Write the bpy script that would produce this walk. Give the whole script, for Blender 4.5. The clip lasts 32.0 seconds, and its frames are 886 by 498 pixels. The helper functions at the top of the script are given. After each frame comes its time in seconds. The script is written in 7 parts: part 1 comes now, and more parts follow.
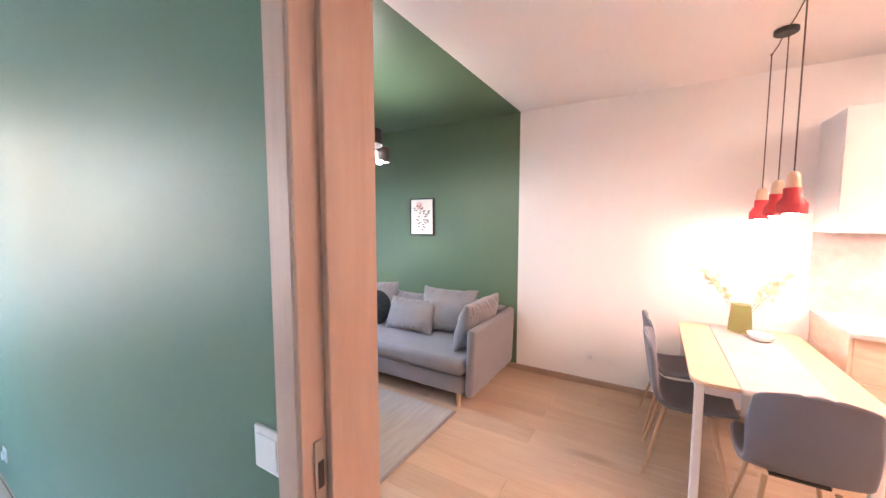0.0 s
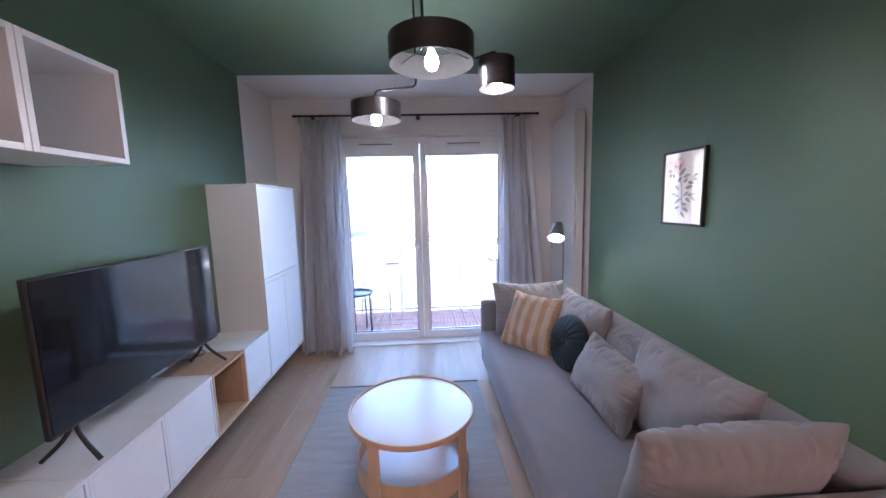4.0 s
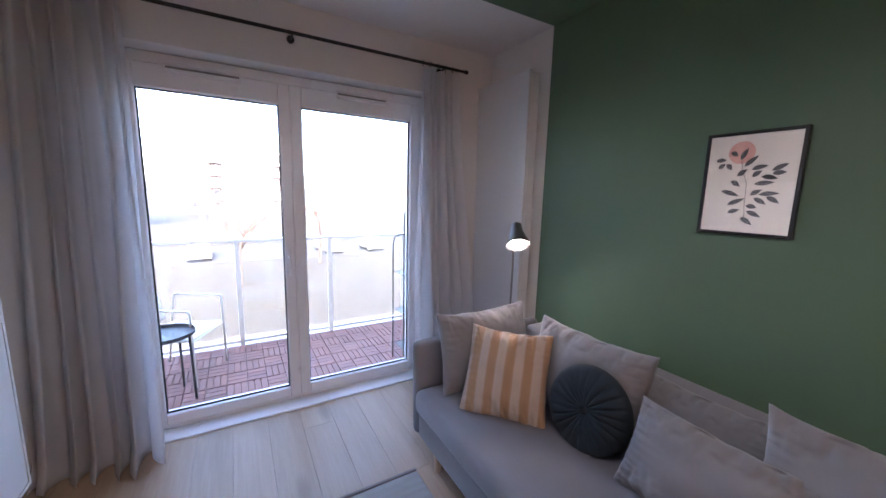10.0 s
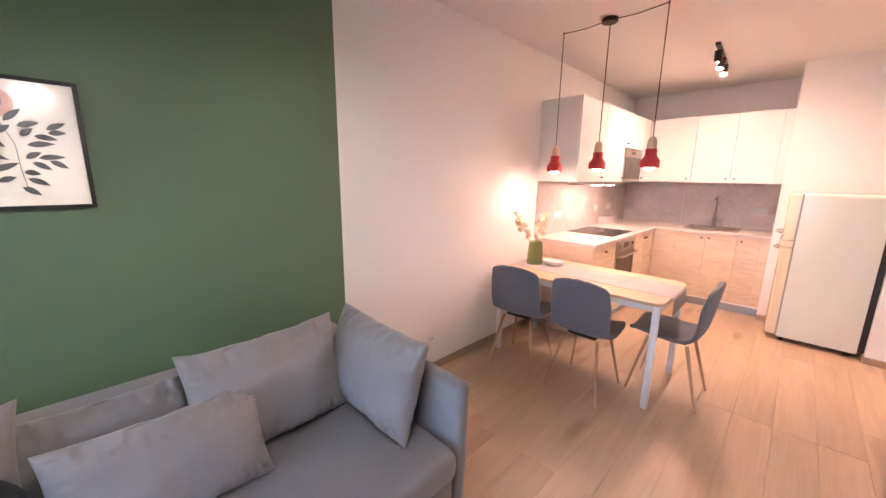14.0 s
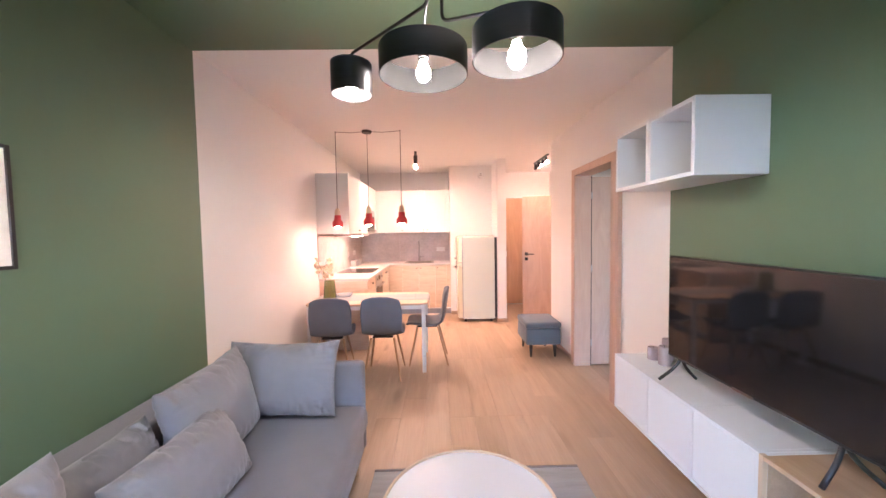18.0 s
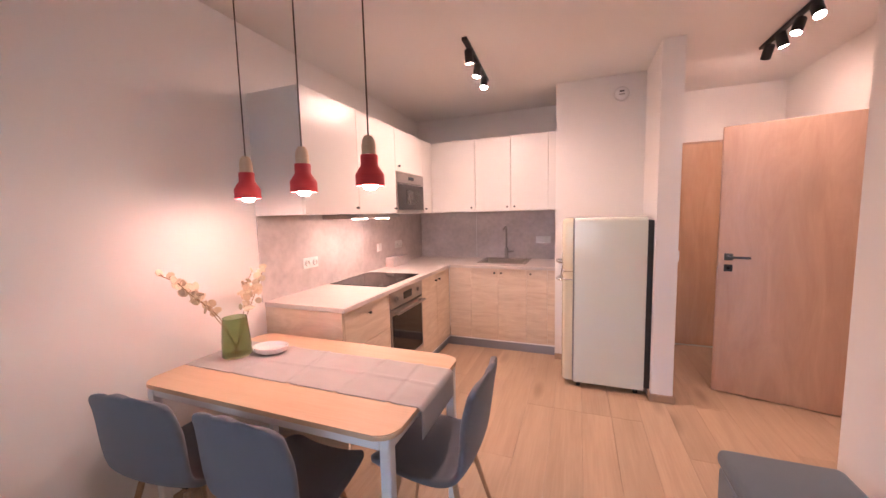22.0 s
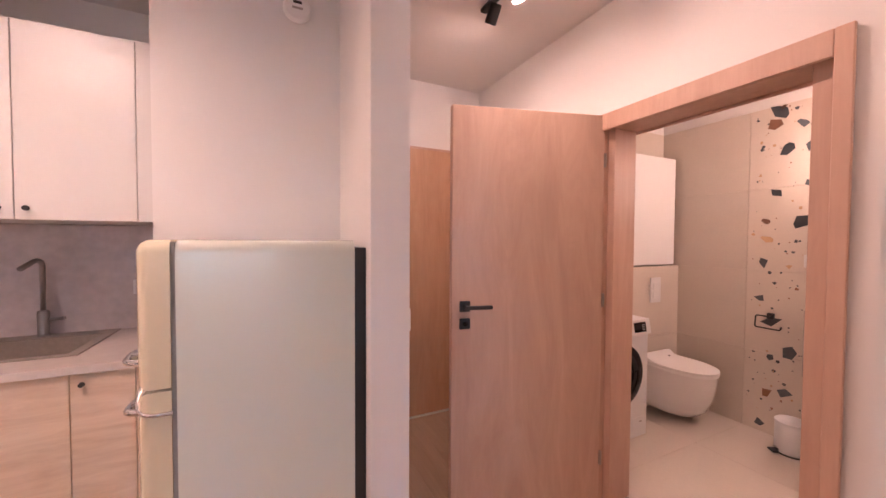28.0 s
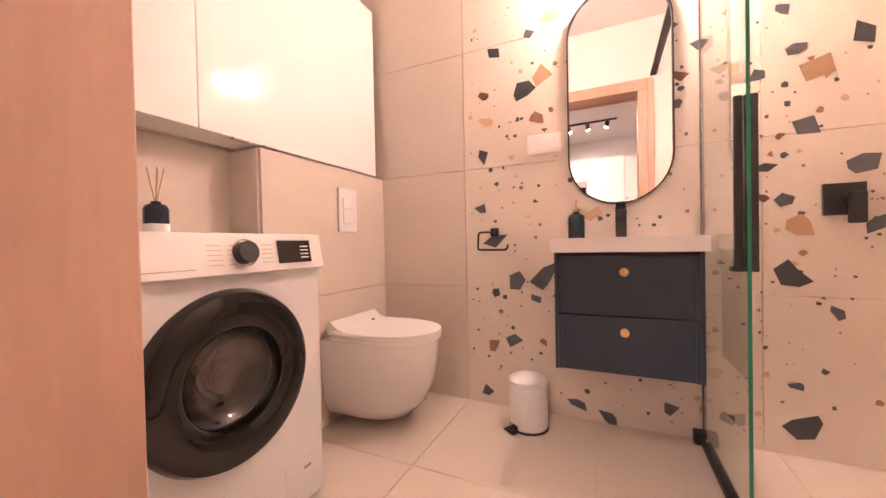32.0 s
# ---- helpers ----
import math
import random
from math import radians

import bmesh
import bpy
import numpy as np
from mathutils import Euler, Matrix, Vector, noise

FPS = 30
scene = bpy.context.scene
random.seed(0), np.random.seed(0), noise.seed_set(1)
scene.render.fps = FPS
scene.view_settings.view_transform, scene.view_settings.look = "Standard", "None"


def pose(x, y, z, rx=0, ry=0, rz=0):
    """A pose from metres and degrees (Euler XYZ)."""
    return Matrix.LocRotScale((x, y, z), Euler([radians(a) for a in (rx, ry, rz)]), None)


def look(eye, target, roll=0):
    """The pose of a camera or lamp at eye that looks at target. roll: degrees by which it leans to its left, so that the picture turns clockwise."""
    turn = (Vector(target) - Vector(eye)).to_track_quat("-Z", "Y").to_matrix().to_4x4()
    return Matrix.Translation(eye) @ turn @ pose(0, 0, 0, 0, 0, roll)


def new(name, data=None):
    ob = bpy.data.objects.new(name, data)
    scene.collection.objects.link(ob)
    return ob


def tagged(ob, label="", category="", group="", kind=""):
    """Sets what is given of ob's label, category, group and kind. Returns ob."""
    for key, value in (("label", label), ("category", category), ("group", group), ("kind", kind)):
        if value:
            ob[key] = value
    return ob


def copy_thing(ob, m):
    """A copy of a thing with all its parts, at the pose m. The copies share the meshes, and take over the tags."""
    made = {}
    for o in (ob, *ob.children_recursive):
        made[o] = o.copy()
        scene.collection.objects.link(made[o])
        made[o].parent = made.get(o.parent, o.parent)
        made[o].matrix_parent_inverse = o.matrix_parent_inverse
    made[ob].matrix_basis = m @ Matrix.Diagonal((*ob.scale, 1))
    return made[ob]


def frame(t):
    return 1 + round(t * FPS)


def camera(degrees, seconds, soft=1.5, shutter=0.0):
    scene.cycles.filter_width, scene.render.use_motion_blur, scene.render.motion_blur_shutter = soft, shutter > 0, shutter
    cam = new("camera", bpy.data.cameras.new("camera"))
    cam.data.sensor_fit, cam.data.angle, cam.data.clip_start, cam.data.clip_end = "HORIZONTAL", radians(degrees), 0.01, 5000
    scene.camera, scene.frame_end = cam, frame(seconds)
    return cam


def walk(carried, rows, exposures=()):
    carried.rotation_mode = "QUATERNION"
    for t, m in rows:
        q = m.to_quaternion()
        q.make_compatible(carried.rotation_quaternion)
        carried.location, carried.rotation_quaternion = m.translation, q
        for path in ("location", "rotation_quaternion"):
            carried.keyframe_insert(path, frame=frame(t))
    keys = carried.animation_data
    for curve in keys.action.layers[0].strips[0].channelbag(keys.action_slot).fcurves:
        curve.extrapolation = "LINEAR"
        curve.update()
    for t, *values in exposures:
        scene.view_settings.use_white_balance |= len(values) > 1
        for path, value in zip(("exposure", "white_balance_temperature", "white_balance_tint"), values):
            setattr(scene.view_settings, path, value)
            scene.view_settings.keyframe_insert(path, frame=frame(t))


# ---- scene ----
cam = camera(102.4, 32.0, soft=1.5)
PATH = [
    (0, (-0.081, 0.015, 1.531), (1.632, 1.035, 1.373), -0.0),
    (0.5, (0.175, 0.033, 1.518), (1.85, 1.114, 1.354), -0.2),
    (1, (0.391, 0.082, 1.521), (1.95, 1.322, 1.337), -0.7),
    (1.5, (0.647, 0.115, 1.511), (2.04, 1.538, 1.329), -0.6),
    (2, (0.904, 0.172, 1.504), (2.112, 1.755, 1.308), -0.8),
    (2.5, (1.199, 0.219, 1.519), (2.153, 1.963, 1.302), -0.9),
    (3, (1.472, 0.243, 1.532), (2.145, 2.112, 1.299), -1.1),
    (3.5, (1.676, 0.29, 1.508), (2.06, 2.238, 1.268), -1.3),
    (4, (1.905, 0.388, 1.52), (2.01, 2.369, 1.271), -1.5),
    (4.5, (2.11, 0.486, 1.513), (1.944, 2.463, 1.258), -1.6),
    (6.5, (2.744, 0.828, 1.514), (1.749, 2.544, 1.261), -1.6),
    (7, (2.723, 0.858, 1.51), (1.956, 2.69, 1.273), -0.7),
    (7.5, (2.556, 0.881, 1.547), (2.06, 2.803, 1.3), 0.5),
    (8, (2.304, 0.949, 1.516), (2.064, 2.92, 1.278), 1.2),
    (8.5, (2.077, 1.118, 1.506), (2.087, 3.105, 1.278), 1.3),
    (9, (1.834, 1.294, 1.501), (2.193, 3.25, 1.284), 1.5),
    (9.5, (1.638, 1.469, 1.512), (2.297, 3.341, 1.259), 1.6),
    (10, (1.551, 1.697, 1.504), (2.542, 3.407, 1.201), 1.4),
    (10.5, (1.536, 1.844, 1.501), (2.821, 3.338, 1.155), 1.3),
    (11, (1.495, 1.912, 1.493), (3.019, 3.145, 1.096), 1.3),
    (11.5, (1.471, 1.926, 1.46), (3.187, 2.861, 1.035), 1.5),
    (12, (1.477, 1.948, 1.449), (3.338, 2.515, 0.985), 1.4),
    (12.5, (1.532, 1.998, 1.496), (3.472, 2.107, 1.02), 1.8),
    (13, (1.562, 2.041, 1.487), (3.468, 1.616, 1.053), 1.6),
    (13.5, (1.552, 2.111, 1.491), (3.253, 1.141, 1.083), 1.0),
    (14, (1.543, 2.238, 1.49), (2.924, 0.847, 1.091), 0.7),
    (14.5, (1.51, 2.403, 1.498), (2.56, 0.724, 1.218), 0.4),
    (15, (1.571, 2.605, 1.5), (2.344, 0.764, 1.371), -0.1),
    (15.5, (1.622, 2.821, 1.495), (2.172, 0.899, 1.439), -0.3),
    (17.5, (1.927, 3.503, 1.472), (1.838, 1.507, 1.391), -0.6),
    (18, (1.913, 3.461, 1.472), (1.887, 1.463, 1.372), -0.9),
    (18.5, (1.815, 3.256, 1.472), (1.812, 1.26, 1.351), -1.1),
    (19, (1.686, 2.983, 1.473), (1.736, 0.989, 1.337), -1.2),
    (19.5, (1.559, 2.678, 1.484), (1.685, 0.687, 1.335), -1.4),
    (20, (1.462, 2.345, 1.461), (1.697, 0.365, 1.306), -1.4),
    (20.5, (1.394, 1.952, 1.441), (1.799, 0.001, 1.276), -1.6),
    (21, (1.406, 1.559, 1.44), (1.965, -0.353, 1.264), -1.5),
    (21.5, (1.428, 1.158, 1.438), (2.06, -0.73, 1.25), -1.4),
    (22, (1.497, 0.756, 1.439), (2.206, -1.105, 1.245), -1.4),
    (22.5, (1.637, 0.392, 1.44), (2.377, -1.456, 1.248), -1.2),
    (23, (1.722, 0.061, 1.437), (2.502, -1.771, 1.246), -1.1),
    (23.5, (1.789, -0.237, 1.452), (2.62, -2.046, 1.26), -1.1),
    (24, (1.835, -0.507, 1.468), (2.713, -2.293, 1.274), -1.1),
    (24.5, (1.944, -0.698, 1.472), (2.803, -2.495, 1.284), -1.1),
    (26.5, (1.713, -0.787, 1.415), (1.892, -2.777, 1.315), 1.3),
    (27, (1.645, -0.811, 1.408), (1.42, -2.796, 1.327), 1.1),
    (27.5, (1.473, -0.908, 1.401), (0.866, -2.812, 1.334), 0.7),
    (28, (1.27, -0.998, 1.392), (0.406, -2.801, 1.336), 0.3),
    (28.5, (1.056, -1.149, 1.333), (0.015, -2.856, 1.28), 0.1),
    (29, (0.809, -1.35, 1.185), (-0.377, -2.96, 1.136), 0.1),
    (29.5, (0.583, -1.459, 1.035), (-0.708, -2.986, 0.989), -0.2),
    (30, (0.396, -1.527, 0.931), (-0.954, -3.002, 0.883), -0.0),
    (30.5, (0.213, -1.575, 0.837), (-1.209, -2.98, 0.781), -0.3),
    (31, (0.054, -1.614, 0.803), (-1.509, -2.859, 0.725), -0.8),
    (31.5, (-0.093, -1.681, 0.803), (-1.809, -2.707, 0.779), -1.1),
    (32, (-0.236, -1.765, 0.803), (-2.052, -2.602, 0.775), -1.2),
]
EXPOSURES = [
    (0, 6.25, 5800, 10),
    (1, 5.9, 5300, 10),
    (2, 5.8, 5150, 10),
    (3, 5.4, 5150, 12),
    (4, 5.1, 5250, 14),
    (7, 4.35, 5500, 16),
    (8, 4.35, 5600, 16),
    (10, 4.6, 5700, 17),
    (11, 4.25, 5850, 18),
    (12, 5.4, 5600, 14),
    (13, 5.95, 5700, 12),
    (14, 5.55, 6100, 13),
    (15, 5.85, 5900, 12),
    (16, 5.85, 5800, 12),
    (18, 5.75, 6000, 13),
    (20, 5.5, 5950, 13),
    (22.5, 4.8, 5700, 13),
    (25, 4.65, 5800, 12),
    (28, 4.65, 5600, 15),
    (30, 5.25, 5850, 12),
    (32, 5.35, 5550, 8),
]
walk(cam, [(t, look(eye, target, roll)) for t, eye, target, roll in PATH], EXPOSURES)

# ---- world and large lights ----
world = bpy.data.worlds.new("sky")
scene.world = world
world.use_nodes = True
wn = world.node_tree.nodes
sky = wn.new("ShaderNodeTexSky")
sky.sky_type = "NISHITA"
sky.sun_disc = False
sky.sun_elevation, sky.sun_rotation = radians(38), radians(200)
sky.dust_density = 4.0
wn["Background"].inputs["Strength"].default_value = 0.15
world.node_tree.links.new(sky.outputs[0], wn["Background"].inputs["Color"])
sun = new("sun", bpy.data.lights.new("sun", "SUN"))
sun.data.energy, sun.data.angle, sun.data.color = 0.5, radians(12), (1.0, 0.95, 0.88)
sun.matrix_basis = look((0, 0, 30), (8, 10, 0))


# ---- building helpers ----
def link(mat, a, b):
    mat.node_tree.links.new(a, b)


def surface(name, colour, rough=0.5, metal=0.0, dark=0.9, scale=6.0, fine=120.0, bump=0.1, stretch=(1, 1, 1), coat=0.0, spec=0.5, sheen=0.0, per_piece=0.0, rough_var=0.08):
    """Plain surface with variation at two scales: broad tone changes and fine grain with a little relief."""
    m = bpy.data.materials.new(name)
    m.use_nodes = True
    nt = m.node_tree
    n = nt.nodes
    b = n["Principled BSDF"]
    tc = n.new("ShaderNodeTexCoord")
    mp = n.new("ShaderNodeMapping")
    mp.inputs["Scale"].default_value = stretch
    link(m, tc.outputs["Object"], mp.inputs["Vector"])
    big = n.new("ShaderNodeTexNoise")
    big.inputs["Scale"].default_value = scale
    big.inputs["Detail"].default_value = 4
    small = n.new("ShaderNodeTexNoise")
    small.inputs["Scale"].default_value = fine
    small.inputs["Detail"].default_value = 3
    link(m, mp.outputs[0], big.inputs["Vector"])
    link(m, mp.outputs[0], small.inputs["Vector"])
    mix = n.new("ShaderNodeMix")
    mix.data_type = "RGBA"
    mix.inputs["A"].default_value = (*[c * dark for c in colour], 1)
    mix.inputs["B"].default_value = (*colour, 1)
    add = n.new("ShaderNodeMath")
    add.operation = "MULTIPLY_ADD"
    add.inputs[1].default_value = 0.4
    link(m, small.outputs["Fac"], add.inputs[0])
    half = n.new("ShaderNodeMath")
    half.operation = "MULTIPLY"
    half.inputs[1].default_value = 0.6
    link(m, big.outputs["Fac"], half.inputs[0])
    link(m, half.outputs[0], add.inputs[2])
    ramp = n.new("ShaderNodeMapRange")
    ramp.inputs["From Min"].default_value = 0.3
    ramp.inputs["From Max"].default_value = 0.7
    link(m, add.outputs[0], ramp.inputs["Value"])
    link(m, ramp.outputs[0], mix.inputs["Factor"])
    out = mix.outputs["Result"]
    if per_piece:
        info = n.new("ShaderNodeObjectInfo")
        hsv = n.new("ShaderNodeHueSaturation")
        mr = n.new("ShaderNodeMapRange")
        mr.inputs["To Min"].default_value = 1 - per_piece
        mr.inputs["To Max"].default_value = 1 + per_piece
        link(m, info.outputs["Random"], mr.inputs["Value"])
        link(m, mr.outputs[0], hsv.inputs["Value"])
        link(m, out, hsv.inputs["Color"])
        out = hsv.outputs[0]
    link(m, out, b.inputs["Base Color"])
    rr = n.new("ShaderNodeMapRange")
    rr.inputs["To Min"].default_value = max(0.0, rough - rough_var)
    rr.inputs["To Max"].default_value = min(1.0, rough + rough_var)
    link(m, big.outputs["Fac"], rr.inputs["Value"])
    link(m, rr.outputs[0], b.inputs["Roughness"])
    b.inputs["Metallic"].default_value = metal
    b.inputs["Specular IOR Level"].default_value = spec
    b.inputs["Coat Weight"].default_value = coat
    b.inputs["Coat Roughness"].default_value = 0.08
    b.inputs["Sheen Weight"].default_value = sheen
    if bump:
        bp = n.new("ShaderNodeBump")
        bp.inputs["Strength"].default_value = bump
        bp.inputs["Distance"].default_value = 0.002
        link(m, small.outputs["Fac"], bp.inputs["Height"])
        link(m, bp.outputs[0], b.inputs["Normal"])
    return m


def wood(name, light, deep, rough=0.45, along="z", scale=1.0, bump=0.08, knots=True, per_piece=0.0, contrast=1.0, coat=0.0, fibres=0.35, bend=0.5, run=1.2):
    """Wood grain: long streaks drawn out along one axis, finer fibres over them and a few broad cathedral waves."""
    m = bpy.data.materials.new(name)
    m.use_nodes = True
    n = m.node_tree.nodes
    b = n["Principled BSDF"]
    tc = n.new("ShaderNodeTexCoord")
    src = tc.outputs["Object"]
    if per_piece:
        info = n.new("ShaderNodeObjectInfo")
        off = n.new("ShaderNodeVectorMath")
        off.operation = "MULTIPLY_ADD"
        comb = n.new("ShaderNodeCombineXYZ")
        for k in range(3):
            link(m, info.outputs["Random"], comb.inputs[k])
        off.inputs[1].default_value = (37.0, 53.0, 71.0)
        link(m, comb.outputs[0], off.inputs[0])
        link(m, src, off.inputs[2])
        src = off.outputs[0]
    long_scale, wide = run * scale, 14.0 * scale
    vec = {"x": (long_scale, wide, wide), "y": (wide, long_scale, wide), "z": (wide, wide, long_scale)}[along]
    mp = n.new("ShaderNodeMapping")
    mp.inputs["Scale"].default_value = vec
    link(m, src, mp.inputs["Vector"])
    streak = n.new("ShaderNodeTexNoise")
    streak.inputs["Scale"].default_value = 1.0
    streak.inputs["Detail"].default_value = 6
    streak.inputs["Roughness"].default_value = 0.62
    streak.inputs["Distortion"].default_value = bend
    link(m, mp.outputs[0], streak.inputs["Vector"])
    mp2 = n.new("ShaderNodeMapping")
    mp2.inputs["Scale"].default_value = [v * 9 if v > 5 * scale else v * 4 for v in vec]
    link(m, src, mp2.inputs["Vector"])
    fibre = n.new("ShaderNodeTexNoise")
    fibre.inputs["Scale"].default_value = 1.0
    fibre.inputs["Detail"].default_value = 3
    link(m, mp2.outputs[0], fibre.inputs["Vector"])
    add = n.new("ShaderNodeMath")
    add.operation = "MULTIPLY_ADD"
    add.inputs[1].default_value = fibres
    link(m, fibre.outputs["Fac"], add.inputs[0])
    h = n.new("ShaderNodeMath")
    h.operation = "MULTIPLY"
    h.inputs[1].default_value = 1 - fibres
    link(m, streak.outputs["Fac"], h.inputs[0])
    link(m, h.outputs[0], add.inputs[2])
    ramp = n.new("ShaderNodeValToRGB")
    mid = 0.5
    ramp.color_ramp.elements[0].position = mid - 0.2 / contrast
    ramp.color_ramp.elements[1].position = mid + 0.16 / contrast
    ramp.color_ramp.elements[0].color = (*deep, 1)
    ramp.color_ramp.elements[1].color = (*light, 1)
    link(m, add.outputs[0], ramp.inputs["Fac"])
    out = ramp.outputs["Color"]
    if knots:
        vec2 = {"x": (1.1, 4.0, 4.0), "y": (4.0, 1.1, 4.0), "z": (4.0, 4.0, 1.1)}[along]
        mp3 = n.new("ShaderNodeMapping")
        mp3.inputs["Scale"].default_value = [v * scale for v in vec2]
        link(m, src, mp3.inputs["Vector"])
        vor = n.new("ShaderNodeTexVoronoi")
        vor.inputs["Scale"].default_value = 1.0
        link(m, mp3.outputs[0], vor.inputs["Vector"])
        kr = n.new("ShaderNodeMapRange")
        kr.inputs["From Min"].default_value = 0.05
        kr.inputs["From Max"].default_value = 0.16
        kr.inputs["To Min"].default_value = 0.55
        kr.inputs["To Max"].default_value = 0.0
        link(m, vor.outputs["Distance"], kr.inputs["Value"])
        mx = n.new("ShaderNodeMix")
        mx.data_type = "RGBA"
        link(m, kr.outputs[0], mx.inputs["Factor"])
        link(m, out, mx.inputs["A"])
        mx.inputs["B"].default_value = (*[c * 0.6 for c in deep], 1)
        out = mx.outputs["Result"]
    if per_piece:
        hsv = n.new("ShaderNodeHueSaturation")
        mr = n.new("ShaderNodeMapRange")
        mr.inputs["To Min"].default_value = 1 - per_piece
        mr.inputs["To Max"].default_value = 1 + per_piece
        link(m, info.outputs["Random"], mr.inputs["Value"])
        link(m, mr.outputs[0], hsv.inputs["Value"])
        link(m, out, hsv.inputs["Color"])
        out = hsv.outputs[0]
    link(m, out, b.inputs["Base Color"])
    b.inputs["Roughness"].default_value = rough
    b.inputs["Coat Weight"].default_value = coat
    b.inputs["Coat Roughness"].default_value = 0.25
    bp = n.new("ShaderNodeBump")
    bp.inputs["Strength"].default_value = bump
    bp.inputs["Distance"].default_value = 0.002
    link(m, fibre.outputs["Fac"], bp.inputs["Height"])
    link(m, bp.outputs[0], b.inputs["Normal"])
    return m


def glass(name, tint=(1, 1, 1), rough=0.0, ior=1.45):
    m = bpy.data.materials.new(name)
    m.use_nodes = True
    b = m.node_tree.nodes["Principled BSDF"]
    b.inputs["Base Color"].default_value = (*tint, 1)
    b.inputs["Transmission Weight"].default_value = 1
    b.inputs["Roughness"].default_value = rough
    b.inputs["IOR"].default_value = ior
    return m


def glow(name, colour, strength):
    m = bpy.data.materials.new(name)
    m.use_nodes = True
    b = m.node_tree.nodes["Principled BSDF"]
    b.inputs["Base Color"].default_value = (*colour, 1)
    b.inputs["Emission Color"].default_value = (*colour, 1)
    b.inputs["Emission Strength"].default_value = strength
    return m


def thing(name, x=0, y=0, z=0, rz=0, label="", category="", group="", kind=""):
    ob = new(name)
    ob.empty_display_size = 0.1
    ob.matrix_basis = pose(x, y, z, 0, 0, rz)
    return tagged(ob, label, category, group, kind)


def part(name, bm, material, parent=None, label="", smooth=False, category="", kind="", group=""):
    me = bpy.data.meshes.new(name)
    bmesh.ops.recalc_face_normals(bm, faces=bm.faces)
    bm.to_mesh(me)
    bm.free()
    if smooth:
        me.polygons.foreach_set("use_smooth", [True] * len(me.polygons))
        me.update()
    me.materials.append(material)
    ob = new(name, me)
    ob.parent = parent
    return tagged(ob, label, category, group, kind)


def auto(ob, degrees=40):
    """Smooth faces with sharp edges past an angle."""
    me = ob.data
    me.polygons.foreach_set("use_smooth", [True] * len(me.polygons))
    me.set_sharp_from_angle(angle=radians(degrees))
    return ob


def block(x0, x1, y0, y1, z0, z1, bevel=0.0, seg=1, bm=None):
    """A box between two corners, with rounded edges."""
    own = bm is None
    bm = bm or bmesh.new()
    vs = [bm.verts.new((x, y, z)) for x in (x0, x1) for y in (y0, y1) for z in (z0, z1)]
    fs = [bm.faces.new([vs[i] for i in f]) for f in ((0, 1, 3, 2), (4, 6, 7, 5), (0, 4, 5, 1), (2, 3, 7, 6), (0, 2, 6, 4), (1, 5, 7, 3))]
    if bevel:
        es = list({e for f in fs for e in f.edges})
        bmesh.ops.bevel(bm, geom=es, offset=bevel, segments=seg, profile=0.5, affect="EDGES")
    return bm


def blocks(boxes, bevel=0.0, seg=1):
    bm = bmesh.new()
    for b in boxes:
        block(*b, bevel=bevel, seg=seg, bm=bm)
    return bm


def ring_plate(x0, x1, y0, y1, a0, a1, b0, b1, z0, z1):
    """A slab with a rectangular opening through it."""
    bm = bmesh.new()
    loops = []
    for z in (z0, z1):
        loops.append([[bm.verts.new((x, y, z)) for x, y in c] for c in (((x0, y0), (x1, y0), (x1, y1), (x0, y1)), ((a0, b0), (a1, b0), (a1, b1), (a0, b1)))])
    for i in range(4):
        j = (i + 1) % 4
        (lo, li), (ho, hi) = loops
        for f in ((lo[i], lo[j], li[j], li[i]), (ho[i], ho[j], hi[j], hi[i]), (lo[i], lo[j], ho[j], ho[i]), (li[i], li[j], hi[j], hi[i])):
            bm.faces.new(f)
    return bm


def plate(outline, z0, z1, bevel=0.0, seg=2):
    """An outline in plan, drawn up from z0 to z1."""
    bm = bmesh.new()
    lo = [bm.verts.new((x, y, z0)) for x, y in outline]
    hi = [bm.verts.new((x, y, z1)) for x, y in outline]
    top = bm.faces.new(hi)
    bottom = bm.faces.new(lo[::-1])
    k = len(outline)
    for i in range(k):
        bm.faces.new((lo[i], lo[(i + 1) % k], hi[(i + 1) % k], hi[i]))
    if bevel:
        bmesh.ops.bevel(bm, geom=list(top.edges) + list(bottom.edges), offset=bevel, segments=seg, affect="EDGES")
    return bm


def rounded_rect(w, h, r, n=6, cx=0.0, cy=0.0):
    pts = []
    for sx, sy, a0 in ((1, 1, 0), (-1, 1, 90), (-1, -1, 180), (1, -1, 270)):
        for i in range(n + 1):
            a = radians(a0 + 90 * i / n)
            pts.append((cx + sx * (w / 2 - r) + r * math.cos(a), cy + sy * (h / 2 - r) + r * math.sin(a)))
    return pts


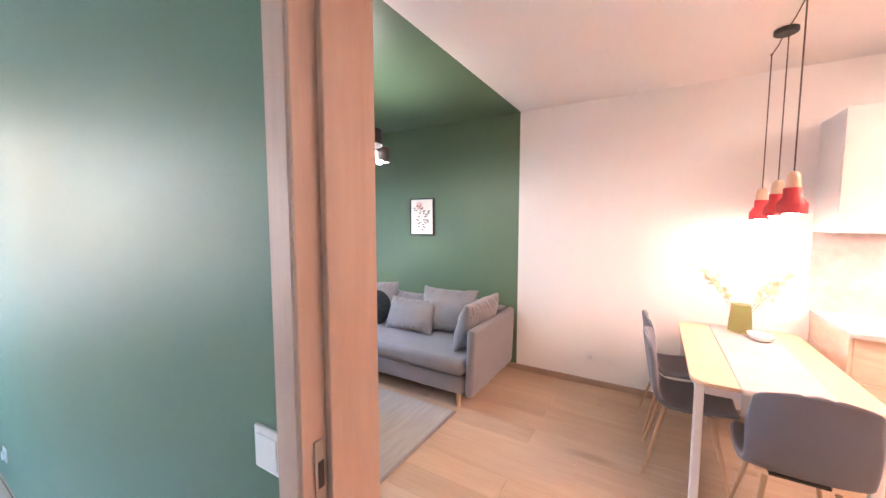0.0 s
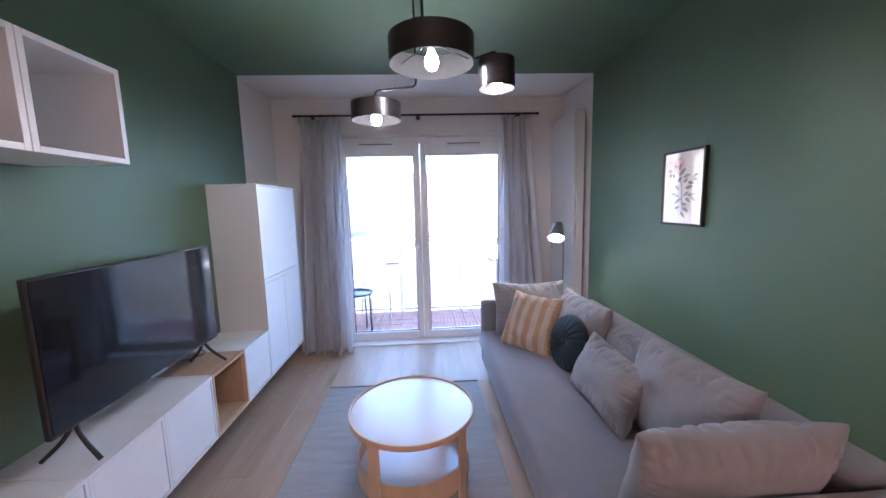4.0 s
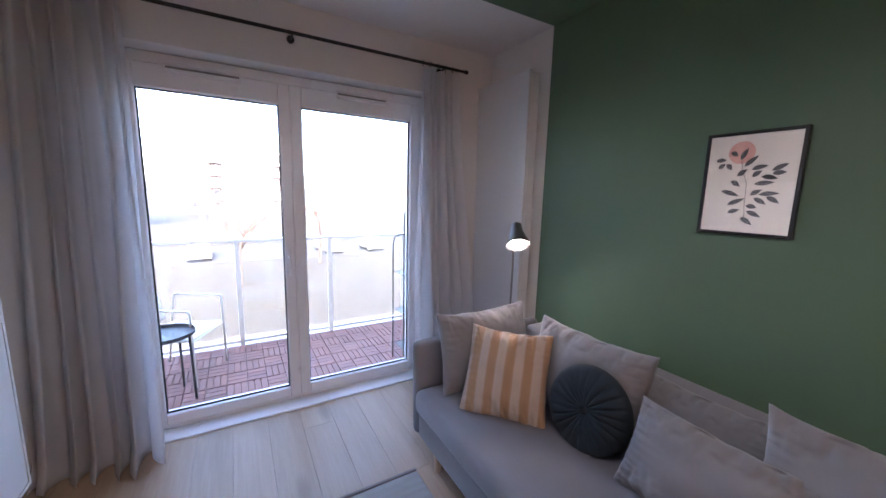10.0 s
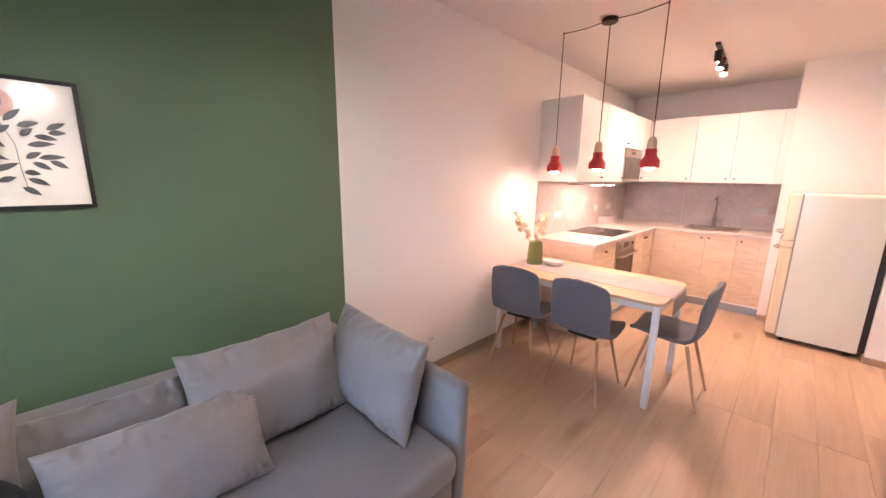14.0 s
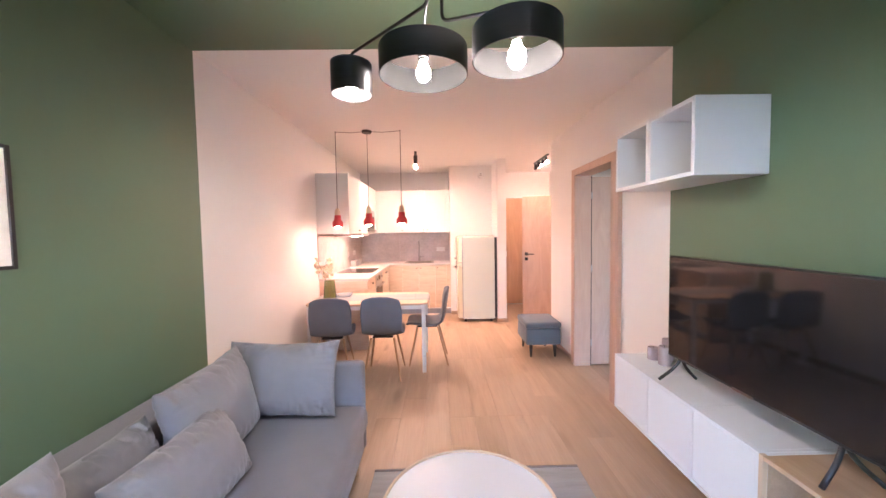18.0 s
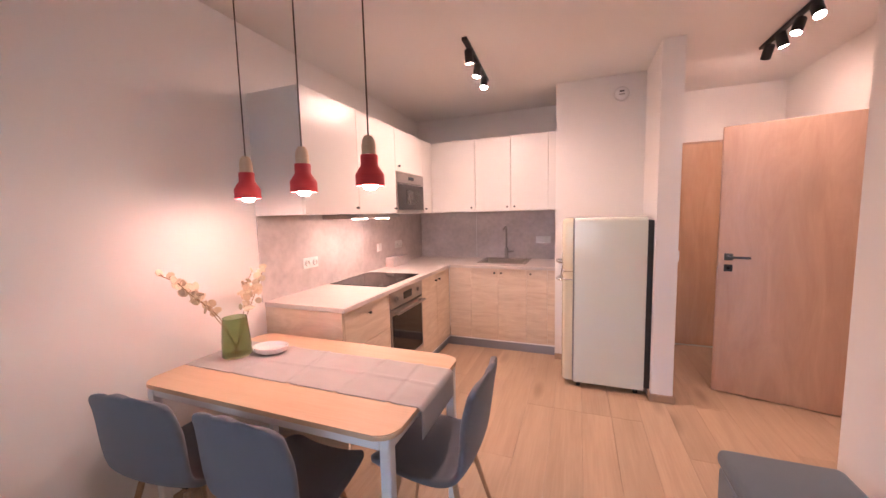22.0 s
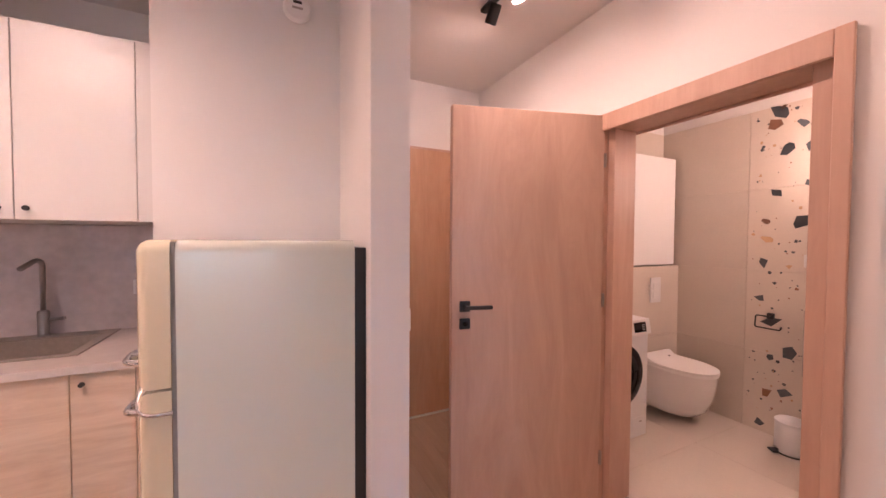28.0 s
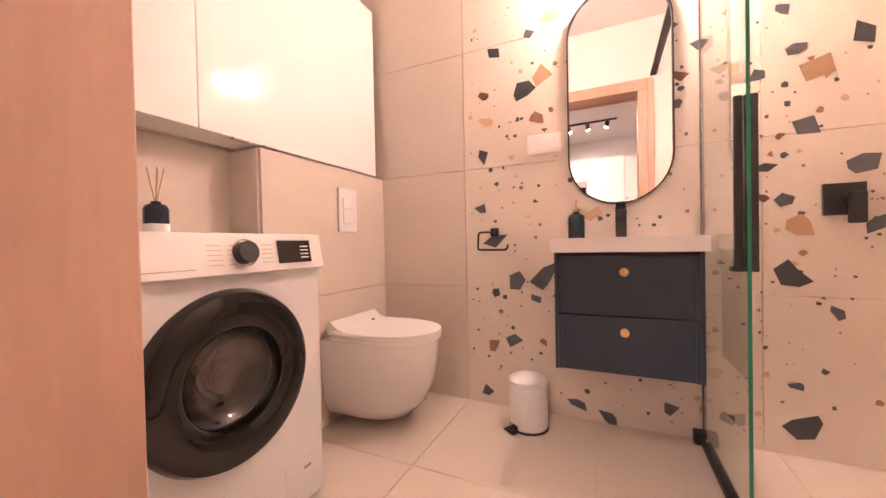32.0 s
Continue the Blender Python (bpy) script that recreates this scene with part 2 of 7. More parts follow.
def lathe(profile, n=32, at=(0, 0, 0), closed=False, bm=None):
    """A profile of (radius, height), turned about a vertical axis."""
    bm = bm or bmesh.new()
    rings = []
    for r, z in profile:
        if r < 1e-5:
            rings.append([bm.verts.new((at[0], at[1], at[2] + z))])
        else:
            rings.append([bm.verts.new((at[0] + r * math.cos(2 * math.pi * i / n), at[1] + r * math.sin(2 * math.pi * i / n), at[2] + z)) for i in range(n)])
    pairs = list(zip(rings, rings[1:])) + ([(rings[-1], rings[0])] if closed else [])
    for a, b in pairs:
        for i in range(n):
            j = (i + 1) % n
            if len(a) == 1 and len(b) == 1:
                continue
            if len(a) == 1:
                bm.faces.new((a[0], b[j], b[i]))
            elif len(b) == 1:
                bm.faces.new((a[i], a[j], b[0]))
            else:
                bm.faces.new((a[i], a[j], b[j], b[i]))
    return bm


def rod(p, q, r, r2=None, n=10, bm=None):
    """A round bar from p to q, tapering to r2."""
    bm = bm or bmesh.new()
    p, q = Vector(p), Vector(q)
    d = (q - p).normalized()
    u = d.orthogonal().normalized()
    v = d.cross(u)
    r2 = r if r2 is None else r2
    a = [bm.verts.new(p + r * (math.cos(2 * math.pi * i / n) * u + math.sin(2 * math.pi * i / n) * v)) for i in range(n)]
    b = [bm.verts.new(q + r2 * (math.cos(2 * math.pi * i / n) * u + math.sin(2 * math.pi * i / n) * v)) for i in range(n)]
    for i in range(n):
        bm.faces.new((a[i], a[(i + 1) % n], b[(i + 1) % n], b[i]))
    bm.faces.new(a[::-1])
    bm.faces.new(b)
    return bm


def round_corners(points, radius, n=5):
    """A polyline with its corners rounded off."""
    pts = [Vector(p) for p in points]
    out = [pts[0]]
    for a, b, c in zip(pts, pts[1:], pts[2:]):
        u, v = (a - b), (c - b)
        r = min(radius, u.length * 0.49, v.length * 0.49)
        s, e = b + u.normalized() * r, b + v.normalized() * r
        for i in range(n + 1):
            t = i / n
            out.append(s * (1 - t) ** 2 + b * 2 * t * (1 - t) + e * t * t)
    out.append(pts[-1])
    return out


def tube(points, r, n=8, bm=None):
    """A bent round bar along a polyline."""
    bm = bm or bmesh.new()
    pts = [Vector(p) for p in points]
    rings, u = [], None
    for i, p in enumerate(pts):
        d = ((pts[i + 1] if i + 1 < len(pts) else p) - (pts[i - 1] if i else p)).normalized()
        u = d.orthogonal().normalized() if u is None else (u - d * u.dot(d)).normalized()
        v = d.cross(u)
        rings.append([bm.verts.new(p + r * (math.cos(2 * math.pi * k / n) * u + math.sin(2 * math.pi * k / n) * v)) for k in range(n)])
    for a, b in zip(rings, rings[1:]):
        for k in range(n):
            bm.faces.new((a[k], a[(k + 1) % n], b[(k + 1) % n], b[k]))
    bm.faces.new(rings[0][::-1])
    bm.faces.new(rings[-1])
    return bm


def move(bm, m):
    bmesh.ops.transform(bm, matrix=m, verts=bm.verts)
    return bm


def pillow(w, h, d, sag=0.0, crease=0.0, seed=0, pinch=0.06):
    """A stuffed cushion in the x-z plane, thick along y: flat seams, pointed corners, and puckers that run in from the seams."""
    bm = bmesh.new()
    n = 60
    grids = []
    for side in (-1, 1):
        g = []
        for i in range(n + 1):
            row = []
            for j in range(n + 1):
                u, v = math.sin(math.pi / 2 * (2 * i / n - 1)) * 0.4 + 0.6 * (2 * i / n - 1), math.sin(math.pi / 2 * (2 * j / n - 1)) * 0.4 + 0.6 * (2 * j / n - 1)
                edge = max(0.0, (1 - abs(u) ** 2.3) * (1 - abs(v) ** 2.3))
                fat = edge**0.42
                px = 1 - pinch * (1 - v**2) * abs(u) ** 3
                pz = 1 - pinch * (1 - u**2) * abs(v) ** 3
                nz = noise.noise((u * 1.9 + seed * 7.3, v * 1.9, side * 3.0 + seed))
                du, dv = 1 - abs(u), 1 - abs(v)
                pk = -max(0.0, 0.22 - abs(noise.noise(((u + 0.10 * v) * 8.0 + seed * 1.7, v * 1.6, side * 5.0)))) * 4.2 * math.exp(-dv * 4.6) * min(1, du * 5)
                pk -= max(0.0, 0.22 - abs(noise.noise((u * 1.4, v * 6.5 + seed * 2.1, side * 9.0)))) * 1.8 * math.exp(-du * 6.5) * min(1, dv * 5)
                y = side * d / 2 * fat * (1 + crease * nz * 1.3) + side * pk * 0.042 * min(1.0, edge * 9)
                z = v * h / 2 * pz + 0.006 * noise.noise((u * 4, seed * 3.1, v)) * abs(v) ** 6
                if sag and v > 0:
                    z -= sag * h * v * (1 - u**2)
                row.append(bm.verts.new((u * w / 2 * px, y, z)))
            g.append(row)
        grids.append(g)
    a, b = grids
    for g in grids:
        for i in range(n):
            for j in range(n):
                bm.faces.new((g[i][j], g[i + 1][j], g[i + 1][j + 1], g[i][j + 1]))
    bmesh.ops.remove_doubles(bm, verts=bm.verts, dist=0.0005)
    return bm


# ---- materials ----
M_WHITE = surface("white_wall_paint", (0.80, 0.775, 0.745), 0.75, dark=0.96, scale=1.5, fine=260, bump=0.12)
M_GREEN = surface("green_wall_paint", (0.114, 0.182, 0.108), 0.52, dark=0.9, scale=1.2, fine=260, bump=0.14)
M_CEIL = surface("white_ceiling_paint", (0.80, 0.775, 0.745), 0.8, dark=0.97, scale=1.0, fine=200, bump=0.06)
M_PLANK = wood("oak_laminate", (0.49, 0.36, 0.25), (0.36, 0.255, 0.17), 0.47, along="y", scale=0.8, per_piece=0.07, contrast=0.8)
M_JOINT = surface("floor_underlay", (0.20, 0.14, 0.10), 0.8)
M_BASE = wood("oak_baseboard", (0.40, 0.29, 0.21), (0.31, 0.22, 0.15), 0.5, along="y", scale=1.4)
M_DOORW = wood("pink_oak_veneer", (0.60, 0.42, 0.325), (0.46, 0.30, 0.22), 0.38, along="z", scale=0.5, contrast=0.8, fibres=0.16, bend=1.6, run=2.6)
M_ENTRY = wood("brown_oak_veneer", (0.60, 0.37, 0.225), (0.46, 0.26, 0.145), 0.42, along="z", scale=0.7, contrast=0.8, fibres=0.2, bend=1.2, run=1.8)
M_FRAMEW = wood("pink_oak_frame", (0.58, 0.39, 0.295), (0.46, 0.29, 0.21), 0.42, along="z", scale=0.8, contrast=0.7, fibres=0.2, bend=1.2, run=2.0)
M_GREYTILE = surface("grey_beige_tile", (0.645, 0.57, 0.485), 0.42, dark=0.92, scale=3, fine=60, bump=0.04, per_piece=0.02)
M_TERR = surface("terrazzo_tile_ground", (0.70, 0.62, 0.53), 0.38, dark=0.94, scale=4, fine=60, bump=0.03, per_piece=0.015)
M_CHIPD = surface("dark_stone_chip", (0.09, 0.10, 0.11), 0.35, dark=0.6, scale=14, per_piece=0.5)
M_CHIPO = surface("ochre_stone_chip", (0.55, 0.36, 0.20), 0.38, dark=0.8, scale=12, per_piece=0.2)
M_CHIPB = surface("brown_stone_chip", (0.27, 0.13, 0.07), 0.38, dark=0.7, scale=14, per_piece=0.35)
M_GROUT = surface("tile_grout", (0.63, 0.555, 0.47), 0.8)
M_PVC = surface("white_window_plastic", (0.87, 0.87, 0.88), 0.3, dark=0.97, bump=0.0)
M_GLASS = glass("clear_window_glass")
M_SHGLASS = glass("shower_glass", (0.93, 0.98, 0.95))
M_GREENEDGE = surface("green_glass_edge", (0.03, 0.22, 0.12), 0.15, dark=0.8)
M_CURTAIN = surface("grey_linen_curtain", (0.84, 0.84, 0.85), 0.9, dark=0.88, scale=9, fine=500, bump=0.25, sheen=0.2)
M_BLACK = surface("matt_black_metal", (0.018, 0.018, 0.019), 0.42, dark=0.8, bump=0.02)
M_BLACKGLASS = surface("black_glass", (0.012, 0.011, 0.011), 0.06, dark=0.9, bump=0.0, rough_var=0.02)
M_TVSCREEN = surface("television_screen", (0.008, 0.008, 0.009), 0.06, dark=0.9, bump=0.0, rough_var=0.02)
M_DARKMETAL = surface("brushed_dark_shade", (0.055, 0.052, 0.052), 0.33, metal=0.6, dark=0.8, scale=3, fine=300, stretch=(1, 1, 20), bump=0.03)
M_CHROME = surface("chrome", (0.75, 0.75, 0.76), 0.12, metal=1.0, dark=0.95, bump=0.0, rough_var=0.04)
M_STEEL = surface("brushed_steel", (0.42, 0.39, 0.36), 0.34, metal=1.0, dark=0.9, scale=3, fine=260, stretch=(1, 20, 1), bump=0.03)
M_BRASS = surface("brass", (0.72, 0.52, 0.26), 0.28, metal=1.0, dark=0.9, bump=0.0)
M_SOFA = surface("grey_sofa_fabric", (0.225, 0.216, 0.234), 0.93, dark=0.86, scale=8, fine=700, bump=0.35, sheen=0.25)
M_CUSHION = surface("light_grey_cushion_fabric", (0.25, 0.238, 0.25), 0.93, dark=0.88, scale=9, fine=700, bump=0.35, sheen=0.25)
M_NAVY = surface("navy_velvet", (0.008, 0.019, 0.028), 0.8, dark=0.7, scale=7, fine=300, bump=0.2, sheen=0.06)
M_CHAIR = surface("blue_grey_chair_fabric", (0.145, 0.15, 0.178), 0.92, dark=0.86, scale=9, fine=800, bump=0.35, sheen=0.2)
M_OTTO = surface("blue_grey_ottoman_fabric", (0.12, 0.15, 0.18), 0.92, dark=0.86, scale=9, fine=800, bump=0.35, sheen=0.2)
M_RUG = surface("grey_woven_rug", (0.40, 0.39, 0.37), 0.95, dark=0.72, scale=7, fine=160, stretch=(0.5, 3.5, 1), bump=0.8)
M_RUGEDGE = surface("rug_border_binding", (0.27, 0.24, 0.23), 0.95, dark=0.8, fine=300, bump=0.4)
M_BIRCH = wood("birch_plywood", (0.64, 0.47, 0.32), (0.53, 0.37, 0.24), 0.42, along="z", scale=1.3, knots=False, contrast=0.7)
M_TABLEW = wood("light_oak_tabletop", (0.62, 0.45, 0.30), (0.50, 0.35, 0.22), 0.42, along="x", scale=1.2, knots=False, contrast=0.7)
M_LACQUER = surface("white_lacquer", (0.74, 0.74, 0.745), 0.34, dark=0.97, scale=2, fine=200, bump=0.02)
M_TOPWHITE = surface("white_table_laminate", (0.68, 0.65, 0.63), 0.25, dark=0.97, scale=3, fine=200, bump=0.02)
M_OAKIN = wood("oak_shelf_interior", (0.50, 0.34, 0.22), (0.38, 0.25, 0.15), 0.5, along="y", scale=1.5, knots=False)
M_KITWOOD = wood("pale_elm_front", (0.70, 0.58, 0.45), (0.53, 0.40, 0.29), 0.45, along="x", scale=1.0, knots=False, contrast=0.85, fibres=0.12, bend=1.8, run=2.4, per_piece=0.03)
M_KITWOODY = wood("pale_elm_front_side", (0.70, 0.58, 0.45), (0.53, 0.40, 0.29), 0.45, along="y", scale=1.0, knots=False, contrast=0.85, fibres=0.12, bend=1.8, run=2.4, per_piece=0.03)
M_UPPER = surface("white_satin_front", (0.69, 0.67, 0.635), 0.32, dark=0.98, scale=2, fine=240, bump=0.02)
M_WORKTOP = surface("pale_concrete_worktop", (0.60, 0.54, 0.50), 0.42, dark=0.84, scale=4, fine=28, bump=0.02)
M_CONCRETE = surface("grey_concrete_panel", (0.66, 0.59, 0.57), 0.42, dark=0.68, scale=4.2, fine=22, bump=0.02)
M_SINK = surface("grey_granite_sink", (0.33, 0.29, 0.25), 0.5, dark=0.8, scale=60, fine=300, bump=0.1)
M_ALU = surface("aluminium_plinth", (0.35, 0.38, 0.45), 0.4, metal=0.6, dark=0.9, bump=0.02)
M_FRIDGE = surface("pale_grey_enamel", (0.67, 0.69, 0.60), 0.2, dark=0.97, scale=2, fine=240, bump=0.03, coat=0.3)
M_GASKET = surface("grey_door_gasket", (0.30, 0.30, 0.28), 0.7, dark=0.9)
M_FRIDGEDOOR = surface("cream_enamel", (0.72, 0.65, 0.46), 0.18, dark=0.97, bump=0.0, coat=0.6)
M_RED = surface("red_silicone_shade", (0.54, 0.036, 0.04), 0.55, dark=0.88, scale=10, fine=300, bump=0.05)
M_CORD = surface("dark_textile_cord", (0.12, 0.095, 0.08), 0.85, dark=0.7, fine=500)
M_VASE = glass("green_vase_glass", (0.52, 0.60, 0.36), 0.18, 1.45)
M_POD = surface("dried_seed_pods", (0.80, 0.66, 0.47), 0.7, dark=0.75, scale=30, fine=200, per_piece=0.15)
M_STEM = surface("dried_stem", (0.42, 0.29, 0.17), 0.8, dark=0.7)
M_RUNNER = surface("grey_linen_runner", (0.43, 0.415, 0.41), 0.93, dark=0.84, scale=5, fine=500, bump=0.3)
M_CERAMIC = surface("white_ceramic", (0.78, 0.76, 0.74), 0.12, dark=0.98, bump=0.0, coat=0.5)
M_PLASTIC = surface("white_plastic", (0.78, 0.77, 0.75), 0.35, dark=0.98, bump=0.0)
M_VANITY = surface("anthracite_vanity_front", (0.018, 0.032, 0.054), 0.4, dark=0.85, bump=0.02)
M_DRUM = surface("washer_drum_steel", (0.40, 0.37, 0.35), 0.30, metal=0.75, dark=0.6, scale=26, fine=70, bump=0.12)
M_PORTHOLE = glass("smoked_door_glass", (0.80, 0.77, 0.75))
M_REFLECT = surface("silver_shade_lining", (0.018, 0.0175, 0.017), 0.7, dark=0.9, bump=0.0, spec=0.12)
M_GLOSSWHITE = surface("gloss_white_front", (0.80, 0.78, 0.76), 0.05, dark=0.99, bump=0.0, spec=0.35, rough_var=0.02)
M_MESHWIN = surface("dark_oven_mesh", (0.055, 0.050, 0.046), 0.22, dark=0.7, scale=40, fine=400, bump=0.05)
M_SOAP = surface("dark_blue_glass_bottle", (0.012, 0.028, 0.042), 0.12, dark=0.8, bump=0.0)
M_MIRROR = surface("mirror_silver", (0.92, 0.92, 0.92), 0.01, metal=1.0, dark=0.99, bump=0.0, rough_var=0.0)
M_PAPER = surface("art_print_paper", (0.72, 0.68, 0.62), 0.25, dark=0.97, bump=0.0, coat=0.8)
M_INK = surface("dark_leaf_print", (0.085, 0.085, 0.095), 0.3, dark=0.7, scale=40, bump=0.0, coat=0.6)
M_PINK = surface("pink_print", (0.66, 0.36, 0.30), 0.3, dark=0.9, scale=30, bump=0.0, coat=0.6)
M_CANDLE = surface("grey_rose_candle", (0.42, 0.33, 0.34), 0.55, dark=0.75, scale=25, fine=150)
M_DECK = wood("brown_deck_slat", (0.20, 0.085, 0.065), (0.12, 0.05, 0.04), 0.6, along="x", scale=2.0, knots=False, per_piece=0.18)
M_RAIL = surface("pale_rail_metal", (0.68, 0.64, 0.56), 0.5, dark=0.9)
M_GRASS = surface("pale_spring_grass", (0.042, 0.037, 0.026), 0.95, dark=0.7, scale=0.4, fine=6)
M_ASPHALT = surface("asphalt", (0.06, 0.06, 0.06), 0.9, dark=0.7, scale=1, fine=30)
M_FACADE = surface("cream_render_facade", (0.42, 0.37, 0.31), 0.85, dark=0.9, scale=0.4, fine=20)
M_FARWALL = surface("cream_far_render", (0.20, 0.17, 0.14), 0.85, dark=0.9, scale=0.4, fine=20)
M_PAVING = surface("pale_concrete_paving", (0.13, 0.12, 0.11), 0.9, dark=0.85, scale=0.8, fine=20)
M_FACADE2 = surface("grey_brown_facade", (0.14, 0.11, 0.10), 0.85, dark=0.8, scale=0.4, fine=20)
M_DARKWIN = surface("dark_far_window", (0.07, 0.07, 0.08), 0.15, dark=0.7)
M_BARK = surface("bark", (0.11, 0.08, 0.06), 0.9, dark=0.6, scale=6, fine=40, bump=0.4)
M_TWIG = surface("bare_twigs", (0.16, 0.11, 0.08), 0.9, dark=0.6)
M_CARBLUE = surface("blue_car_paint", (0.03, 0.05, 0.12), 0.25, coat=0.7, dark=0.9, bump=0.0)
M_CARGREY = surface("pale_grey_car_paint", (0.45, 0.44, 0.43), 0.25, coat=0.7, dark=0.9, bump=0.0)
M_RUBBER = surface("black_rubber", (0.02, 0.02, 0.02), 0.8, dark=0.8)
WARM, NEUTRAL = (1.0, 0.61, 0.45), (1.0, 0.86, 0.76)
M_BULBW = glow("warm_bulb", WARM, 7.5)
M_BULBN = glow("neutral_bulb", NEUTRAL, 11)
M_SPOTW = glow("warm_spot_lens", WARM, 74)
M_SPOTH = glow("hall_spot_lens", WARM, 37)
M_BATHW = glow("bath_bulb", WARM, 22)
M_HOODL = glow("hood_lamp", WARM, 6)
M_LAMPF = glow("floor_lamp_bulb", (1.0, 0.84, 0.72), 7)


def let_light_through(m, share, colour):
    """Adds a thin cloth's translucency to a surface."""
    n = m.node_tree.nodes
    tr = n.new("ShaderNodeBsdfTranslucent")
    tr.inputs["Color"].default_value = (*colour, 1)
    mx = n.new("ShaderNodeMixShader")
    mx.inputs[0].default_value = share
    link(m, n["Principled BSDF"].outputs[0], mx.inputs[1])
    link(m, tr.outputs[0], mx.inputs[2])
    link(m, mx.outputs[0], n["Material Output"].inputs["Surface"])


let_light_through(M_CURTAIN, 0.5, (0.84, 0.83, 0.84))


def striped(name, a, b, width):
    """Broad stripes woven side by side, with a soft edge and a little fuzz."""
    m = surface(name, a, 0.93, dark=0.85, scale=12, fine=500, bump=0.5, sheen=0.2)
    n = m.node_tree.nodes
    bs = n["Principled BSDF"]
    old = bs.inputs["Base Color"].links[0].from_socket
    tc = n.new("ShaderNodeTexCoord")
    sep = n.new("ShaderNodeSeparateXYZ")
    link(m, tc.outputs["Object"], sep.inputs[0])
    mul = n.new("ShaderNodeMath")
    mul.operation = "MULTIPLY"
    mul.inputs[1].default_value = math.pi / width
    link(m, sep.outputs["X"], mul.inputs[0])
    sn = n.new("ShaderNodeMath")
    sn.operation = "SINE"
    link(m, mul.outputs[0], sn.inputs[0])
    mr = n.new("ShaderNodeMapRange")
    mr.inputs["From Min"].default_value, mr.inputs["From Max"].default_value = -0.35, 0.35
    link(m, sn.outputs[0], mr.inputs["Value"])
    mx = n.new("ShaderNodeMix")
    mx.data_type = "RGBA"
    link(m, mr.outputs[0], mx.inputs["Factor"])
    link(m, old, mx.inputs["A"])
    mx.inputs["B"].default_value = (*b, 1)
    link(m, mx.outputs["Result"], bs.inputs["Base Color"])
    return m


M_STRIPE = striped("ochre_striped_cushion", (0.56, 0.46, 0.385), (0.42, 0.265, 0.155), 0.045)


def box_part(name, x0, x1, y0, y1, z0, z1, material, parent=None, label="", bevel=0.0, seg=1, **tags):
    return part(name, block(x0, x1, y0, y1, z0, z1, bevel, seg), material, parent, label, **tags)


# ---- the setting: walls, ceilings, floors ----
H = 2.6
XT, XS = 0.43, 3.40          # TV wall, sofa wall
YW, YB = 4.16, -3.47         # window wall, kitchen back wall
YG0, YG1 = 1.20, 3.52        # stretch painted green


def wall(name, boxes, material, label, bevel=0.0):
    return part(name, blocks(boxes, bevel), material, None, label, kind="structure", category="wall")


# sofa wall
wall("wall_sofa_green", [(XS, XS + 0.2, YG0, YG1, 0, H)], M_GREEN, "dark green painted wall behind the sofa")
wall("wall_sofa_kitchen", [(XS, XS + 0.2, YB - 0.2, YG0, 0, H)], M_WHITE, "plain white painted wall beside the dining table")
wall("wall_sofa_window", [(XS, XS + 0.2, YG1, YW + 0.3, 0, H)], M_WHITE, "narrow white wall stretch beside the balcony door")
# TV wall, 12 cm thick, with the bedroom door
DY0, DY1, DH = -0.29, 0.52, 2.03
wall("wall_tv_green", [(0.31, XT, YG0, YG1, 0, H)], M_GREEN, "dark green painted wall behind the television")
wall("wall_tv_window", [(0.31, XT, YG1, YW + 0.3, 0, H)], M_WHITE, "white wall stretch beside the curtain")
wall("wall_tv_kitchen", [(0.314, XT, DY1 + 0.02, YG0, 0, H), (0.314, XT, DY0 - 0.02, DY1 + 0.02, DH + 0.03, H), (0.314, XT, -1.20, DY0 - 0.02, 0, H)], M_WHITE, "white wall with the bedroom doorway")
wall("wall_bedroom_green", [(0.306, 0.314, DY1 + 0.02, YW, 0, H), (0.306, 0.314, DY0 - 0.02, DY1 + 0.02, DH + 0.03, H), (0.306, 0.314, -0.5, DY0 - 0.02, 0, H)], M_GREEN, "green painted bedroom wall with a light switch")
# window wall with the balcony opening
WX0, WX1, WH = 0.98, 2.86, 2.24
wall("wall_window", [(XT, WX0, YW, YW + 0.3, 0, H), (WX1, XS, YW, YW + 0.3, 0, H), (WX0, WX1, YW, YW + 0.3, WH, H)], M_WHITE, "white wall round the balcony door")
# kitchen back wall, pillar and hall partition
wall("wall_kitchen_back", [(1.70, XS, YB - 0.2, YB, 0, H)], M_WHITE, "white kitchen wall above the cupboards")
wall("wall_fridge", [(0.97, 1.70, -3.67, -2.785, 0, H)], M_WHITE, "white wall block behind the refrigerator")
wall("wall_hall_partition", [(0.83, 0.97, -3.67, -2.19, 0, H)], M_WHITE, "white end of the hall partition wall")
wall("wall_entry", [(-0.29, 0.83, -3.77, -3.57, 2.09, H), (-0.29, -0.12, -3.77, -3.57, 0, 2.09), (-0.12, 0.83, -3.80, -3.70, 0, 2.09)], M_WHITE, "white hall wall round the entrance door")
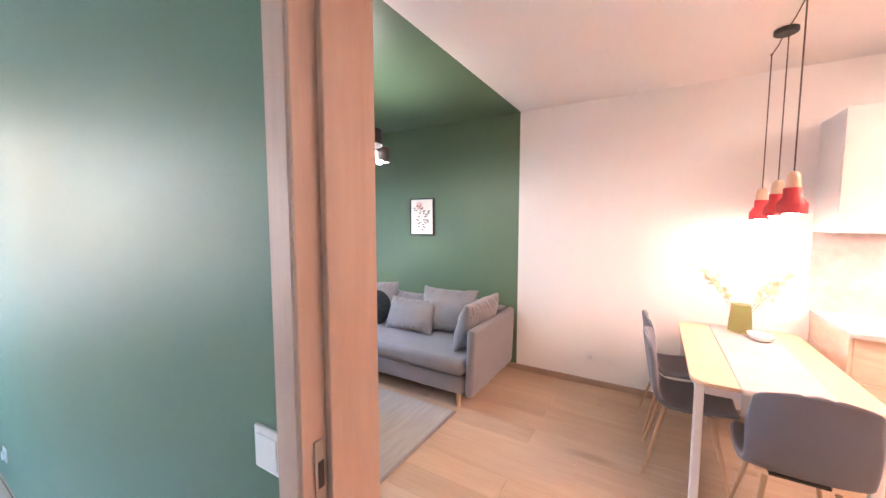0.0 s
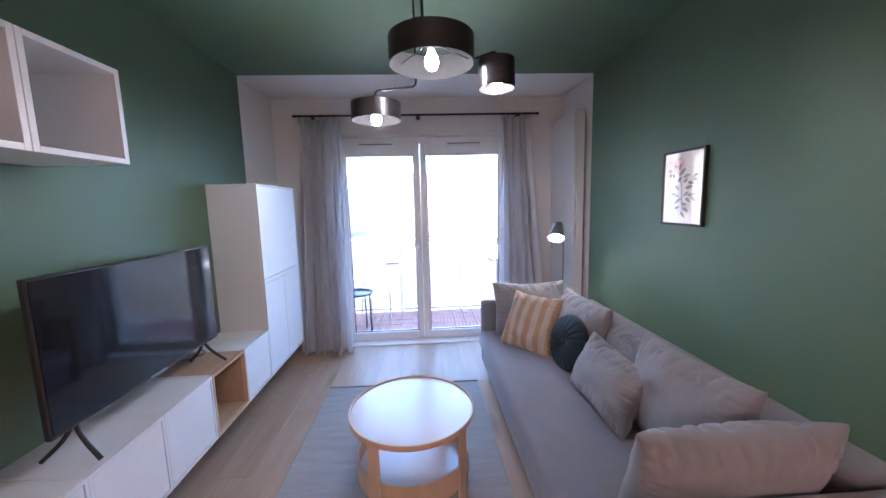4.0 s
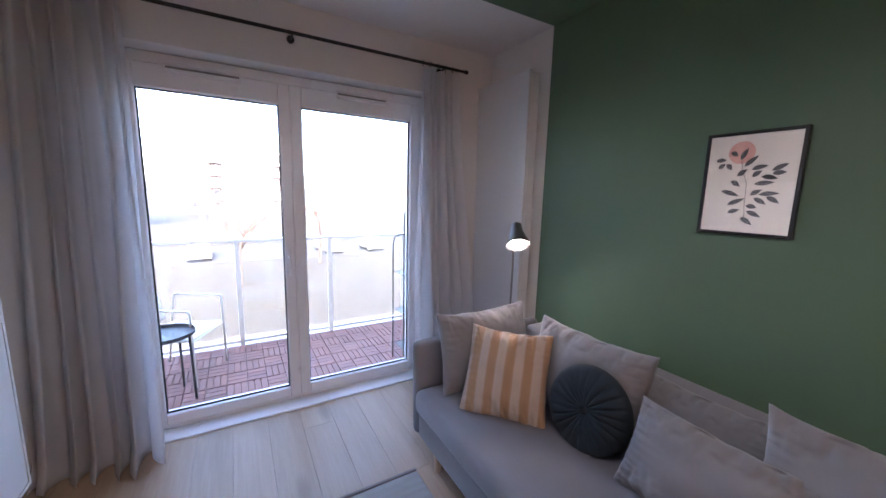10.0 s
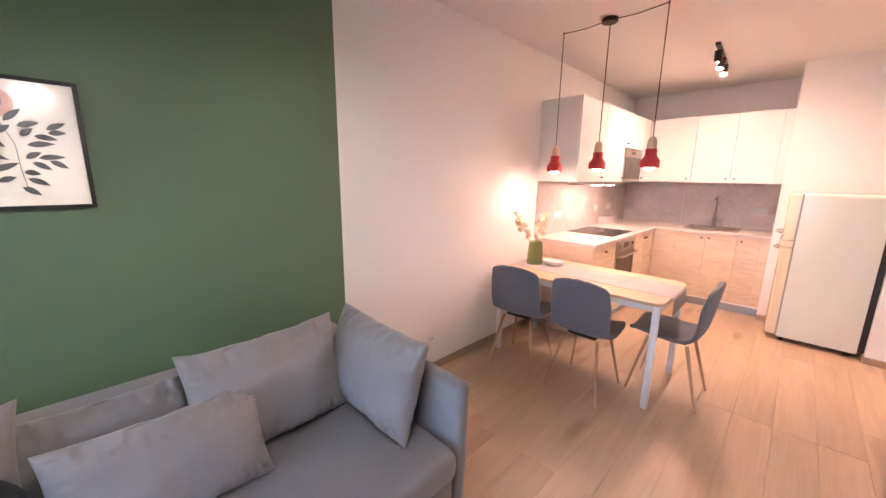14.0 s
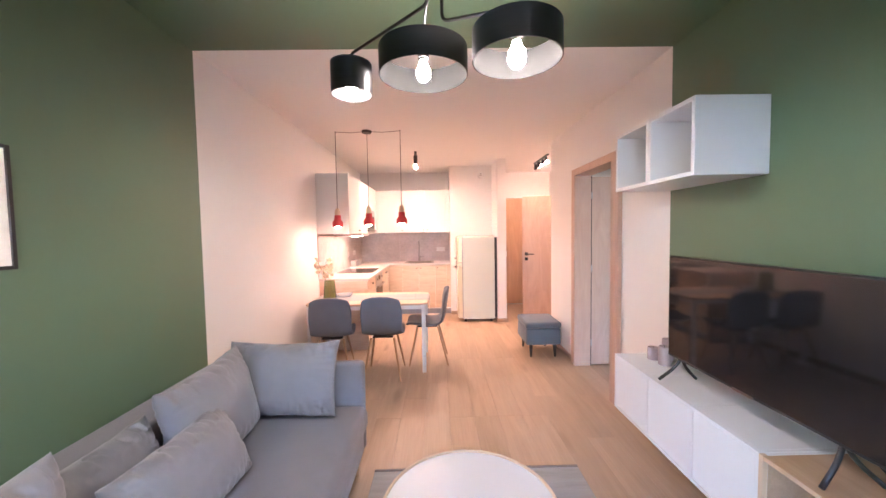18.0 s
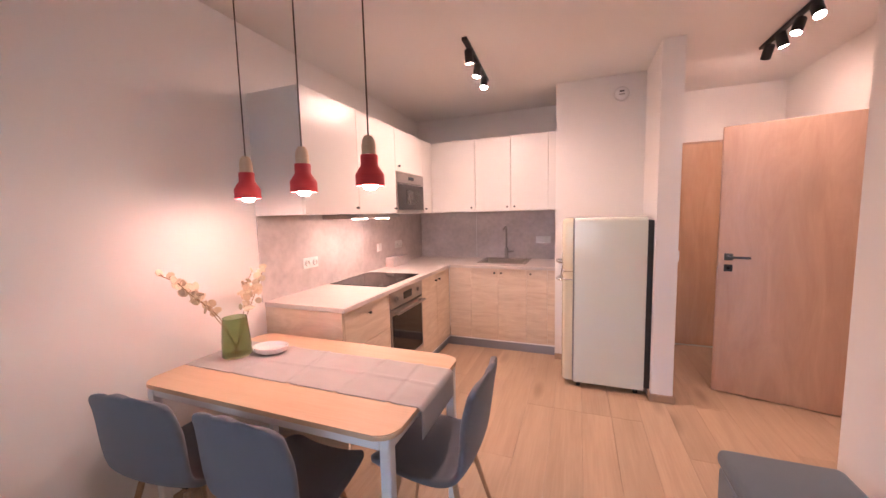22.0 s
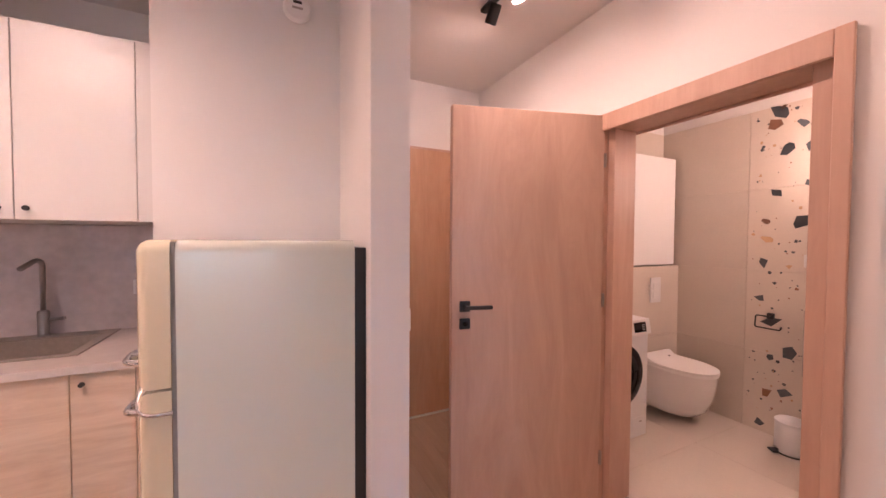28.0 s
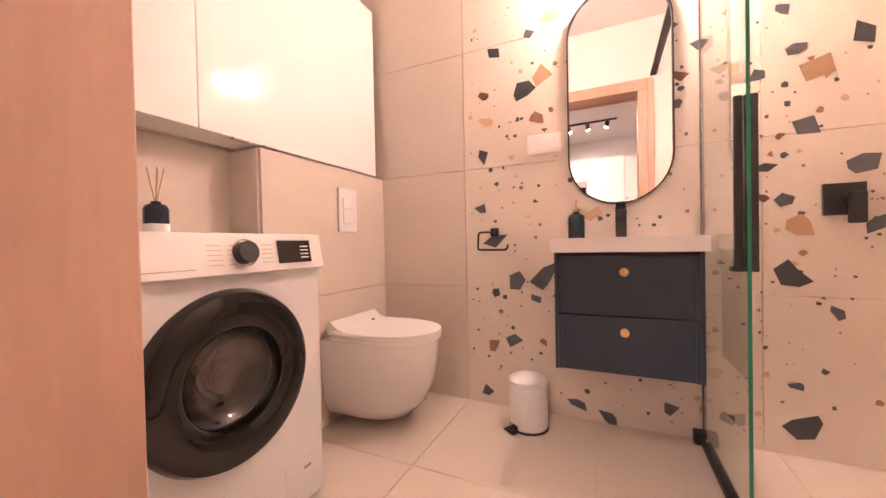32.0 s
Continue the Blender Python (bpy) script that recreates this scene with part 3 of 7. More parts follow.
# bathroom
BX0, BX1 = -1.95, -0.46
BY0, BY1 = -3.08, -0.65
wall("wall_bath_door", [(BX1, -0.29, -3.77, -2.33, 0, H), (BX1, -0.29, -2.33, -1.46, 1.985, H), (BX1, -0.29, -1.46, -1.20, 0, H)], M_WHITE, "white wall with the bathroom doorway")
wall("wall_hall_return", [(BX1, 0.314, -1.20, -1.08, 0, H)], M_WHITE, "white hall wall beside the bathroom door")
wall("wall_bath_back", [(BX0 - 0.1, BX1, BY0 - 0.1, BY0, 0, H)], M_GREYTILE, "grey beige tiled bathroom wall behind the toilet")
wall("wall_bath_far", [(BX0 - 0.1, BX0, BY0, BY1, 0, H)], M_TERR, "terrazzo tiled bathroom wall")
wall("wall_bath_shower", [(BX0 - 0.1, 0.306, BY1, -0.5, 0, H), (BX1, -0.34, -1.08, BY1, 0, H)], M_TERR, "tiled wall closing the shower")
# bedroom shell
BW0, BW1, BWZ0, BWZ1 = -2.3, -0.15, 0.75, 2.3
wall("wall_bedroom_far", [(-2.7, -2.6, -0.5, YW + 0.3, 0, H), (-2.6, BX0 - 0.1, -0.65, -0.5, 0, H)], M_WHITE, "plain white bedroom walls")
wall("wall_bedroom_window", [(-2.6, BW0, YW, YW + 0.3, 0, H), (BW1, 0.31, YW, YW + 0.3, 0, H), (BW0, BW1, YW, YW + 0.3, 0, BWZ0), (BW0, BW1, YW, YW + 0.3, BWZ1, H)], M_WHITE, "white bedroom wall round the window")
# ceilings
part("ceiling_green", block(XT, XS, YG0, YG1, H, H + 0.1), M_GREEN, None, "dark green painted ceiling over the sofa", kind="structure", category="ceiling")
part("ceiling", blocks([(XT, XS, -3.6, YG0, H, H + 0.1), (XT, XS, YG1, YW, H, H + 0.1), (BX1, XT, -3.7, -1.20, H, H + 0.1), (-2.6, 0.31, -0.5, YW, H + 0.002, H + 0.1)]), M_CEIL, None, "plain white ceiling", kind="structure", category="ceiling")
part("ceiling_bath", block(BX0, BX1, BY0, BY1, 2.5, 2.6), M_CEIL, None, "white bathroom ceiling", kind="structure", category="ceiling")
part("floor", blocks([(XT - 0.13, XS, YB, YW, -0.2, -0.012), (BX1, XT - 0.13, -3.7, -1.20, -0.2, -0.012), (-2.6, XT - 0.13, -0.5, YW, -0.2, -0.012), (XT - 0.13, 0.83, -3.7, YB, -0.2, -0.012)]), M_JOINT, None, "light oak laminate floor", kind="structure", category="floor")
part("floor_bath", blocks([(BX0, BX1 + 0.1, BY0, BY1, -0.2, -0.004)]), M_GREYTILE, None, "large grey beige bathroom floor tiles", kind="structure", category="floor")


# ---- doors, frames, window ----
def baseboard(x0, x1, y0, y1):
    return box_part("baseboard", x0, x1, y0, y1, 0, 0.058, M_BASE, None, "low oak baseboard along the wall", 0.004, kind="structure", category="baseboard")


baseboard(XS - 0.014, XS, -0.94, YG0 + 2.3)
baseboard(XT, XT + 0.014, 0.60, 1.17)
baseboard(XT, XT + 0.014, -1.20, -0.375)
baseboard(XT, XT + 0.014, 3.67, YW)
baseboard(XT, WX0, YW - 0.014, YW)
baseboard(WX1, XS, YW - 0.014, YW)
baseboard(0.816, 0.984, -2.19, -2.176)
baseboard(0.97, 0.984, -2.785, -2.19)
baseboard(0.984, 1.70, -2.785, -2.771)
baseboard(0.816, 0.83, -3.5, -2.19)


def door_frame(name, x0, x1, y0, y1, top, label, side=0.07, faces=(True, True), back=None):
    """A wooden door lining with casings on the wall faces; the wall lies between x0 and x1, the clear opening between y0 and y1."""
    th = thing(name, (x0 + x1) / 2, (y0 + y1) / 2, 0, 0, label, "door frame", kind="structure")
    th.matrix_basis = Matrix.Identity(4)
    e = 0.012
    part("jamb", block(x0 - e, x1 + 0.043, y0 - 0.02, y0, 0, top + 0.02, 0.002), M_FRAMEW, th)
    part("jamb", block(x0 - e, x1 + 0.043, y1, y1 + 0.02, 0, top + 0.02, 0.002), M_FRAMEW, th)
    part("head", block(x0 - e, x1 + 0.043, y0, y1, top, top + 0.02, 0.002), M_FRAMEW, th)
    for on, a, b in ((faces[0], x0 - e - 0.003, x0 - 0.0005), (faces[1], x1 + 0.0005, x1 + 0.041)):
        sd = back if back is not None and a < x0 else side
        if on:
            part("casing", block(a, b, y0 - 0.02 - sd, y0 - 0.006, 0, top + sd, 0.003), M_FRAMEW, th)
            part("casing", block(a, b, y1 + 0.006, y1 + 0.02 + sd, 0, top + sd, 0.003), M_FRAMEW, th)
            part("casing_head", block(a, b, y0 - 0.006, y1 + 0.006, top + 0.006, top + sd, 0.003), M_FRAMEW, th)
    return th


bed_frame = door_frame("door_frame_1", 0.306, XT, DY0, DY1, DH, "pink oak door lining and casing of the bedroom", back=0.045)
part("stop", block(0.346, 0.4755, DY1 - 0.016, DY1 - 0.0005, 0, DH, 0.002), M_FRAMEW, bed_frame)
part("strike_plate", block(0.318, 0.342, DY1 - 0.004, DY1 - 0.0005, 0.94, 1.14, 0.001), M_STEEL, bed_frame, "steel strike plate with dark slots")
part("strike_slot", blocks([(0.324, 0.336, DY1 - 0.0055, DY1 - 0.0042, 1.05, 1.10), (0.324, 0.336, DY1 - 0.0055, DY1 - 0.0042, 0.97, 1.0)]), M_BLACK, bed_frame)


def door_handle(parent, x, y, z, facing, toward, material=M_BLACK, square=True):
    """Square rose with a flat lever and a square lock rose below. facing: the y direction it sticks out to; toward: the x direction of the lever."""
    f = facing
    h = part("door_handle", block(x - 0.026, x + 0.026, *sorted((y, y + f * 0.009)), z - 0.026, z + 0.026, 0.002), material, parent, "black square door handle")
    part("neck", rod((x, y + f * 0.008, z), (x, y + f * 0.045, z), 0.009), material, h)
    part("lever", block(*sorted((x - toward * 0.012, x + toward * 0.125)), *sorted((y + f * 0.040, y + f * 0.054)), z - 0.009, z + 0.009, 0.002), material, h)
    k = part("lock_rose", block(x - 0.026, x + 0.026, *sorted((y, y + f * 0.009)), z - 0.11, z - 0.058, 0.002), material, parent, "black square lock rose")
    part("turn_knob", rod((x, y + f * 0.009, z - 0.084), (x, y + f * 0.016, z - 0.084), 0.011), M_BLACKGLASS, k)


def hinges(parent, x, y, zs, material=M_STEEL):
    for z in zs:
        part("hinge", rod((x, y, z - 0.035), (x, y, z + 0.035), 0.007), material, parent, "small steel hinge")


# bedroom door leaf, swung open into the bedroom
# added dark strip: stands in for the shade in the gap between jamb and leaf
part("seam_strip", block(0.2815, 0.2935, DY0 - 0.03, DY0 - 0.012, 0, DH), M_RUBBER, bed_frame, "dark strip drawing the shaded gap beside the leaf")
leaf = thing("door_1", 0.280, -0.306, 0, 0, "open pink oak veneer bedroom door", "door", kind="structure")
part("leaf", block(-0.81, 0, -0.04, 0, 0.008, 2.02, 0.002), M_DOORW, leaf)
door_handle(leaf, -0.74, 0.0, 1.05, 1, 1)
hinges(leaf, 0.004, 0.010, (0.25, 1.05, 1.82))

# balcony door: one frame, two glazed leaves
win_th = thing("window_1", 1.9, 4.33, 0, 0, "white plastic double balcony door with trickle vents", "balcony door", kind="structure")
GY = 4.30
W0, W1, WT = WX0 + 0.005, WX1 - 0.005, WH - 0.005
wx, wy = -1.9, -4.33


def wpart(name, x0, x1, y0, y1, z0, z1, mat, label="", bevel=0.004, parent=win_th):
    return part(name, block(x0 + wx, x1 + wx, y0 + wy, y1 + wy, z0, z1, bevel, 1), mat, parent, label)


wpart("frame_side", W0, W0 + 0.05, GY, GY + 0.08, 0.0, WT, M_PVC)
wpart("frame_side", W1 - 0.05, W1, GY, GY + 0.08, 0.0, WT, M_PVC)
wpart("frame_head", W0 + 0.05, W1 - 0.05, GY, GY + 0.08, WT - 0.06, WT, M_PVC)
wpart("frame_sill", W0 + 0.05, W1 - 0.05, GY, GY + 0.08, 0.0, 0.035, M_PVC)
MID = 1.885
for a, b in ((W0 + 0.05, MID), (MID, W1 - 0.05)):
    sash = wpart("sash", a + 0.001, a + 0.068, GY - 0.018, GY + 0.062, 0.036, WT - 0.062, M_PVC, "", 0.006)
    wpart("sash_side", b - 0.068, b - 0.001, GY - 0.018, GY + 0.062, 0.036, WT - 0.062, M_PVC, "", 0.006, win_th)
    wpart("sash_top", a + 0.068, b - 0.068, GY - 0.018, GY + 0.062, 2.045, WT - 0.062, M_PVC, "", 0.006, win_th)
    wpart("sash_bottom", a + 0.068, b - 0.068, GY - 0.018, GY + 0.062, 0.036, 0.108, M_PVC, "", 0.006, win_th)
    pane = wpart("pane", a + 0.069, b - 0.069, GY + 0.024, GY + 0.030, 0.109, 2.044, M_GLASS, "clear double glazing", 0.0)
    pane.visible_shadow = False
    part("glazing_bead", blocks([(a + 0.068 + wx, a + 0.076 + wx, GY + 0.012 + wy, GY + 0.022 + wy, 0.108, 2.045), (b - 0.076 + wx, b - 0.068 + wx, GY + 0.012 + wy, GY + 0.022 + wy, 0.108, 2.045), (a + 0.076 + wx, b - 0.076 + wx, GY + 0.012 + wy, GY + 0.022 + wy, 0.108, 0.116), (a + 0.076 + wx, b - 0.076 + wx, GY + 0.012 + wy, GY + 0.022 + wy, 2.037, 2.045)]), M_RUBBER, win_th, "thin dark glazing seal")
for a, b in ((1.244, 1.614), (2.18, 2.545)):
    v = wpart("trickle_vent", a, b, GY - 0.020, GY - 0.0005, WT - 0.104, WT - 0.046, M_PVC, "white slotted trickle vent", 0.003)
    wpart("slot", a + 0.008, b - 0.008, GY - 0.0225, GY - 0.0205, WT - 0.078, WT - 0.067, M_GASKET, "grey vent slot", 0.0, v)
    wpart("upper_louvre", a + 0.003, b - 0.003, GY - 0.036, GY - 0.0205, WT - 0.064, WT - 0.048, M_PVC, "", 0.004, v)
    wpart("lower_louvre", a + 0.003, b - 0.003, GY - 0.040, GY - 0.0205, WT - 0.102, WT - 0.081, M_PVC, "", 0.005, v)
wh = wpart("handle_plate", MID - 0.058, MID - 0.030, GY - 0.028, GY - 0.0185, 0.98, 1.11, M_PVC, "white window handle", 0.005)
part("handle_lever", tube(round_corners([(MID - 0.044 + wx, GY - 0.028 + wy, 1.06), (MID - 0.044 + wx, GY - 0.062 + wy, 1.06), (MID - 0.044 + wx, GY - 0.062 + wy, 0.94)], 0.02), 0.010), M_PVC, wh, smooth=True)
box_part("door_threshold", WX0, WX1, YW, GY, -0.012, 0.012, M_PVC, None, "white threshold below the balcony door", 0.003, kind="structure", category="trim")


# ---- curtains ----
def curtain(name, x0, x1, b0, b1, y, z0, z1, folds, seed, label, lean=0.0):
    """Cloth in uneven folds: tight pleats at the top that join into broader waves, spread and pooling at the hem."""
    th = thing(name, (x0 + x1) / 2, y, 0, 0, label, "curtain", group="curtains")
    bm = bmesh.new()
    nu, nv = folds * 14, 40
    cx = (x0 + x1) / 2
    rows = []
    for j in range(nv + 1):
        v = j / nv
        low = 1 - v
        row = []
        for i in range(nu + 1):
            u = i / nu
            warp = 0.09 * noise.noise((u * 4.2, v * 0.9, seed)) + 0.035 * noise.noise((u * 9, v * 1.6, seed + 2))
            ph = (u + warp) * folds * 2 * math.pi
            amp = (0.034 + 0.048 * low) * (1 + 0.85 * noise.noise((u * folds * 0.55, v * 0.8, seed + 4)))
            xt, xb = x0 + (x1 - x0) * u, b0 + (b1 - b0) * u
            s = low**1.35
            x = xt * (1 - s) + xb * s + 0.008 * math.cos(ph * 2 + seed) * (0.4 + low)
            wave = math.sin(ph) + 0.12 * math.sin(2 * ph + 3 * noise.noise((u * 3, v, seed + 8)))
            yy = amp * wave * 0.85 + 0.012 * noise.noise((u * 6, v * 3, seed + 6)) * low
            z = z0 + (z1 - z0) * v
            if v < 0.05:
                k = 1 - v / 0.05
                z = z0 + 0.006 + 0.10 * (1 - k) * (0.9 + 0.5 * noise.noise((u * 6, seed, 0)))
                yy -= 0.07 * k * (0.7 + 1.2 * noise.noise((u * 5, seed, 2)))
            row.append(bm.verts.new((x - cx, min(yy, 0.07) - lean * low**1.2 * (0.4 + u), z)))
        rows.append(row)
    for a, b in zip(rows, rows[1:]):
        for i in range(nu):
            bm.faces.new((a[i], a[i + 1], b[i + 1], b[i]))
    cloth = part("cloth", bm, M_CURTAIN, th, smooth=True)
    mod = cloth.modifiers.new("thickness", "SOLIDIFY")
    mod.thickness = 0.003
    for k in range(folds):
        xk = x0 + (x1 - x0) * (k + 0.25) / folds - cx
        part("ring", tube([(xk, 0.016 * math.cos(a), 2.412 - 0.0 + 0.016 * math.sin(a) - 0.004) for a in [2 * math.pi * q / 10 for q in range(11)]], 0.002, 5), M_BLACK, th, "small black curtain ring")
        part("hook", rod((xk, 0, 2.394), (xk, 0, z1 - 0.01), 0.002, n=5), M_BLACK, th)
    return th


curtain("curtain", 0.71, 1.115, 0.60, 1.13, 4.065, 0.0, 2.378, 6, 3, "grey linen curtain pooling on the floor beside the cabinet")
curtain("curtain", 2.72, 3.02, 2.70, 3.15, 4.08, 0.0, 2.378, 5, 9, "grey linen curtain hanging beside the floor lamp", 0.13)
rodth = thing("curtain_rod", 1.885, 4.08, 2.41, 0, "thin black curtain rod above the balcony door", "curtain rod")
part("rod", rod((-1.20, 0, 0), (1.20, 0, 0), 0.010, n=12), M_BLACK, rodth)
for s in (-1, 1):
    part("finial", rod((s * 1.20, 0, 0), (s * 1.222, 0, 0), 0.014, n=12), M_BLACK, rodth)
for x in (-1.05, 0.0, 1.02):
    br = part("bracket", rod((x, 0.0, -0.012), (x, 0.08, -0.012), 0.006), M_BLACK, rodth)
    part("bracket_rose", rod((x, 0.072, -0.012), (x, 0.0795, -0.012), 0.022, n=14), M_BLACK, br)

# tall flat radiator beside the window
rad = thing("panel_radiator", 3.33, 3.87, 0.08, 0, "tall flat white panel radiator on the wall", "radiator")
part("front_panel", block(-0.06, -0.035, -0.29, 0.283, 0.02, 2.255, 0.004), M_LACQUER, rad)
part("body", block(-0.034, 0.040, -0.285, 0.278, 0.04, 2.245, 0.006), M_LACQUER, rad)
for by in (-0.175, 0.175):
    part("foot", block(-0.03, 0.03, by - 0.02, by + 0.02, -0.08, 0.045), M_LACQUER, rad)
    for bz in (0.25, 1.95):
        part("wall_bracket", block(0.0405, 0.0695, by - 0.025, by + 0.025, bz - 0.05, bz + 0.05), M_LACQUER, rad)

# ---- sofa ----
sofa = thing("sofa", 2.88, 2.345, 0, 0, "long grey fabric sofa with thin arms and wooden legs", "sofa")


auto(part("base", block(-0.49, 0.298, -1.04, 1.04, 0.115, 0.272, 0.02, 3), M_SOFA, sofa))
auto(part("seat_cushion", block(-0.52, 0.298, -1.045, 1.045, 0.274, 0.414, 0.045, 4), M_SOFA, sofa, "wide flat seat mattress"))
for s in (-1, 1):
    a = auto(part("armrest", move(block(-0.49, 0.46, -0.036, 0.036, 0.10, 0.665, 0.032, 4), Matrix.Translation((0, s * 1.088, 0)) @ pose(0, 0, 0.1, s * -2.0) @ Matrix.Translation((0, 0, -0.1))), M_SOFA, sofa))
auto(part("backrest", block(0.30, 0.505, -1.045, 1.045, 0.12, 0.66, 0.03, 4), M_SOFA, sofa))
for lx in (-0.45, 0.42):
    for ly in (-0.985, 0.87):
        part("leg", rod((lx, ly, 0), (lx, ly, 0.118), 0.017, 0.024, n=14), M_BIRCH, sofa, "short birch leg")


def cushion(label, w, h, d, x, y, z, rz, tilt, seed, material=M_CUSHION, name="cushion", crease=0.16, roll=0, pinch=0.075):
    th = part(name, pillow(w, h, d * 1.15, 0.012, crease, seed, pinch), material, None, label, smooth=True, category="cushion", group="sofa cushions")
    th.matrix_basis = Matrix.Translation((x, y, z)) @ pose(0, 0, 0, 0, 0, rz) @ pose(0, 0, 0, tilt, 0, 0) @ pose(0, 0, 0, 0, roll, 0)
    return th


cushion("large light grey cushion leaning on the far sofa arm", 0.63, 0.45, 0.18, 2.79, 3.30, 0.625, 0, -13, 1)
cushion("ochre and cream striped square cushion", 0.44, 0.46, 0.15, 2.715, 3.02, 0.595, -51, -29, 2, M_STRIPE, "striped_cushion", 0.18)
cushion("grey back cushion leaning on the sofa back", 0.63, 0.45, 0.19, 2.98, 2.76, 0.632, -88, -13, 3)
cushion("low grey cushion tucked against the sofa back", 0.50, 0.34, 0.15, 3.06, 2.29, 0.59, -90, -18, 4)
cushion("small grey lumbar cushion lying against the others", 0.58, 0.345, 0.16, 2.86, 2.15, 0.565, -90, -25, 5)
cushion("large grey back cushion on the sofa", 0.62, 0.45, 0.19, 2.993, 1.78, 0.632, -87, -14, 6)
cushion("grey cushion leaning on the near sofa arm", 0.66, 0.43, 0.18, 2.845, 1.39, 0.622, 179, -17, 7)


def round_cushion(x, y, z, rz, tilt, r, d):
    """A round pleated cushion with a sunk button."""
    bm = bmesh.new()
    n, k = 220, 12
    rings = []
    for side in (-1, 1):
        for j in range(k + 1):
            t = j / k
            ring = []
            for i in range(n):
                a = 2 * math.pi * i / n
                rr = r * t
                h = d / 2 * max(0.0, 1 - t**2.4) ** 0.5
                h *= 0.55 + 0.45 * min(1, t * 2.2)
                h -= 0.054 * (1 - abs(math.sin(a * 11 + 1.3 * t + 0.6 * math.sin(a * 3)))) ** 2.2 * t**0.5 * (1 - t) ** 0.8 * (0.65 + 0.35 * math.sin(a * 2 + 1))
                ring.append(bm.verts.new((rr * math.cos(a), side * h, rr * math.sin(a))))
            rings.append((side, ring))
    for (s0, a), (s1, b) in zip(rings, rings[1:]):
        if s0 == s1:
            for i in range(n):
                bm.faces.new((a[i], a[(i + 1) % n], b[(i + 1) % n], b[i]))
    bmesh.ops.remove_doubles(bm, verts=bm.verts, dist=0.0006)
    th = thing("round_cushion", label="round navy velvet cushion with a sunk button", category="cushion", group="sofa cushions")
    th.matrix_basis = Matrix.Translation((x, y, z)) @ pose(0, 0, 0, 0, 0, rz) @ pose(0, 0, 0, tilt, 0, 0)
    part("cover", bm, M_NAVY, th, smooth=True)
    part("button", move(lathe([(0, -0.012), (0.016, -0.010), (0.02, 0), (0.016, 0.008), (0, 0.01)], 16), pose(0, -d * 0.30, 0, 90)), M_NAVY, th, smooth=True)


round_cushion(2.845, 2.62, 0.585, -80, -14, 0.19, 0.13)

# ---- rug and coffee table ----
rug = thing("rug", 1.70, 2.305, 0, 0, "grey woven rug with a darker bound edge", "rug")
bm = block(-0.625, 0.625, -0.955, 0.955, 0.0, 0.012, 0.004)
part("rug_body", bm, M_RUG, rug)
for s in (-1, 1):
    part("binding", block(-0.625, 0.625, *sorted((s * 0.9555, s * 0.975)), 0.0, 0.016, 0.004), M_RUGEDGE, rug, "darker bound rug edge")


def ring_wall(r0, r1, z0, z1, n=48):
    return lathe([(r0, z0), (r1, z0), (r1, z1), (r0, z1)], n, closed=True)


ct = thing("coffee_table", 1.81, 2.185, 0.012, -35, "round birch coffee table with a tray shelf on the rug", "coffee table")
auto(part("tabletop", lathe([(0, 0.424), (0.315, 0.424), (0.322, 0.428), (0.322, 0.436), (0, 0.436)], 56), M_TOPWHITE, ct, "pale laminate round top"))
auto(part("rim", lathe([(0.3225, 0.418), (0.330, 0.418), (0.332, 0.430), (0.332, 0.444), (0.328, 0.447), (0.3225, 0.444)], 64, closed=True), M_BIRCH, ct, "raised birch rim"))
auto(part("tray_floor", lathe([(0, 0.125), (0.285, 0.125), (0.285, 0.135), (0, 0.135)], 48), M_TOPWHITE, ct))
auto(part("tray_wall", ring_wall(0.2855, 0.297, 0.10, 0.215, 56), M_BIRCH, ct, "bent birch tray wall"))
for k in range(4):
    a = radians(90 * k)
    part("leg", move(block(0.298, 0.312, -0.036, 0.036, 0, 0.424, 0.004), pose(0, 0, 0, 0, 0, 90 * k)), M_BIRCH, ct)

# ---- TV cabinets ----
UX, UP, UZ = 0.77, 0.35, 0.305


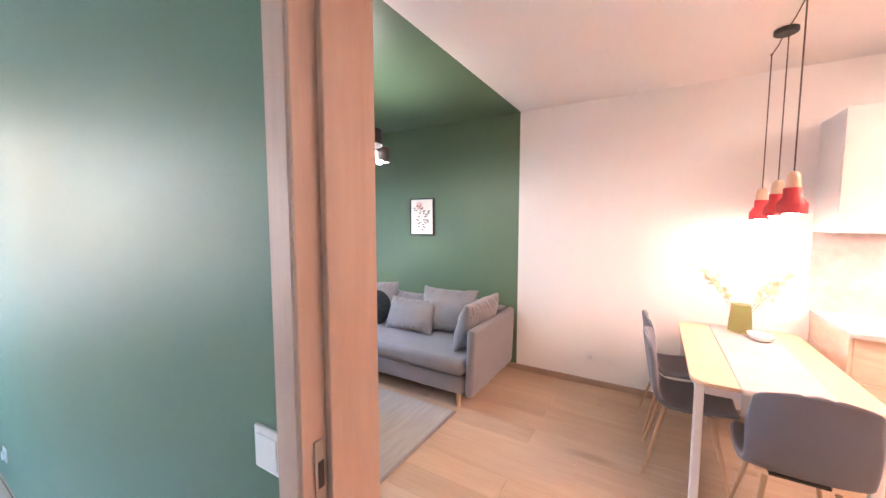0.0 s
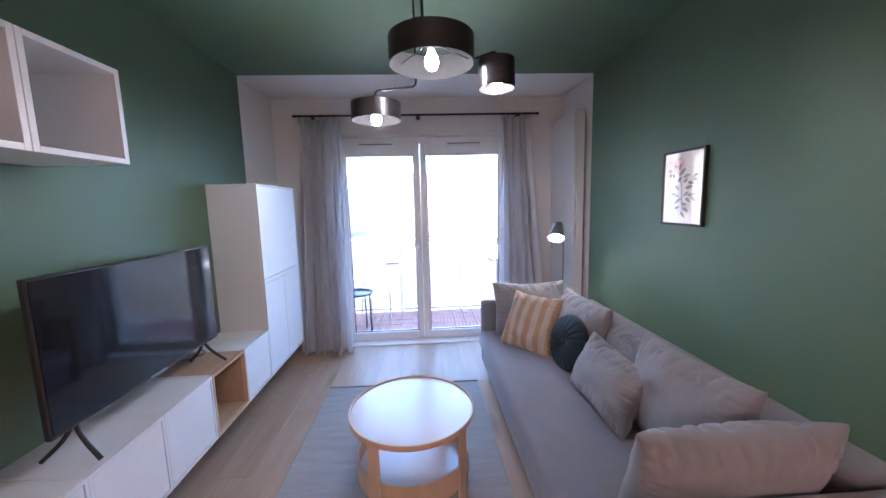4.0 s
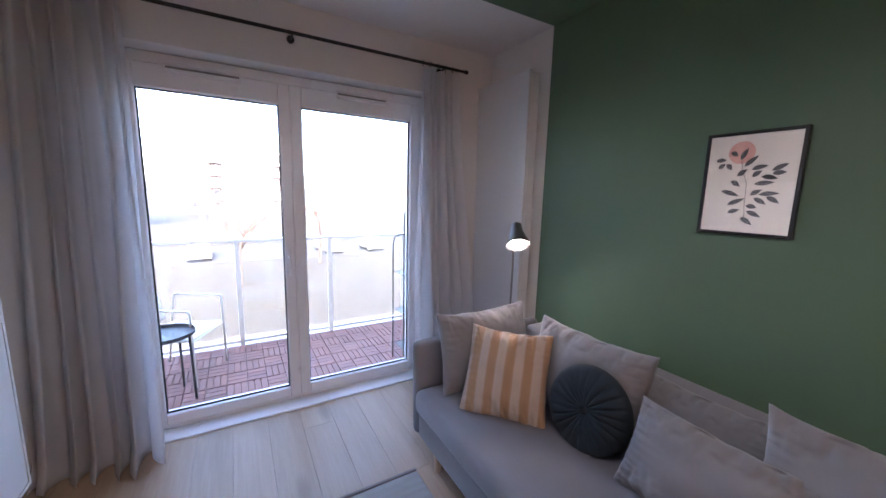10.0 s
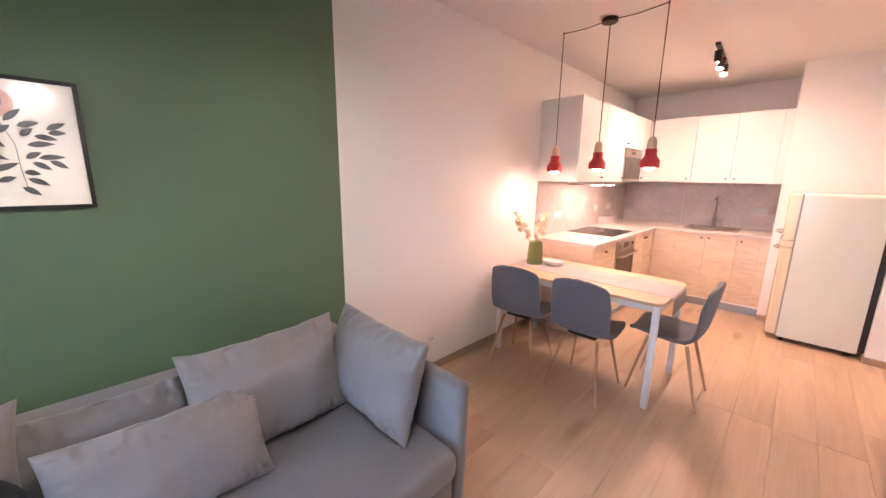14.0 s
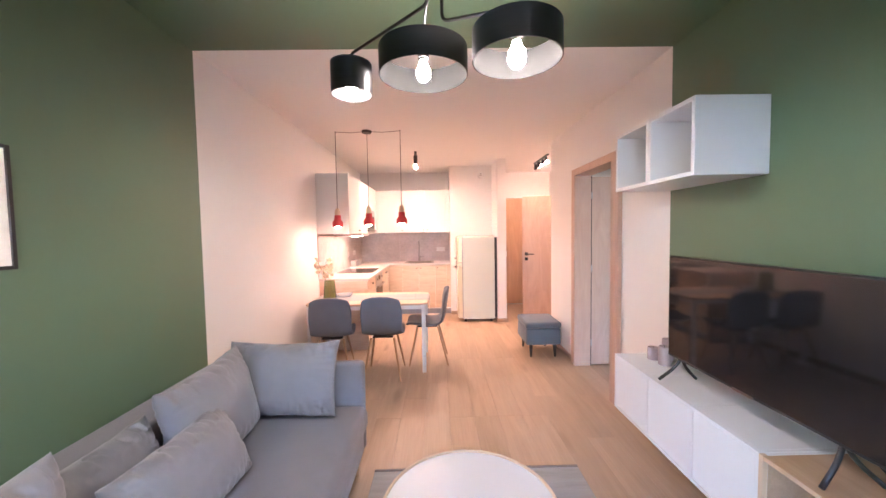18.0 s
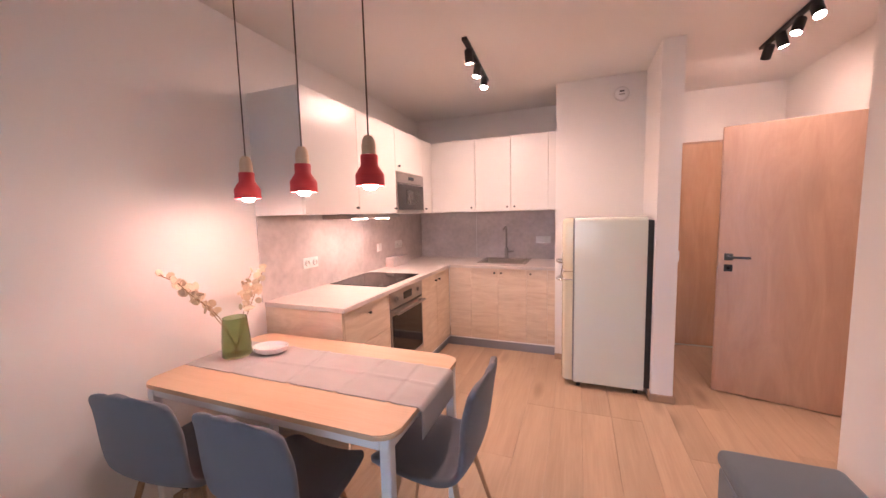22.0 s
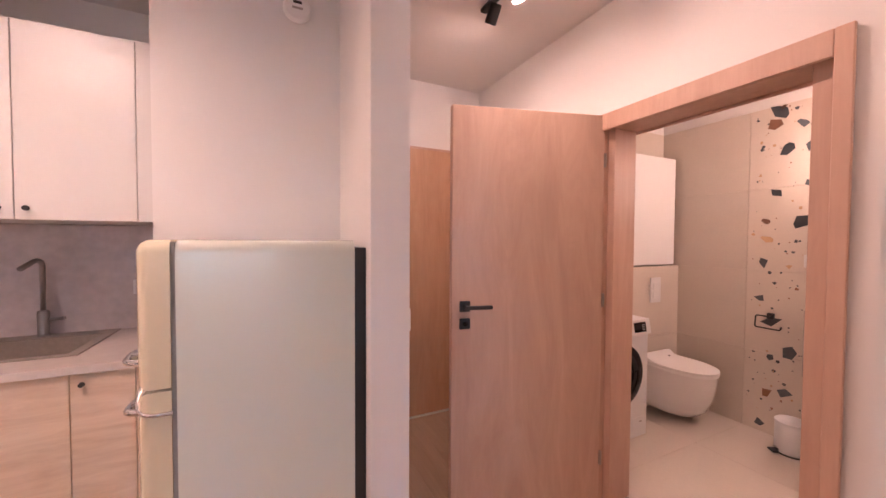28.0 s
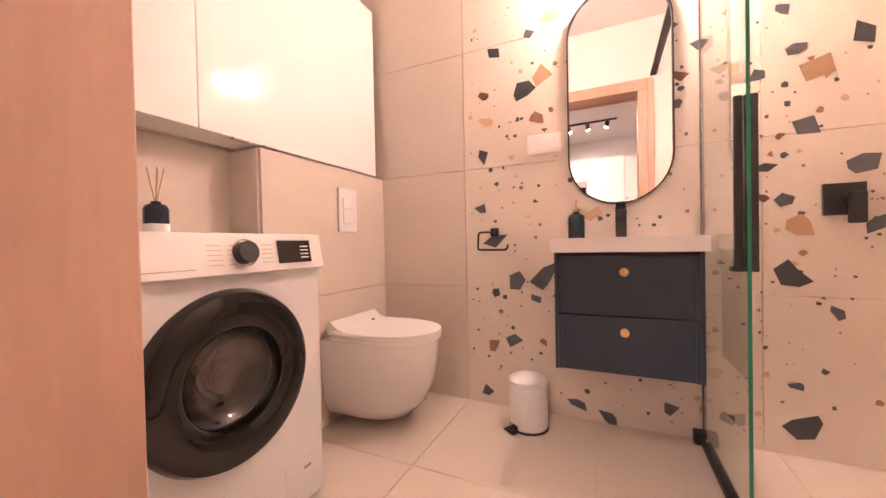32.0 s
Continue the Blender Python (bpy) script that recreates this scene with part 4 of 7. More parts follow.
def cube_unit(y, z, w, h, fronts, label, open_oak=False):
    """A wall-hung cube cabinet: an open box with the fronts given as (y0, y1, z0, z1) shares of its face."""
    th = thing("wall_cabinet", XT + 0.17, y + w / 2, z, 0, label, "cabinet", group="television wall cabinets")
    x0, x1, t = -0.17, UX - XT - 0.17 - 0.02, 0.016
    oy, g = -w / 2, 0.0012
    mat = M_LACQUER
    part("side", block(x0, x1, oy + g, oy + t, 0, h, 0.001), mat, th)
    part("side", block(x0, x1, -oy - t, -oy - g, 0, h, 0.001), mat, th)
    inner = M_OAKIN if open_oak else mat
    part("top", block(x0, x1 + (0.02 if open_oak else 0), oy + t, -oy - t, h - t, h, 0.001), inner, th)
    part("bottom", block(x0, x1, oy + t, -oy - t, 0, t, 0.001), inner, th)
    part("back", block(x0, x0 + 0.008, oy + t, -oy - t, t, h - t), inner, th)
    if open_oak:
        part("lining", block(x0 + 0.009, x1, oy + t, oy + t + 0.004, t, h - t), M_OAKIN, th, "oak veneer lining")
        part("lining", block(x0 + 0.009, x1, -oy - t - 0.004, -oy - t, t, h - t), M_OAKIN, th, "oak veneer lining")
        part("front_edge", blocks([(x1 + 0.0005, x1 + 0.02, oy + g, oy + t, 0, h), (x1 + 0.0005, x1 + 0.02, -oy - t, -oy - g, 0, h), (x1 + 0.0005, x1 + 0.02, oy + t, -oy - t, 0, t)]), M_BIRCH, th, "pale wood front edge")
    else:
        part("front_edge", blocks([(x1 + 0.0005, x1 + 0.0185, oy + g, oy + 0.014, 0, h), (x1 + 0.0005, x1 + 0.0185, -oy - 0.014, -oy - g, 0, h), (x1 + 0.0005, x1 + 0.0185, oy + 0.014, -oy - 0.014, h - 0.014, h), (x1 + 0.0005, x1 + 0.0185, oy + 0.014, -oy - 0.014, 0, 0.014)]), mat, th)
        for a, b, c, d in fronts:
            ya, yb = oy + 0.016 + (w - 0.032) * a, oy + 0.016 + (w - 0.032) * b
            za, zb = 0.016 + (h - 0.032) * c, 0.016 + (h - 0.032) * d
            part("door", block(x1 + 0.0005, x1 + 0.0165, ya + 0.0012, yb - 0.0012, za + 0.0012, zb - 0.0012, 0.001), mat, th)
    return th


Y0 = 1.18
one = [(0, 1, 0, 1)]
for k, op in enumerate((0, 0, 0, 1, 0)):
    cube_unit(Y0 + UP * k, UZ, UP, 0.35, one, "open cube cabinet lined in oak" if op else "white lacquered wall-hung cube cabinet with a flat door", bool(op))
cube_unit(Y0 + UP * 5, UZ, 0.70, 0.70, [(0, 0.5, 0, 1), (0.5, 1, 0, 1)], "white wall-hung cabinet with two doors")
cube_unit(Y0 + UP * 5, UZ + 0.70, 0.70, 0.69, one, "white wall-hung cabinet with one large door")


def open_cube(y, z, label):
    th = thing("wall_shelf", XT + 0.17, y + 0.175, z, 0, label, "shelf", group="open wall cubes")
    t = 0.02
    part("side", block(-0.17, 0.17, -0.174, -0.174 + t, 0, 0.35, 0.001), M_LACQUER, th)
    part("side", block(-0.17, 0.17, 0.174 - t, 0.174, 0, 0.35, 0.001), M_LACQUER, th)
    part("top", block(-0.17, 0.17, -0.174 + t, 0.174 - t, 0.35 - t, 0.35, 0.001), M_LACQUER, th)
    part("bottom", block(-0.17, 0.17, -0.174 + t, 0.174 - t, 0, t, 0.001), M_LACQUER, th)
    part("back", block(-0.17, -0.162, -0.174 + t, 0.174 - t, t, 0.35 - t), M_LACQUER, th)


open_cube(1.176, 1.705, "empty open white cube shelf on the wall")
open_cube(1.527, 1.705, "empty open white cube shelf on the green wall")

# ---- television ----
tv = thing("television", 0.645, 2.028, UZ + 0.35, 0, "large black flat television on splayed feet", "television")
part("panel", block(-0.012, 0.012, -0.482, 0.482, 0.118, 0.665, 0.004), M_BLACK, tv)
part("screen", block(0.0125, 0.0145, -0.474, 0.474, 0.132, 0.657), M_TVSCREEN, tv, "dark glossy screen")
part("back_box", block(-0.045, -0.0125, -0.33, 0.33, 0.15, 0.48, 0.012, 2), M_BLACK, tv)
part("chin", block(0.0125, 0.016, -0.05, 0.05, 0.119, 0.129), M_STEEL, tv)
for s in (-1, 1):
    yy = 0.36 if s > 0 else -0.39
    for dx in (-0.10, 0.10):
        part("foot", tube(round_corners([(0, yy, 0.13), (dx * 0.35, yy + s * 0.012, 0.07), (dx, yy + s * 0.03, 0.007)], 0.03), 0.008), M_BLACK, tv, smooth=True)
cable = thing("cable", 0.5, 2.3, UZ + 0.35, 0, "loose dark cable behind the television", "cable")
part("cord", tube(round_corners([(0.07, -0.15, 0.25), (0.02, 0.0, 0.10), (0.0, 0.12, 0.004), (0.06, 0.25, 0.004), (-0.01, 0.3, 0.004)], 0.06, 8), 0.0035, 6), M_BLACK, cable, smooth=True)


def candle(x, y, r, h, label, wick=True):
    th = thing("pillar_candle", x, y, UZ + 0.351, 0, label, "candle", group="candles on the cabinet")
    auto(part("wax", lathe([(0, 0), (r * 0.96, 0), (r, 0.004), (r, h - 0.006), (r * 0.93, h), (r * 0.5, h - 0.004), (0, h - 0.008)], 28), M_CANDLE, th))
    part("wick", rod((0, 0, h - 0.008), (0.002, 0, h + 0.008), 0.0015, n=6), M_BLACK, th)


candle(0.515, 1.33, 0.034, 0.135, "tall grey rose pillar candle on the white cabinet")
candle(0.575, 1.39, 0.034, 0.11, "speckled grey rose pillar candle on the white cabinet")
candle(0.585, 1.295, 0.033, 0.075, "short grey rose pillar candle on the white cabinet")

# ---- framed print ----
pic = thing("framed_print", 3.39, 2.3665, 1.5765, 0, "black framed botanical print on the green wall", "picture")
pw, ph = 0.162, 0.211
for nm, b in (("frame_side", (-0.012, 0.0095, -pw - 0.002, -pw + 0.011, -ph - 0.002, ph + 0.002)), ("frame_side", (-0.012, 0.0095, pw - 0.011, pw + 0.002, -ph - 0.002, ph + 0.002)), ("frame_top", (-0.012, 0.0095, -pw + 0.011, pw - 0.011, ph - 0.011, ph + 0.002)), ("frame_bottom", (-0.012, 0.0095, -pw + 0.011, pw - 0.011, -ph - 0.002, -ph + 0.011))):
    part(nm, block(*b, 0.001), M_BLACK, pic)
part("paper", block(-0.004, 0.004, -pw + 0.011, pw - 0.011, -ph + 0.011, ph - 0.011), M_PAPER, pic, "cream art paper behind glass")
pane = part("glass", block(-0.0092, -0.0078, -pw + 0.0112, pw - 0.0112, -ph + 0.0112, ph - 0.0112), M_GLASS, pic, "clear picture glass")
pane.visible_shadow = False


def flat_shape(pts, depth, x=-0.0045):
    """A thin printed shape in the picture's plane; pts are (across, up) seen from the room."""
    bm = bmesh.new()
    a = [bm.verts.new((x, -u, v)) for u, v in pts]
    b = [bm.verts.new((x - depth, -u, v)) for u, v in pts]
    bm.faces.new(a)
    bm.faces.new(b[::-1])
    for i in range(len(pts)):
        j = (i + 1) % len(pts)
        bm.faces.new((a[i], b[i], b[j], a[j]))
    return bm


art = part("sun_disc", flat_shape([(-0.035 + 0.046 * math.cos(q * math.pi / 12), 0.129 + 0.046 * math.sin(q * math.pi / 12)) for q in range(24)], 0.0003), M_PINK, pic, "printed pink disc")


def leaf_shape(u, v, length, width, ang):
    c, s = math.cos(radians(ang)), math.sin(radians(ang))
    pts = []
    for t in (0, 0.2, 0.45, 0.7, 0.9, 1.0):
        pts.append((t * length, width * math.sin(math.pi * t**0.8)))
    for t in (0.9, 0.7, 0.45, 0.2):
        pts.append((t * length, -width * 0.7 * math.sin(math.pi * t**0.8)))
    return [(u + x * c - y * s, v + x * s + y * c) for x, y in pts]


part("stem", tube([(-0.0052, -0.005, -0.15), (-0.0052, 0.002, -0.08), (-0.0052, 0.004, 0.0), (-0.0052, 0.025, 0.06), (-0.0052, 0.035, 0.12)], 0.0010, 5), M_INK, pic)
PRINT = ((-0.106, 0.10, 0.035, 5), (-0.10, 0.075, 0.028, 40), (-0.074, 0.073, 0.030, -50), (-0.06, 0.125, 0.030, -35), (-0.025, 0.12, 0.045, 65), (0.0, 0.09, 0.055, 45), (-0.025, 0.045, 0.04, 40), (0.03, 0.065, 0.05, 15), (0.094, 0.063, 0.05, 28), (0.094, 0.042, 0.04, 5), (0.065, 0.025, 0.05, -10), (0.05, 0.002, 0.06, 6), (0.025, 0.04, 0.035, 40), (-0.045, 0.003, 0.038, -35), (-0.06, -0.038, 0.065, -18), (-0.035, -0.075, 0.06, 26), (0.07, -0.04, 0.06, 5), (0.03, -0.035, 0.04, 30), (0.045, -0.068, 0.045, -30), (0.085, -0.062, 0.045, -30), (0.02, -0.092, 0.035, -10), (-0.038, -0.114, 0.04, 20), (0.03, -0.121, 0.05, -25), (0.01, -0.151, 0.045, -35))
for u, v, ln, ang in PRINT:
    c_, s_ = math.cos(radians(ang)), math.sin(radians(ang))
    part("printed_leaf", flat_shape(leaf_shape(u - c_ * ln / 2, v - s_ * ln / 2, ln * 1.12, 0.0115, ang), 0.0004, -0.0050), M_INK, pic)


# ---- ceiling lamp over the rug ----
def bulb(parent, x, y, z, r, material, up=True, name="bulb"):
    """A pear-shaped bulb hanging tip down, with its screw cap."""
    prof = [(0, -1.25 * r), (0.55 * r, -1.12 * r), (0.93 * r, -0.6 * r), (r, 0), (0.86 * r, 0.6 * r), (0.55 * r, 1.15 * r), (0.42 * r, 1.6 * r), (0, 1.62 * r)]
    b = part(name, lathe(prof, 16, (x, y, z)), material, parent, "glowing glass bulb", smooth=True)
    part("bulb_cap", lathe([(0, 1.63 * r), (0.44 * r, 1.63 * r), (0.44 * r, 2.4 * r), (0, 2.4 * r)], 14, (x, y, z)), M_CHROME, parent)
    return b


lamp = thing("ceiling_lamp", 1.91, 2.30, 2.6, 0, "black three-armed ceiling lamp with open drum shades", "ceiling lamp")
part("canopy", lathe([(0, 0), (0.062, 0), (0.062, -0.035), (0.055, -0.042), (0, -0.042)], 28), M_BLACK, lamp, smooth=False)
heads = ((0.052, -0.325, -0.47, 0.180, 0.105, 0.032), (-0.238, 0.085, -0.605, 0.132, 0.088, 0.030), (0.336, -0.285, -0.555, 0.080, 0.115, 0.028))
starts = ((0.02, -0.02), (-0.02, 0.015), (0.025, 0.02))
for (hx, hy, hz, hr, hh, br), (sx, sy) in zip(heads, starts):
    top = hz + 0.095
    part("arm", tube(round_corners([(sx, sy, -0.04), (sx, sy, top + 0.035), (hx, hy, top + 0.035), (hx, hy, top - 0.01)], 0.025), 0.0055, 8), M_BLACK, lamp, smooth=True)
    sh = auto(part("shade", lathe([(hr, hz - hh * 0.25), (hr, hz + hh * 0.75), (hr - 0.003, hz + hh * 0.75), (hr - 0.003, hz - hh * 0.25)], 48, (hx, hy, 0), closed=True), M_DARKMETAL, lamp, "open dark metal drum shade"))
    auto(part("shade_lining", lathe([(hr - 0.0035, hz - hh * 0.25 + 0.001), (hr - 0.0035, hz + hh * 0.75 - 0.001), (hr - 0.0045, hz + hh * 0.75 - 0.001), (hr - 0.0045, hz - hh * 0.25 + 0.001)], 48, (hx, hy, 0), closed=True), M_REFLECT, lamp, "silver inside of the shade"))
    part("socket", lathe([(0, hz + 0.045), (0.022, hz + 0.045), (0.024, hz + 0.09), (0.018, hz + 0.105), (0, hz + 0.105)], 18, (hx, hy, 0)), M_BLACK, lamp)
    if hr > 0.1:
        for q in range(3):
            a = radians(120 * q + 20)
            part("spoke", rod((hx + 0.02 * math.cos(a), hy + 0.02 * math.sin(a), hz + 0.06), (hx + (hr - 0.003) * math.cos(a), hy + (hr - 0.003) * math.sin(a), hz + hh * 0.2), 0.003, n=6), M_BLACK, lamp)
    else:
        part("shade_cap", lathe([(0.02, hz + hh * 0.75 + 0.003), (hr, hz + hh * 0.75 + 0.001), (hr, hz + hh * 0.75 + 0.005), (0.02, hz + hh * 0.75 + 0.012)], 32, (hx, hy, 0), closed=True), M_DARKMETAL, lamp)
    bulb(lamp, hx, hy, hz - 0.012, br * 0.9, M_BULBN)

part("cable_clip", tube([(0.008 + 0.03 * math.cos(a), 0.005 + 0.03 * math.sin(a), -0.16) for a in [2 * math.pi * q / 20 for q in range(21)]], 0.002, 6), M_BLACK, lamp, "thin ring round the rods")

# ---- floor lamp ----
fl = thing("floor_lamp", 3.16, 3.53, 0, 0, "slim chrome reading floor lamp behind the sofa", "floor lamp")
auto(part("base", lathe([(0, 0), (0.12, 0), (0.12, 0.012), (0.11, 0.018), (0, 0.02)], 36), M_STEEL, fl))
part("pole", tube(round_corners([(0, 0, 0.02), (0, -0.01, 1.24), (-0.03, -0.05, 1.33), (-0.10, -0.13, 1.34)], 0.06, 8), 0.007, 10), M_STEEL, fl, smooth=True)
hm = Matrix.Translation((-0.125, -0.175, 1.262)) @ pose(0, 0, 0, 0, 0, 62) @ pose(0, 0, 0, 0, 36, 0)
auto(part("shade", move(lathe([(0.030, 0.075), (0.034, 0.078), (0.040, 0.03), (0.075, -0.065), (0.073, -0.065), (0.037, 0.03), (0.028, 0.070)], 32, closed=True), hm), M_STEEL, fl, "tapered metal shade"))
part("shade_cap", move(lathe([(0, 0.085), (0.03, 0.080), (0.0335, 0.074), (0, 0.074)], 24), hm), M_STEEL, fl)
part("bulb", move(lathe([(0, -0.052), (0.022, -0.048), (0.034, -0.03), (0.026, -0.005), (0.014, 0.03), (0, 0.032)], 18), hm), M_LAMPF, fl, "glowing bulb", smooth=True)


# ---- sockets and switches ----
def wall_plate(name, label, origin, normal, gangs=1, kind="socket", w=0.08, h=0.08):
    """A white cover plate on a wall; normal: '+x', '-x', '+y' or '-y'."""
    rz = {"-x": 90, "+x": -90, "+y": 0, "-y": 180}[normal]
    th = thing(name, *origin, rz, label, "socket" if kind == "socket" else "switch")
    tw = w * gangs
    part("cover_plate", block(-tw / 2, tw / 2, 0.0005, 0.007 if kind == "socket" else 0.009, -h / 2, h / 2, 0.003, 2), M_PLASTIC, th)
    for g in range(gangs):
        cx = -tw / 2 + w * (g + 0.5)
        if kind == "socket":
            part("well", move(lathe([(0, 0.0075), (0.0175, 0.0075), (0.0195, 0.0165), (0.0225, 0.0165), (0.0235, 0.0065), (0, 0.0065)], 24), Matrix.Translation((cx, 0.0005, 0)) @ pose(0, 0, 0, -90)), M_PLASTIC, th)
            for s in (-1, 1):
                part("pin_hole", rod((cx + s * 0.0095, 0.0078, 0), (cx + s * 0.0095, 0.0086, 0), 0.003, n=8), M_BLACK, th)
        else:
            part("rocker", block(cx - w * 0.36, cx + w * 0.36, 0.0092, 0.0125, -h * 0.36, h * 0.36, 0.002), M_PLASTIC, th)
    return th


wall_plate("wall_socket", "white single wall socket above the baseboard", (XS, 0.49, 0.268), "-x")
wall_plate("light_switch", "white light switch beside the bedroom door", (0.306, 0.622, 1.10), "-x", 1, "switch", 0.085, 0.085)
wall_plate("wall_socket", "white wall socket low on the bedroom wall", (0.306, 3.15, 0.20), "-x")
wall_plate("light_switch", "white light switch at the hall corner", (0.83, -2.24, 1.10), "-x", 1, "switch")


# ---- kitchen ----
CZ = 0.90                     # worktop height
FX, FY = 2.80, -2.83          # front planes of the two base runs
UXF, UYF = 3.00, -2.89        # front planes of the two upper runs
UB, UT = 1.457, 2.20


def knob(parent, x, y, z, direction, material=M_BLACK, r=0.010):
    """A small round knob on a neck; direction: unit vector it sticks out to."""
    d = Vector(direction)
    p = Vector((x, y, z))
    k = part("knob", rod(p, p + d * 0.012, r * 0.5, n=10), material, parent, "small black knob" if material is M_BLACK else "round brass knob")
    part("knob_head", rod(p + d * 0.012, p + d * 0.022, r, r * 0.92, n=14), material, k)
    return k


def base_side(y0, y1, fronts, knobs, label, name="base_cabinet"):
    """A base unit against the sofa-side wall; fronts: (y0, y1, z0, z1)."""
    th = thing(name, 0, 0, 0, 0, label, "cabinet", group="kitchen base cabinets")
    part("carcass", block(FX + 0.02, XS - 0.002, y0 + 0.001, y1 - 0.001, 0.10, CZ - 0.032), M_LACQUER, th)
    for a, b, c, d in fronts:
        part("front", block(FX, FX + 0.0195, a + 0.0015, b - 0.0015, c + 0.0015, d - 0.0015, 0.0015), M_KITWOODY, th)
    for y, z in knobs:
        knob(th, FX, y, z, (-1, 0, 0))
    return th


base_side(-1.525, -0.975, [(-1.525, -0.975, 0.115, 0.34), (-1.525, -0.975, 0.34, 0.61), (-1.525, -0.975, 0.61, 0.868)], [(-1.24, 0.80), (-1.24, 0.55), (-1.24, 0.28)], "pale elm kitchen drawer unit with black knobs")
box_part("end_panel", FX, XS - 0.002, -0.974, -0.956, 0.0, 0.868, M_KITWOOD, None, "pale elm end panel of the kitchen row", 0.001, category="cabinet panel")
base_side(-2.83, -2.107, [(-2.465, -2.107, 0.115, 0.868), (-2.829, -2.465, 0.115, 0.868)], [(-2.42, 0.80), (-2.51, 0.80)], "pale elm corner cupboard with black knobs")


def base_back(x0, x1, fronts, knobs, label):
    th = thing("base_cabinet", 0, 0, 0, 0, label, "cabinet", group="kitchen base cabinets")
    part("carcass", block(x0 + 0.001, x1 - 0.001, YB + 0.002, FY - 0.02, 0.10, 0.66 if x0 < 2.3 < x1 or x0 < 2.1 < x1 or x0 < 2.4 < x1 else CZ - 0.032), M_LACQUER, th)
    for a, b in fronts:
        part("front", block(a + 0.0015, b - 0.0015, FY - 0.0195, FY, 0.115, 0.868, 0.0015), M_KITWOOD, th)
    for x, z in knobs:
        knob(th, x, FY, z, (0, 1, 0))
    return th


base_back(2.555, 2.80, [(2.555, 2.798)], [], "pale elm filler panel in the kitchen corner")
base_back(1.975, 2.555, [(2.265, 2.555), (1.975, 2.265)], [(2.30, 0.825), (2.23, 0.825)], "pale elm sink cupboard with two doors")
base_back(1.702, 1.975, [(1.775, 1.975), (1.702, 1.775)], [(1.935, 0.825)], "narrow pale elm cupboard beside the wall block")
pl = thing("kitchen_plinth", 0, 0, 0, 0, "bluish aluminium plinth below the kitchen fronts", "plinth")
part("plinth_side", block(FX + 0.045, FX + 0.06, FY - 0.06, -0.976, 0.0, 0.098), M_ALU, pl)
part("plinth_back", block(1.702, FX + 0.0445, FY - 0.06, FY - 0.045, 0.0, 0.098), M_ALU, pl)
part("trim_strip", block(FX + 0.004, FX + 0.0195, FY + 0.001, -0.976, 0.099, 0.1145, 0.002), M_PVC, pl, "pale strip below the fronts")
part("trim_strip", block(1.702, FX + 0.0035, FY - 0.0195, FY - 0.004, 0.099, 0.1145, 0.002), M_PVC, pl, "pale strip below the fronts")

# worktop, with the sink's opening left free
SX0, SX1, SY0, SY1 = 2.03, 2.50, -3.36, -2.99
wt = thing("worktop", 0, 0, 0, 0, "pale concrete laminate corner worktop", "worktop")
e = 0.0005
part("side_slab", block(FX - 0.02, XS - 0.001, FY + 0.0203, -0.952, CZ - 0.03, CZ, 0.0015), M_WORKTOP, wt)
part("back_slab", ring_plate(1.702, XS - 0.001, YB + 0.001, FY + 0.02, SX0, SX1, SY0, SY1, CZ - 0.03, CZ), M_WORKTOP, wt)
part("edge_band", block(FX - 0.0215, FX - 0.0202, FY + 0.03, -0.953, CZ - 0.029, CZ - 0.001), M_CONCRETE, wt, "grey laminate edge band")
sp = thing("backsplash", 0, 0, 0, 0, "grey concrete-look backsplash panels", "backsplash", kind="structure")
for a, b in ((-2.10, -0.935), (-3.455, -2.102)):
    part("panel", block(XS - 0.010, XS - 0.0005, a, b, CZ + 0.001, UB, 0.001), M_CONCRETE, sp)
for a, b in ((2.66, XS - 0.011), (1.703, 2.657)):
    part("panel", block(a, b, YB + 0.0005, YB + 0.010, CZ + 0.001, UB, 0.001), M_CONCRETE, sp)
part("joint_strip", block(2.6572, 2.6598, YB + 0.0005, YB + 0.012, CZ + 0.001, UB), M_PVC, sp, "thin pale joint strip")
part("side_panel", block(1.7005, 1.7025, YB + 0.0105, FY + 0.0, CZ + 0.001, UB), M_CONCRETE, sp)

# sink and tap
sk = thing("kitchen_sink", 2.265, -3.175, CZ, 0, "grey granite sink set into the worktop", "sink")
hx, hy = (SX1 - SX0) / 2, (SY1 - SY0) / 2
part("rim", blocks([(-hx - 0.03, hx + 0.03, hy - 0.012, hy + 0.02, 0.0005, 0.007), (-hx - 0.03, hx + 0.03, -hy - 0.085, -hy + 0.012, 0.0005, 0.007), (-hx - 0.03, -hx + 0.012, -hy + 0.012, hy - 0.012, 0.0005, 0.007), (hx - 0.012, hx + 0.03, -hy + 0.012, hy - 0.012, 0.0005, 0.007)], 0.002), M_SINK, sk)
part("bowl", blocks([(-hx + 0.004, hx - 0.004, hy - 0.012, hy - 0.003, -0.18, 0.0), (-hx + 0.004, hx - 0.004, -hy + 0.003, -hy + 0.012, -0.18, 0.0), (-hx + 0.003, -hx + 0.012, -hy + 0.012, hy - 0.012, -0.18, 0.0), (hx - 0.012, hx - 0.003, -hy + 0.012, hy - 0.012, -0.18, 0.0), (-hx + 0.003, hx - 0.003, -hy + 0.003, hy - 0.003, -0.192, -0.18)]), M_SINK, sk)
part("drain", lathe([(0, -0.178), (0.04, -0.178), (0.042, -0.174), (0.02, -0.172), (0, -0.176)], 24), M_STEEL, sk)
tap = thing("kitchen_tap", 2.285, -3.41, CZ + 0.0075, 0, "steel kitchen tap with an upright spout", "tap")
